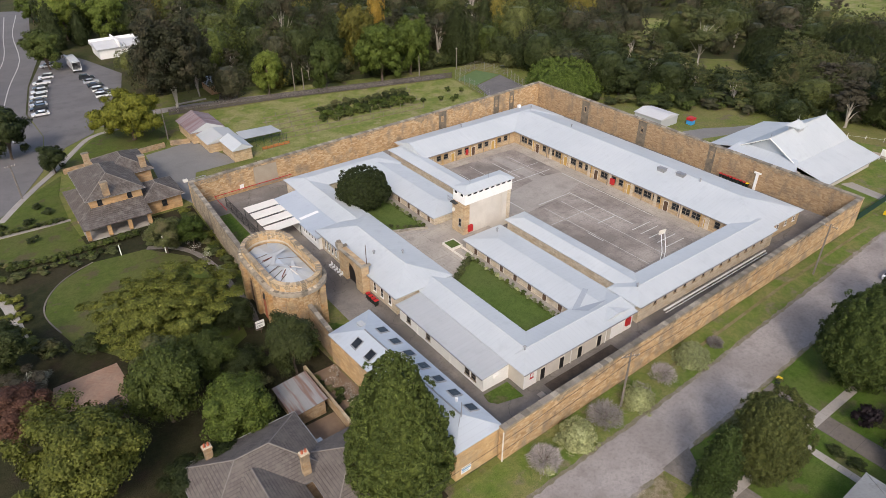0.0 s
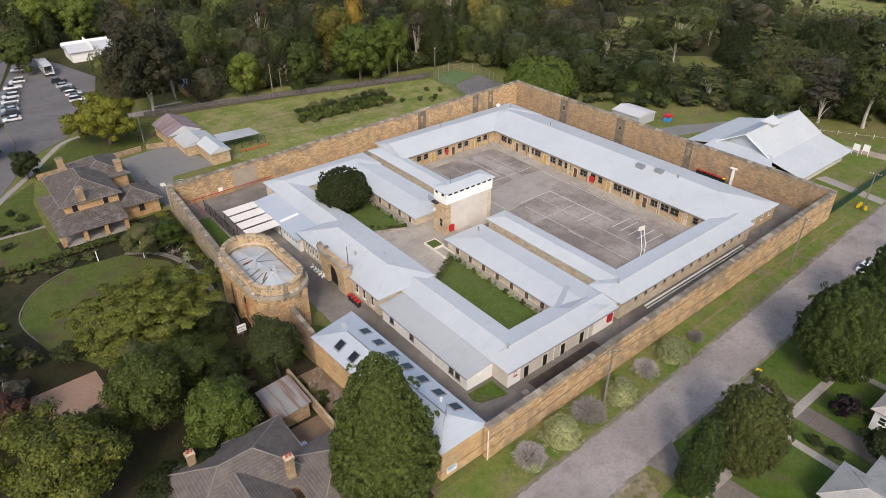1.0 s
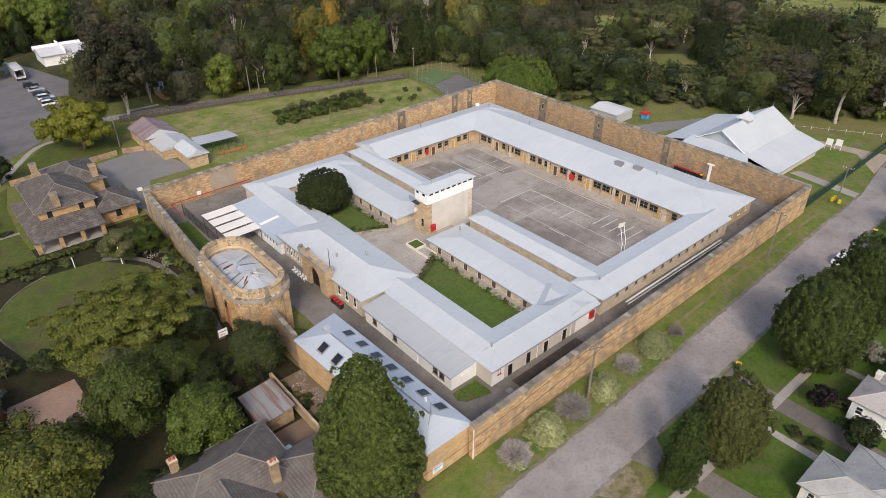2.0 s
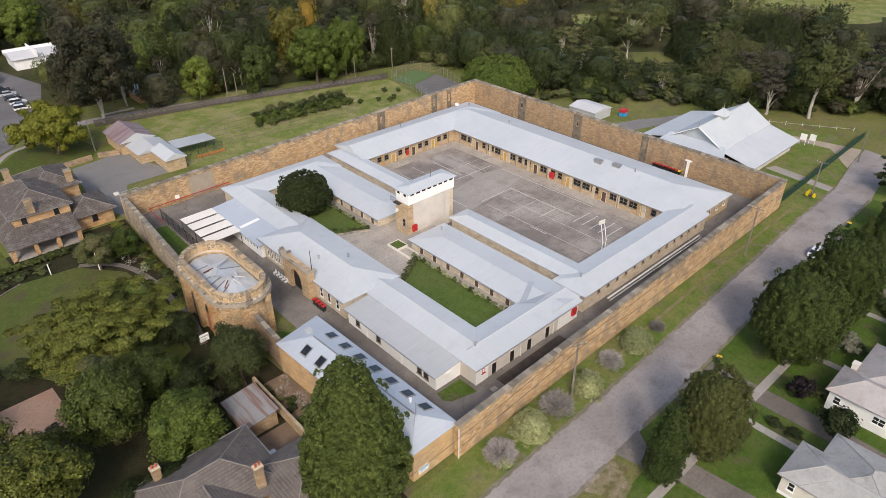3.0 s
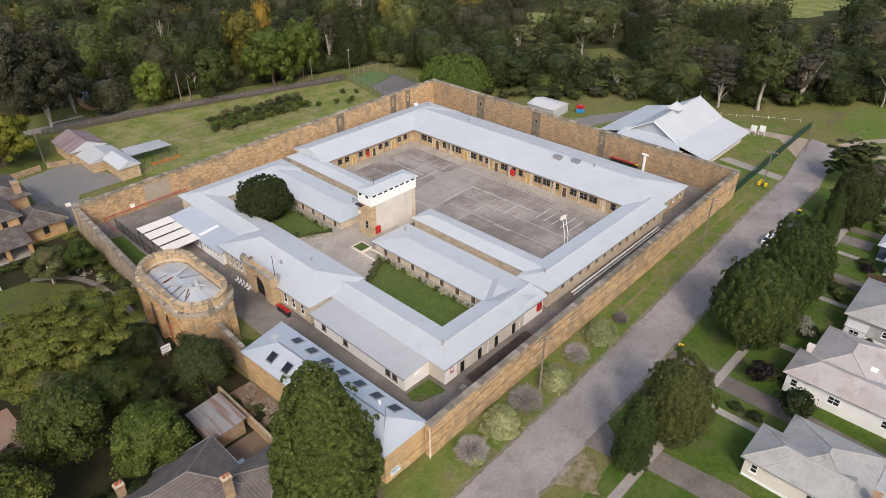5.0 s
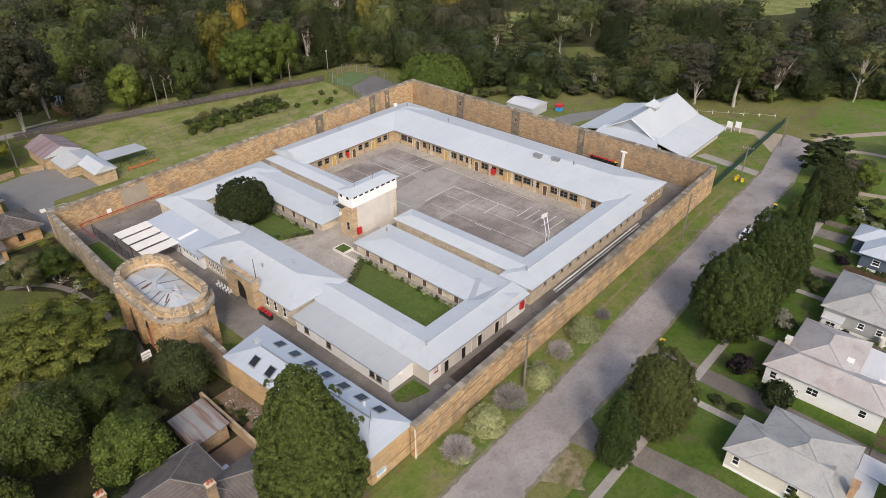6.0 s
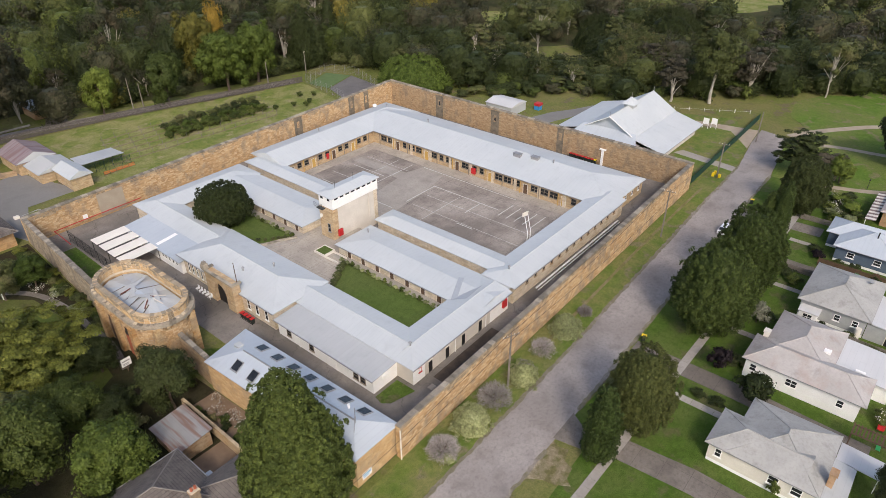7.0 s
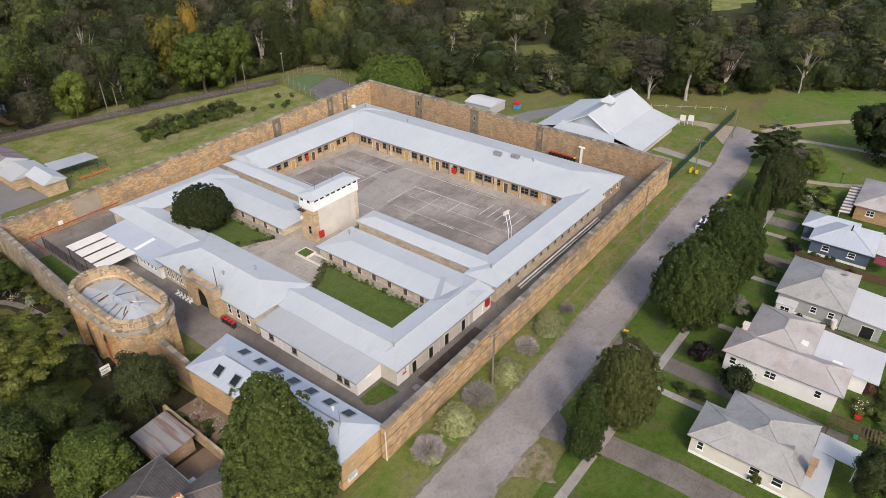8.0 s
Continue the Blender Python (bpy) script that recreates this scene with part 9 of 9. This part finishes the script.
part("cab", boxes((29.4, 31.8, 257.7, 259.6, 0.5, 2.7)), CP["white"], truck)
for y in (247.6, 249.0, 258.6):
    for x in (29.45, 31.75):
        part("wheel", tube(bmesh.new(), [(x - 0.14, y, 0.5), (x + 0.14, y, 0.5)], 0.5, 12), M_DARK, truck)
wh = thing("house", (44, 266, 0), "white house with white roof among trees", "house")
house_walls(wh, [(40.5, 55.5, 259, 271, 3.4)], M_WHITE)
house_roof(wh, [(39.8, 56.2, 258.4, 271.6, 3.5, 5.0, "x", False, False)], M_WHITE_SHEET)
part("parapet", boxes((47.6, 48.0, 258.2, 271.8, 3.4, 5.6), (40.0, 56.0, 271.4, 271.8, 3.4, 4.6)), M_WHITE, wh, "white stepped parapet")
lh = thing("house", (63, 201, 0), "small brick house with pale metal roof under trees", "house")
house_walls(lh, [(58.5, 66.8, 196.5, 204.5, 2.9)], M_BRICK_ORANGE, M_BRICK_ORANGE)
house_roof(lh, [(57.8, 67.5, 195.8, 205.2, 3.0, 4.8, "x", True, True)], M_ZINC_BLUE)
bench = thing("low_wall", (51, 190.7, 0), "low pale log barrier beside the lane", "barrier")
part("log", tube(bmesh.new(), [(46.5, 193.2, 0.3), (55.5, 193.0, 0.3)], 0.28, 7), M_BARK_PALE, bench)

# swept asphalt beside the hall and the orange barrier by the paddock
structure("pavement_hall_drive", slab([(142.0, 92.0), (148, 90.6), (154.4, 88.6), (161.1, 84.6), (167, 82.2), (166, 79.5), (154.5, 82.3), (147.6, 84.6), (142.0, 85.5)], -0.3, 0.017), M_YARD_GREY, "worn grey asphalt beside the hall", "pavement")
of = thing("barrier_fence", (56, 146.3, 0), "sagging orange plastic mesh barrier on stakes", "fence")
for k in range(6):
    x = 53.2 + k * 1.5
    part("stake", tube(bmesh.new(), [(x, 146.2, -0.1), (x, 146.2, 1.1)], 0.03, 4), M_IRON, of)
    if k < 5:
        part("mesh_panel", boxes((x + 0.05, x + 1.45, 146.19, 146.21, 0.25, 0.55), (x + 0.05, x + 1.45, 146.19, 146.21, 0.7, 0.95 - 0.1 * (k % 2))), M_ORANGE, of)
car("sedan", 118.3, 26.9, 2, CP["white"], "white sedan parked at the kerb", "")

# yards between the houses
bin_g = thing("storage_tub", (116.9, 3.6, 0), "small bright green lidded plastic tub", "tub")
M_GREENP = plain("bright_green_plastic", (0.05, 0.42, 0.12), (0.04, 0.34, 0.10), 2.0, 20.0, 0.45, bump=0.05)
part("body", boxes((116.6, 117.2, 3.3, 3.9, 0, 0.7)), M_GREENP, bin_g)
part("lid", boxes((116.55, 117.25, 3.25, 3.95, 0.7, 0.78)), M_GREENP, bin_g)
mat_g = thing("door_mat", (76.6, -6.7, 0), "bright green mat lying on the drive", "mat")
part("mat", box(bmesh.new(), 76.1, 77.1, -6.95, -6.45, 0.022, 0.05, bevel=0.01), M_GREENP, mat_g)
barrow = thing("wheelbarrow", (80.1, -6.3, 0), "red wheelbarrow standing beside flowering bushes", "wheelbarrow")
part("tray", prism(bmesh.new(), [(79.6, -6.7), (80.5, -6.7), (80.6, -5.9), (79.5, -5.9)], 0.35, 0.7), M_RED, barrow)
part("wheel", tube(bmesh.new(), [(80.9, -6.35, 0.2), (80.9, -6.25, 0.2)], 0.2, 10), M_DARK, barrow)
for sy in (-6.6, -6.0):
    part("handle", tube(bmesh.new(), [(80.8, sy, 0.25), (79.6, sy, 0.45), (78.9, sy, 0.7)], 0.03, 5), M_IRON, barrow)
    part("leg", tube(bmesh.new(), [(79.7, sy, 0.4), (79.7, sy, 0)], 0.03, 5), M_IRON, barrow)
perg = thing("pergola", (75.2, -6, 0), "dark slatted timber pergola beside the drive", "pergola")
for x in (74.4, 76.2):
    part("beam", boxes((x - 0.06, x + 0.06, -9.0, -3.4, 2.3, 2.45)), M_WOOD_DARK, perg)
    for y in (-8.9, -3.5):
        part("post", boxes((x - 0.06, x + 0.06, y - 0.06, y + 0.06, 0, 2.3)), M_WOOD_DARK, perg)
for k in range(14):
    piece("slat", shared("pergola_slat", lambda: boxes((-1.15, 1.15, -0.09, 0.09, 0, 0.05)), M_WOOD_DARK), perg, pose(75.3, -8.8 + k * 0.41, 2.45))
for x, y, r, h, leaf, words in ((81.6, -6.2, 1.6, 1.7, L_GREEN, "dense flowering bush with white flowers"), (86.3, -6.6, 1.3, 1.6, L_REDBROWN, "reddish-brown leafed bush"), (87.6, -8.6, 1.4, 2.2, L_BRIGHT, "bright yellow-green bush"), (117.0, 0.8, 1.1, 1.4, L_DARK, "dark potted garden bush"),
                                (145.9, 13.4, 1.8, 1.7, L_GREEN, "loose green rose bush"), (141.2, 13.2, 1.6, 1.5, L_GREEN, "loose green rose bush"), (138.6, 11.0, 1.5, 1.4, L_DARK, "dark rose bush")):
    tree("bush", leaf, x, y, r, h, words + " beside a house", "shrub", "bushes beside the houses", name="shrub")
for x, y in ((81.6, -6.2), (141.4, 13.2), (145.6, 13.6), (139.0, 11.6), (143.2, 12.0)):
    tree("blossom", L_PETAL, x, y, 1.5, 1.9, "white roses on a garden bush", "flowers", "white roses", name="rose")
box_l = thing("letter_box", (156.7, 15.9, 0), "small stone letter box pillar by path", "letter box")
part("pillar", boxes((156.4, 157.0, 15.6, 16.2, -0.1, 1.1)), M_COPING, box_l)
part("lid", boxes((156.3, 157.1, 15.5, 16.3, 1.1, 1.18)), M_GUTTER, box_l)
lampp = thing("garden_lamp", (156.0, 9.2, 0), "slim dark iron garden lamp post", "lamp")
part("post", tube(bmesh.new(), [(156.0, 9.2, -0.1), (156.0, 9.2, 2.2)], 0.05, 6), M_IRON, lampp)
part("lantern", boxes((155.85, 156.15, 9.05, 9.35, 2.2, 2.55)), M_IRON, lampp)
seat = thing("garden_bench", (176.6, 6.2, 0), "grey timber bench beside gravel path", "bench")
part("seat", boxes((175.7, 177.5, 6.0, 6.5, 0.4, 0.46)), M_WOOD_GREY, seat)
part("backrest", boxes((175.7, 177.5, 5.94, 6.0, 0.5, 0.9)), M_WOOD_GREY, seat)
for x in (175.8, 177.3):
    part("leg", boxes((x, x + 0.1, 6.0, 6.45, 0, 0.4)), M_WOOD_GREY, seat)


# ---------------------------------------------------------------- poles, wires, bins, court things
def power_pole(x, y, h, label, arm=None, lean=0.0, mat=None):
    p = thing("power_pole", (x, y, 0), label, "pole", "poles")
    part("pole", tube(bmesh.new(), [(x, y, -0.5), (x + lean * 0.5, y, h * 0.5), (x + lean, y, h)], [0.17, 0.15, 0.11], 8), mat or M_WOOD_GREY, p)
    if arm:
        dx, dy = arm
        a = part("crossarm", tube(bmesh.new(), [(x + lean - dx, y - dy, h - 0.5), (x + lean + dx, y + dy, h - 0.5)], 0.07, 4), M_WOOD_GREY, p)
        for s in (-0.9, -0.4, 0.4, 0.9):
            part("insulator", tube(bmesh.new(), [(x + lean + dx * s, y + dy * s, h - 0.45), (x + lean + dx * s, y + dy * s, h - 0.22)], 0.05, 5), M_CREAM, a)
    return p


power_pole(56.3, 35.3, 9.4, "grey timber power pole with crossarm on verge", (1.25, -0.5))
power_pole(108.4, 35.7, 10.2, "grey timber power pole on verge", (0.2, -1.1))
guard = power_pole(141.3, 36.8, 8.6, "grey timber power pole with yellow guards", (0.2, -1.1))
for x, y in ((140.7, 36.1), (141.9, 37.5), (140.6, 37.5)):
    part("guard", boxes((x - 0.25, x + 0.25, y - 0.25, y + 0.25, 0.5, 1.3)), M_YLID, guard, "yellow plastic guard")
power_pole(138.9, 20.8, 9.0, "pale timber power pole behind cypresses", (0.2, -1.1))
power_pole(168.5, 36.6, 8.0, "grey timber power pole at the street end")
power_pole(36.7, 168.1, 8.2, "leaning grey timber pole near car park")
power_pole(80.0, 183.2, 9.2, "grey timber pole beside the lane")
power_pole(82.6, 182.2, 7.4, "grey timber pole beside the lane")
power_pole(119.0, 171.6, 7.4, "grey timber pole beside the lane")
power_pole(135.4, 172.8, 7.2, "lamp post at the tennis court", (0.5, 0.2))
power_pole(1.2, 153.0, 8.0, "street lamp post at the highway", (1.0, 0.2))
for x, y, h in ((19.3, 111.9, 3.6), (12.4, 116.1, 2.2)):
    s = thing("garden_post", (x, y, 0), "slim white post in the garden", "post")
    part("post", tube(bmesh.new(), [(x, y, 0), (x, y, h)], 0.09, 6), M_WHITE, s)


def wire(a, b, sag, label):
    w = thing("power_line", a, label, "cable", "power lines")
    pts = [Vector(a).lerp(Vector(b), k / 12) - Vector((0, 0, sag * 4 * (k / 12) * (1 - k / 12))) for k in range(13)]
    part("cable", tube(bmesh.new(), pts, 0.025, 4), M_IRON, w)


for s in (-1.1, 1.1):
    wire((56.3 + s, 35.3 - s * 0.4, 8.9), (108.4 + s * 0.2, 35.7 - s, 9.7), 1.0, "thin dark power line between poles")
    wire((56.3 + s, 35.3 - s * 0.4, 8.9), (4 + s, 34.2 - s * 0.4, 8.6), 1.0, "thin dark power line between poles")
wire((108.4, 35.7, 9.7), (141.3, 36.8, 8.1), 0.6, "thin dark power line between poles")


def wheelie_bin(x, y, turn, lid, label, z=0.0):
    t = thing("wheelie_bin", (x, y, z), label, "bin", "wheelie bins")

    def body():
        bm = bmesh.new()
        lo, hi = 0.22, 0.29
        v = [bm.verts.new((sx * r, sy * r * 1.15, zz)) for r, zz in ((lo, 0.06), (hi, 0.98)) for sx, sy in ((-1, -1), (1, -1), (1, 1), (-1, 1))]
        for f in ((0, 3, 2, 1), (4, 5, 6, 7), (0, 1, 5, 4), (1, 2, 6, 5), (2, 3, 7, 6), (3, 0, 4, 7)):
            bm.faces.new([v[i] for i in f])
        return bm

    for n, me in (("body", shared("bin_body", body, M_BIN)), ("lid", shared("bin_lid_" + lid.name, lambda: box(bmesh.new(), -0.31, 0.31, -0.37, 0.37, 0.98, 1.08, bevel=0.03), lid))):
        o = new(n, me)
        o.parent = t
    for s in (-0.25, 0.25):
        o = new("wheel", shared("bin_wheel", lambda: tube(bmesh.new(), [(-0.03, 0, 0.1), (0.03, 0, 0.1)], 0.1, 8), M_DARK))
        o.parent, o.location = t, (s, 0.3, 0)
    t.rotation_euler = (0, 0, radians(turn))


for k in range(9):
    wheelie_bin(130.6, 61.9 + k * 0.82, 90, M_RED if k else M_YLID, "dark wheelie bin with " + ("red" if k else "yellow") + " lid by the wall")
for k in range(4):
    wheelie_bin(42.0, 74.4 + k * 0.85, 90, M_RED, "dark wheelie bin with red lid by the range")
for k in range(5):
    y = 85.4 + k * 0.95
    ch = thing("garden_chair", (41.6, y, 0), "white plastic chair beside the entrance range", "chair", "chairs of the entrance yard")
    part("seat", boxes((41.3, 41.85, y - 0.27, y + 0.27, 0.40, 0.45)), M_WHITE, ch)
    part("backrest", boxes((41.82, 41.88, y - 0.27, y + 0.27, 0.45, 0.95)), M_WHITE, ch)
    for dx in (0.04, 0.48):
        for dy in (-0.23, 0.19):
            part("leg", boxes((41.3 + dx, 41.35 + dx, y + dy, y + dy + 0.05, 0, 0.40)), M_WHITE, ch)
wheelie_bin(77.4, 24.9, 10, M_YLID, "dark wheelie bin with yellow lid at the kerb")
wheelie_bin(133.4, 26.6, 10, M_YLID, "dark wheelie bin with yellow lid at the kerb")

hoop = thing("basketball_stand", (90.3, 54.6, 0), "white steel basketball stand with angled posts", "basketball stand")
for s in (0.0, 1.05):
    part("post", tube(bmesh.new(), [(90.0 + s, 54.4, 0), (90.2 + s, 54.5, 2.2), (93.4 + s, 57.3, 3.3)], 0.07, 6), M_WHITE, hoop)
part("backboard", prism(bmesh.new(), [(93.5, 57.86), (95.0, 57.56), (95.0, 57.64), (93.5, 57.94)], 2.9, 3.8), M_CREAM, hoop)
part("rim", tube(bmesh.new(), [(94.3 + 0.25 * math.cos(k), 58.15 + 0.25 * math.sin(k), 3.05) for k in [i * 0.6283 for i in range(11)]], 0.02, 4), M_POT, hoop)
flue = thing("stub_chimney", (131.0, 60.4, 0), "white stub chimney against the wall", "chimney")
part("shaft", boxes((130.6, 131.1, 60.1, 60.6, 0, 3.9)), M_WHITE, flue)
part("cap", boxes((130.45, 131.15, 59.6, 61.1, 3.9, 4.15)), M_WHITE, flue)
planter = thing("planter", (62.2, 80.0, 1.3), "low cream rendered planter with grass", "planter")
part("kerb", ring_wall(60.9, 63.5, 78.7, 81.5, 1.25, 1.75, 0.2), M_CREAM, planter)
part("soil", boxes((61.1, 63.3, 78.9, 81.3, 1.25, 1.68)), M_GRASS_GAOL, planter)
rail = thing("ramp_wall", (62, 77, 1.3), "low cream rendered ramp walls", "wall")
for x in (60.9, 63.0):
    part("kerb", boxes((x, x + 0.18, 75.2, 78.6, 1.25, 1.7)), M_CREAM, rail)
kerb = thing("lawn_kerb", (57, 91, 1.3), "curved grey stone kerb round the lawn", "kerb")
part("stone_kerb", ribbon([(53.2, 96.0), (56.0, 91.3), (59.2, 89.7), (62.3, 88.1)], 0.45, 1.2, 1.58), M_COPING, kerb)
part("stone_kerb", ribbon([(52.6, 94.6), (55.2, 90.2), (58.6, 88.3), (62.0, 86.8)], 0.3, 1.2, 1.42), M_CONCRETE, kerb, "pale outer kerb")
grate = thing("yard_cage", (58, 42.4, 0), "dark wire cage roof over the yard strip", "cage")
for k in range(24):
    part("bar", tube(bmesh.new(), [(51.0 + k * 0.6, 39.1, 3.2), (51.0 + k * 0.6, 40.6, 3.6)], 0.03, 4), M_IRON, grate)
part("rail", tube(bmesh.new(), [(51.0, 40.6, 3.6), (65, 40.6, 3.6)], 0.05, 4), M_IRON, grate)
structure("yard_dark_patch", slab([(51.0, 39.6), (65.2, 39.7), (65.2, 44.6), (51.0, 44.5)], -0.2, 0.006), M_DARK_EARTH, "dark brown damp patch of the yard strip", "yard")
for x, y, w, d in ((49.3, 43.3, 1.0, 0.8),):
    cv = thing("concrete_cover", (x, y, 0), "pale concrete pit cover", "cover")
    part("lid", box(bmesh.new(), x - w / 2, x + w / 2, y - d / 2, y + d / 2, 0, 0.12, bevel=0.02), M_YARD_PALE, cv)
boxx = thing("roof_unit", (118.2, 123.0, 0), "white air unit on the far roof", "air unit")
part("case", boxes((117.9, 118.7, 122.6, 123.3, 3.9, 4.6)), M_WHITE, boxx)
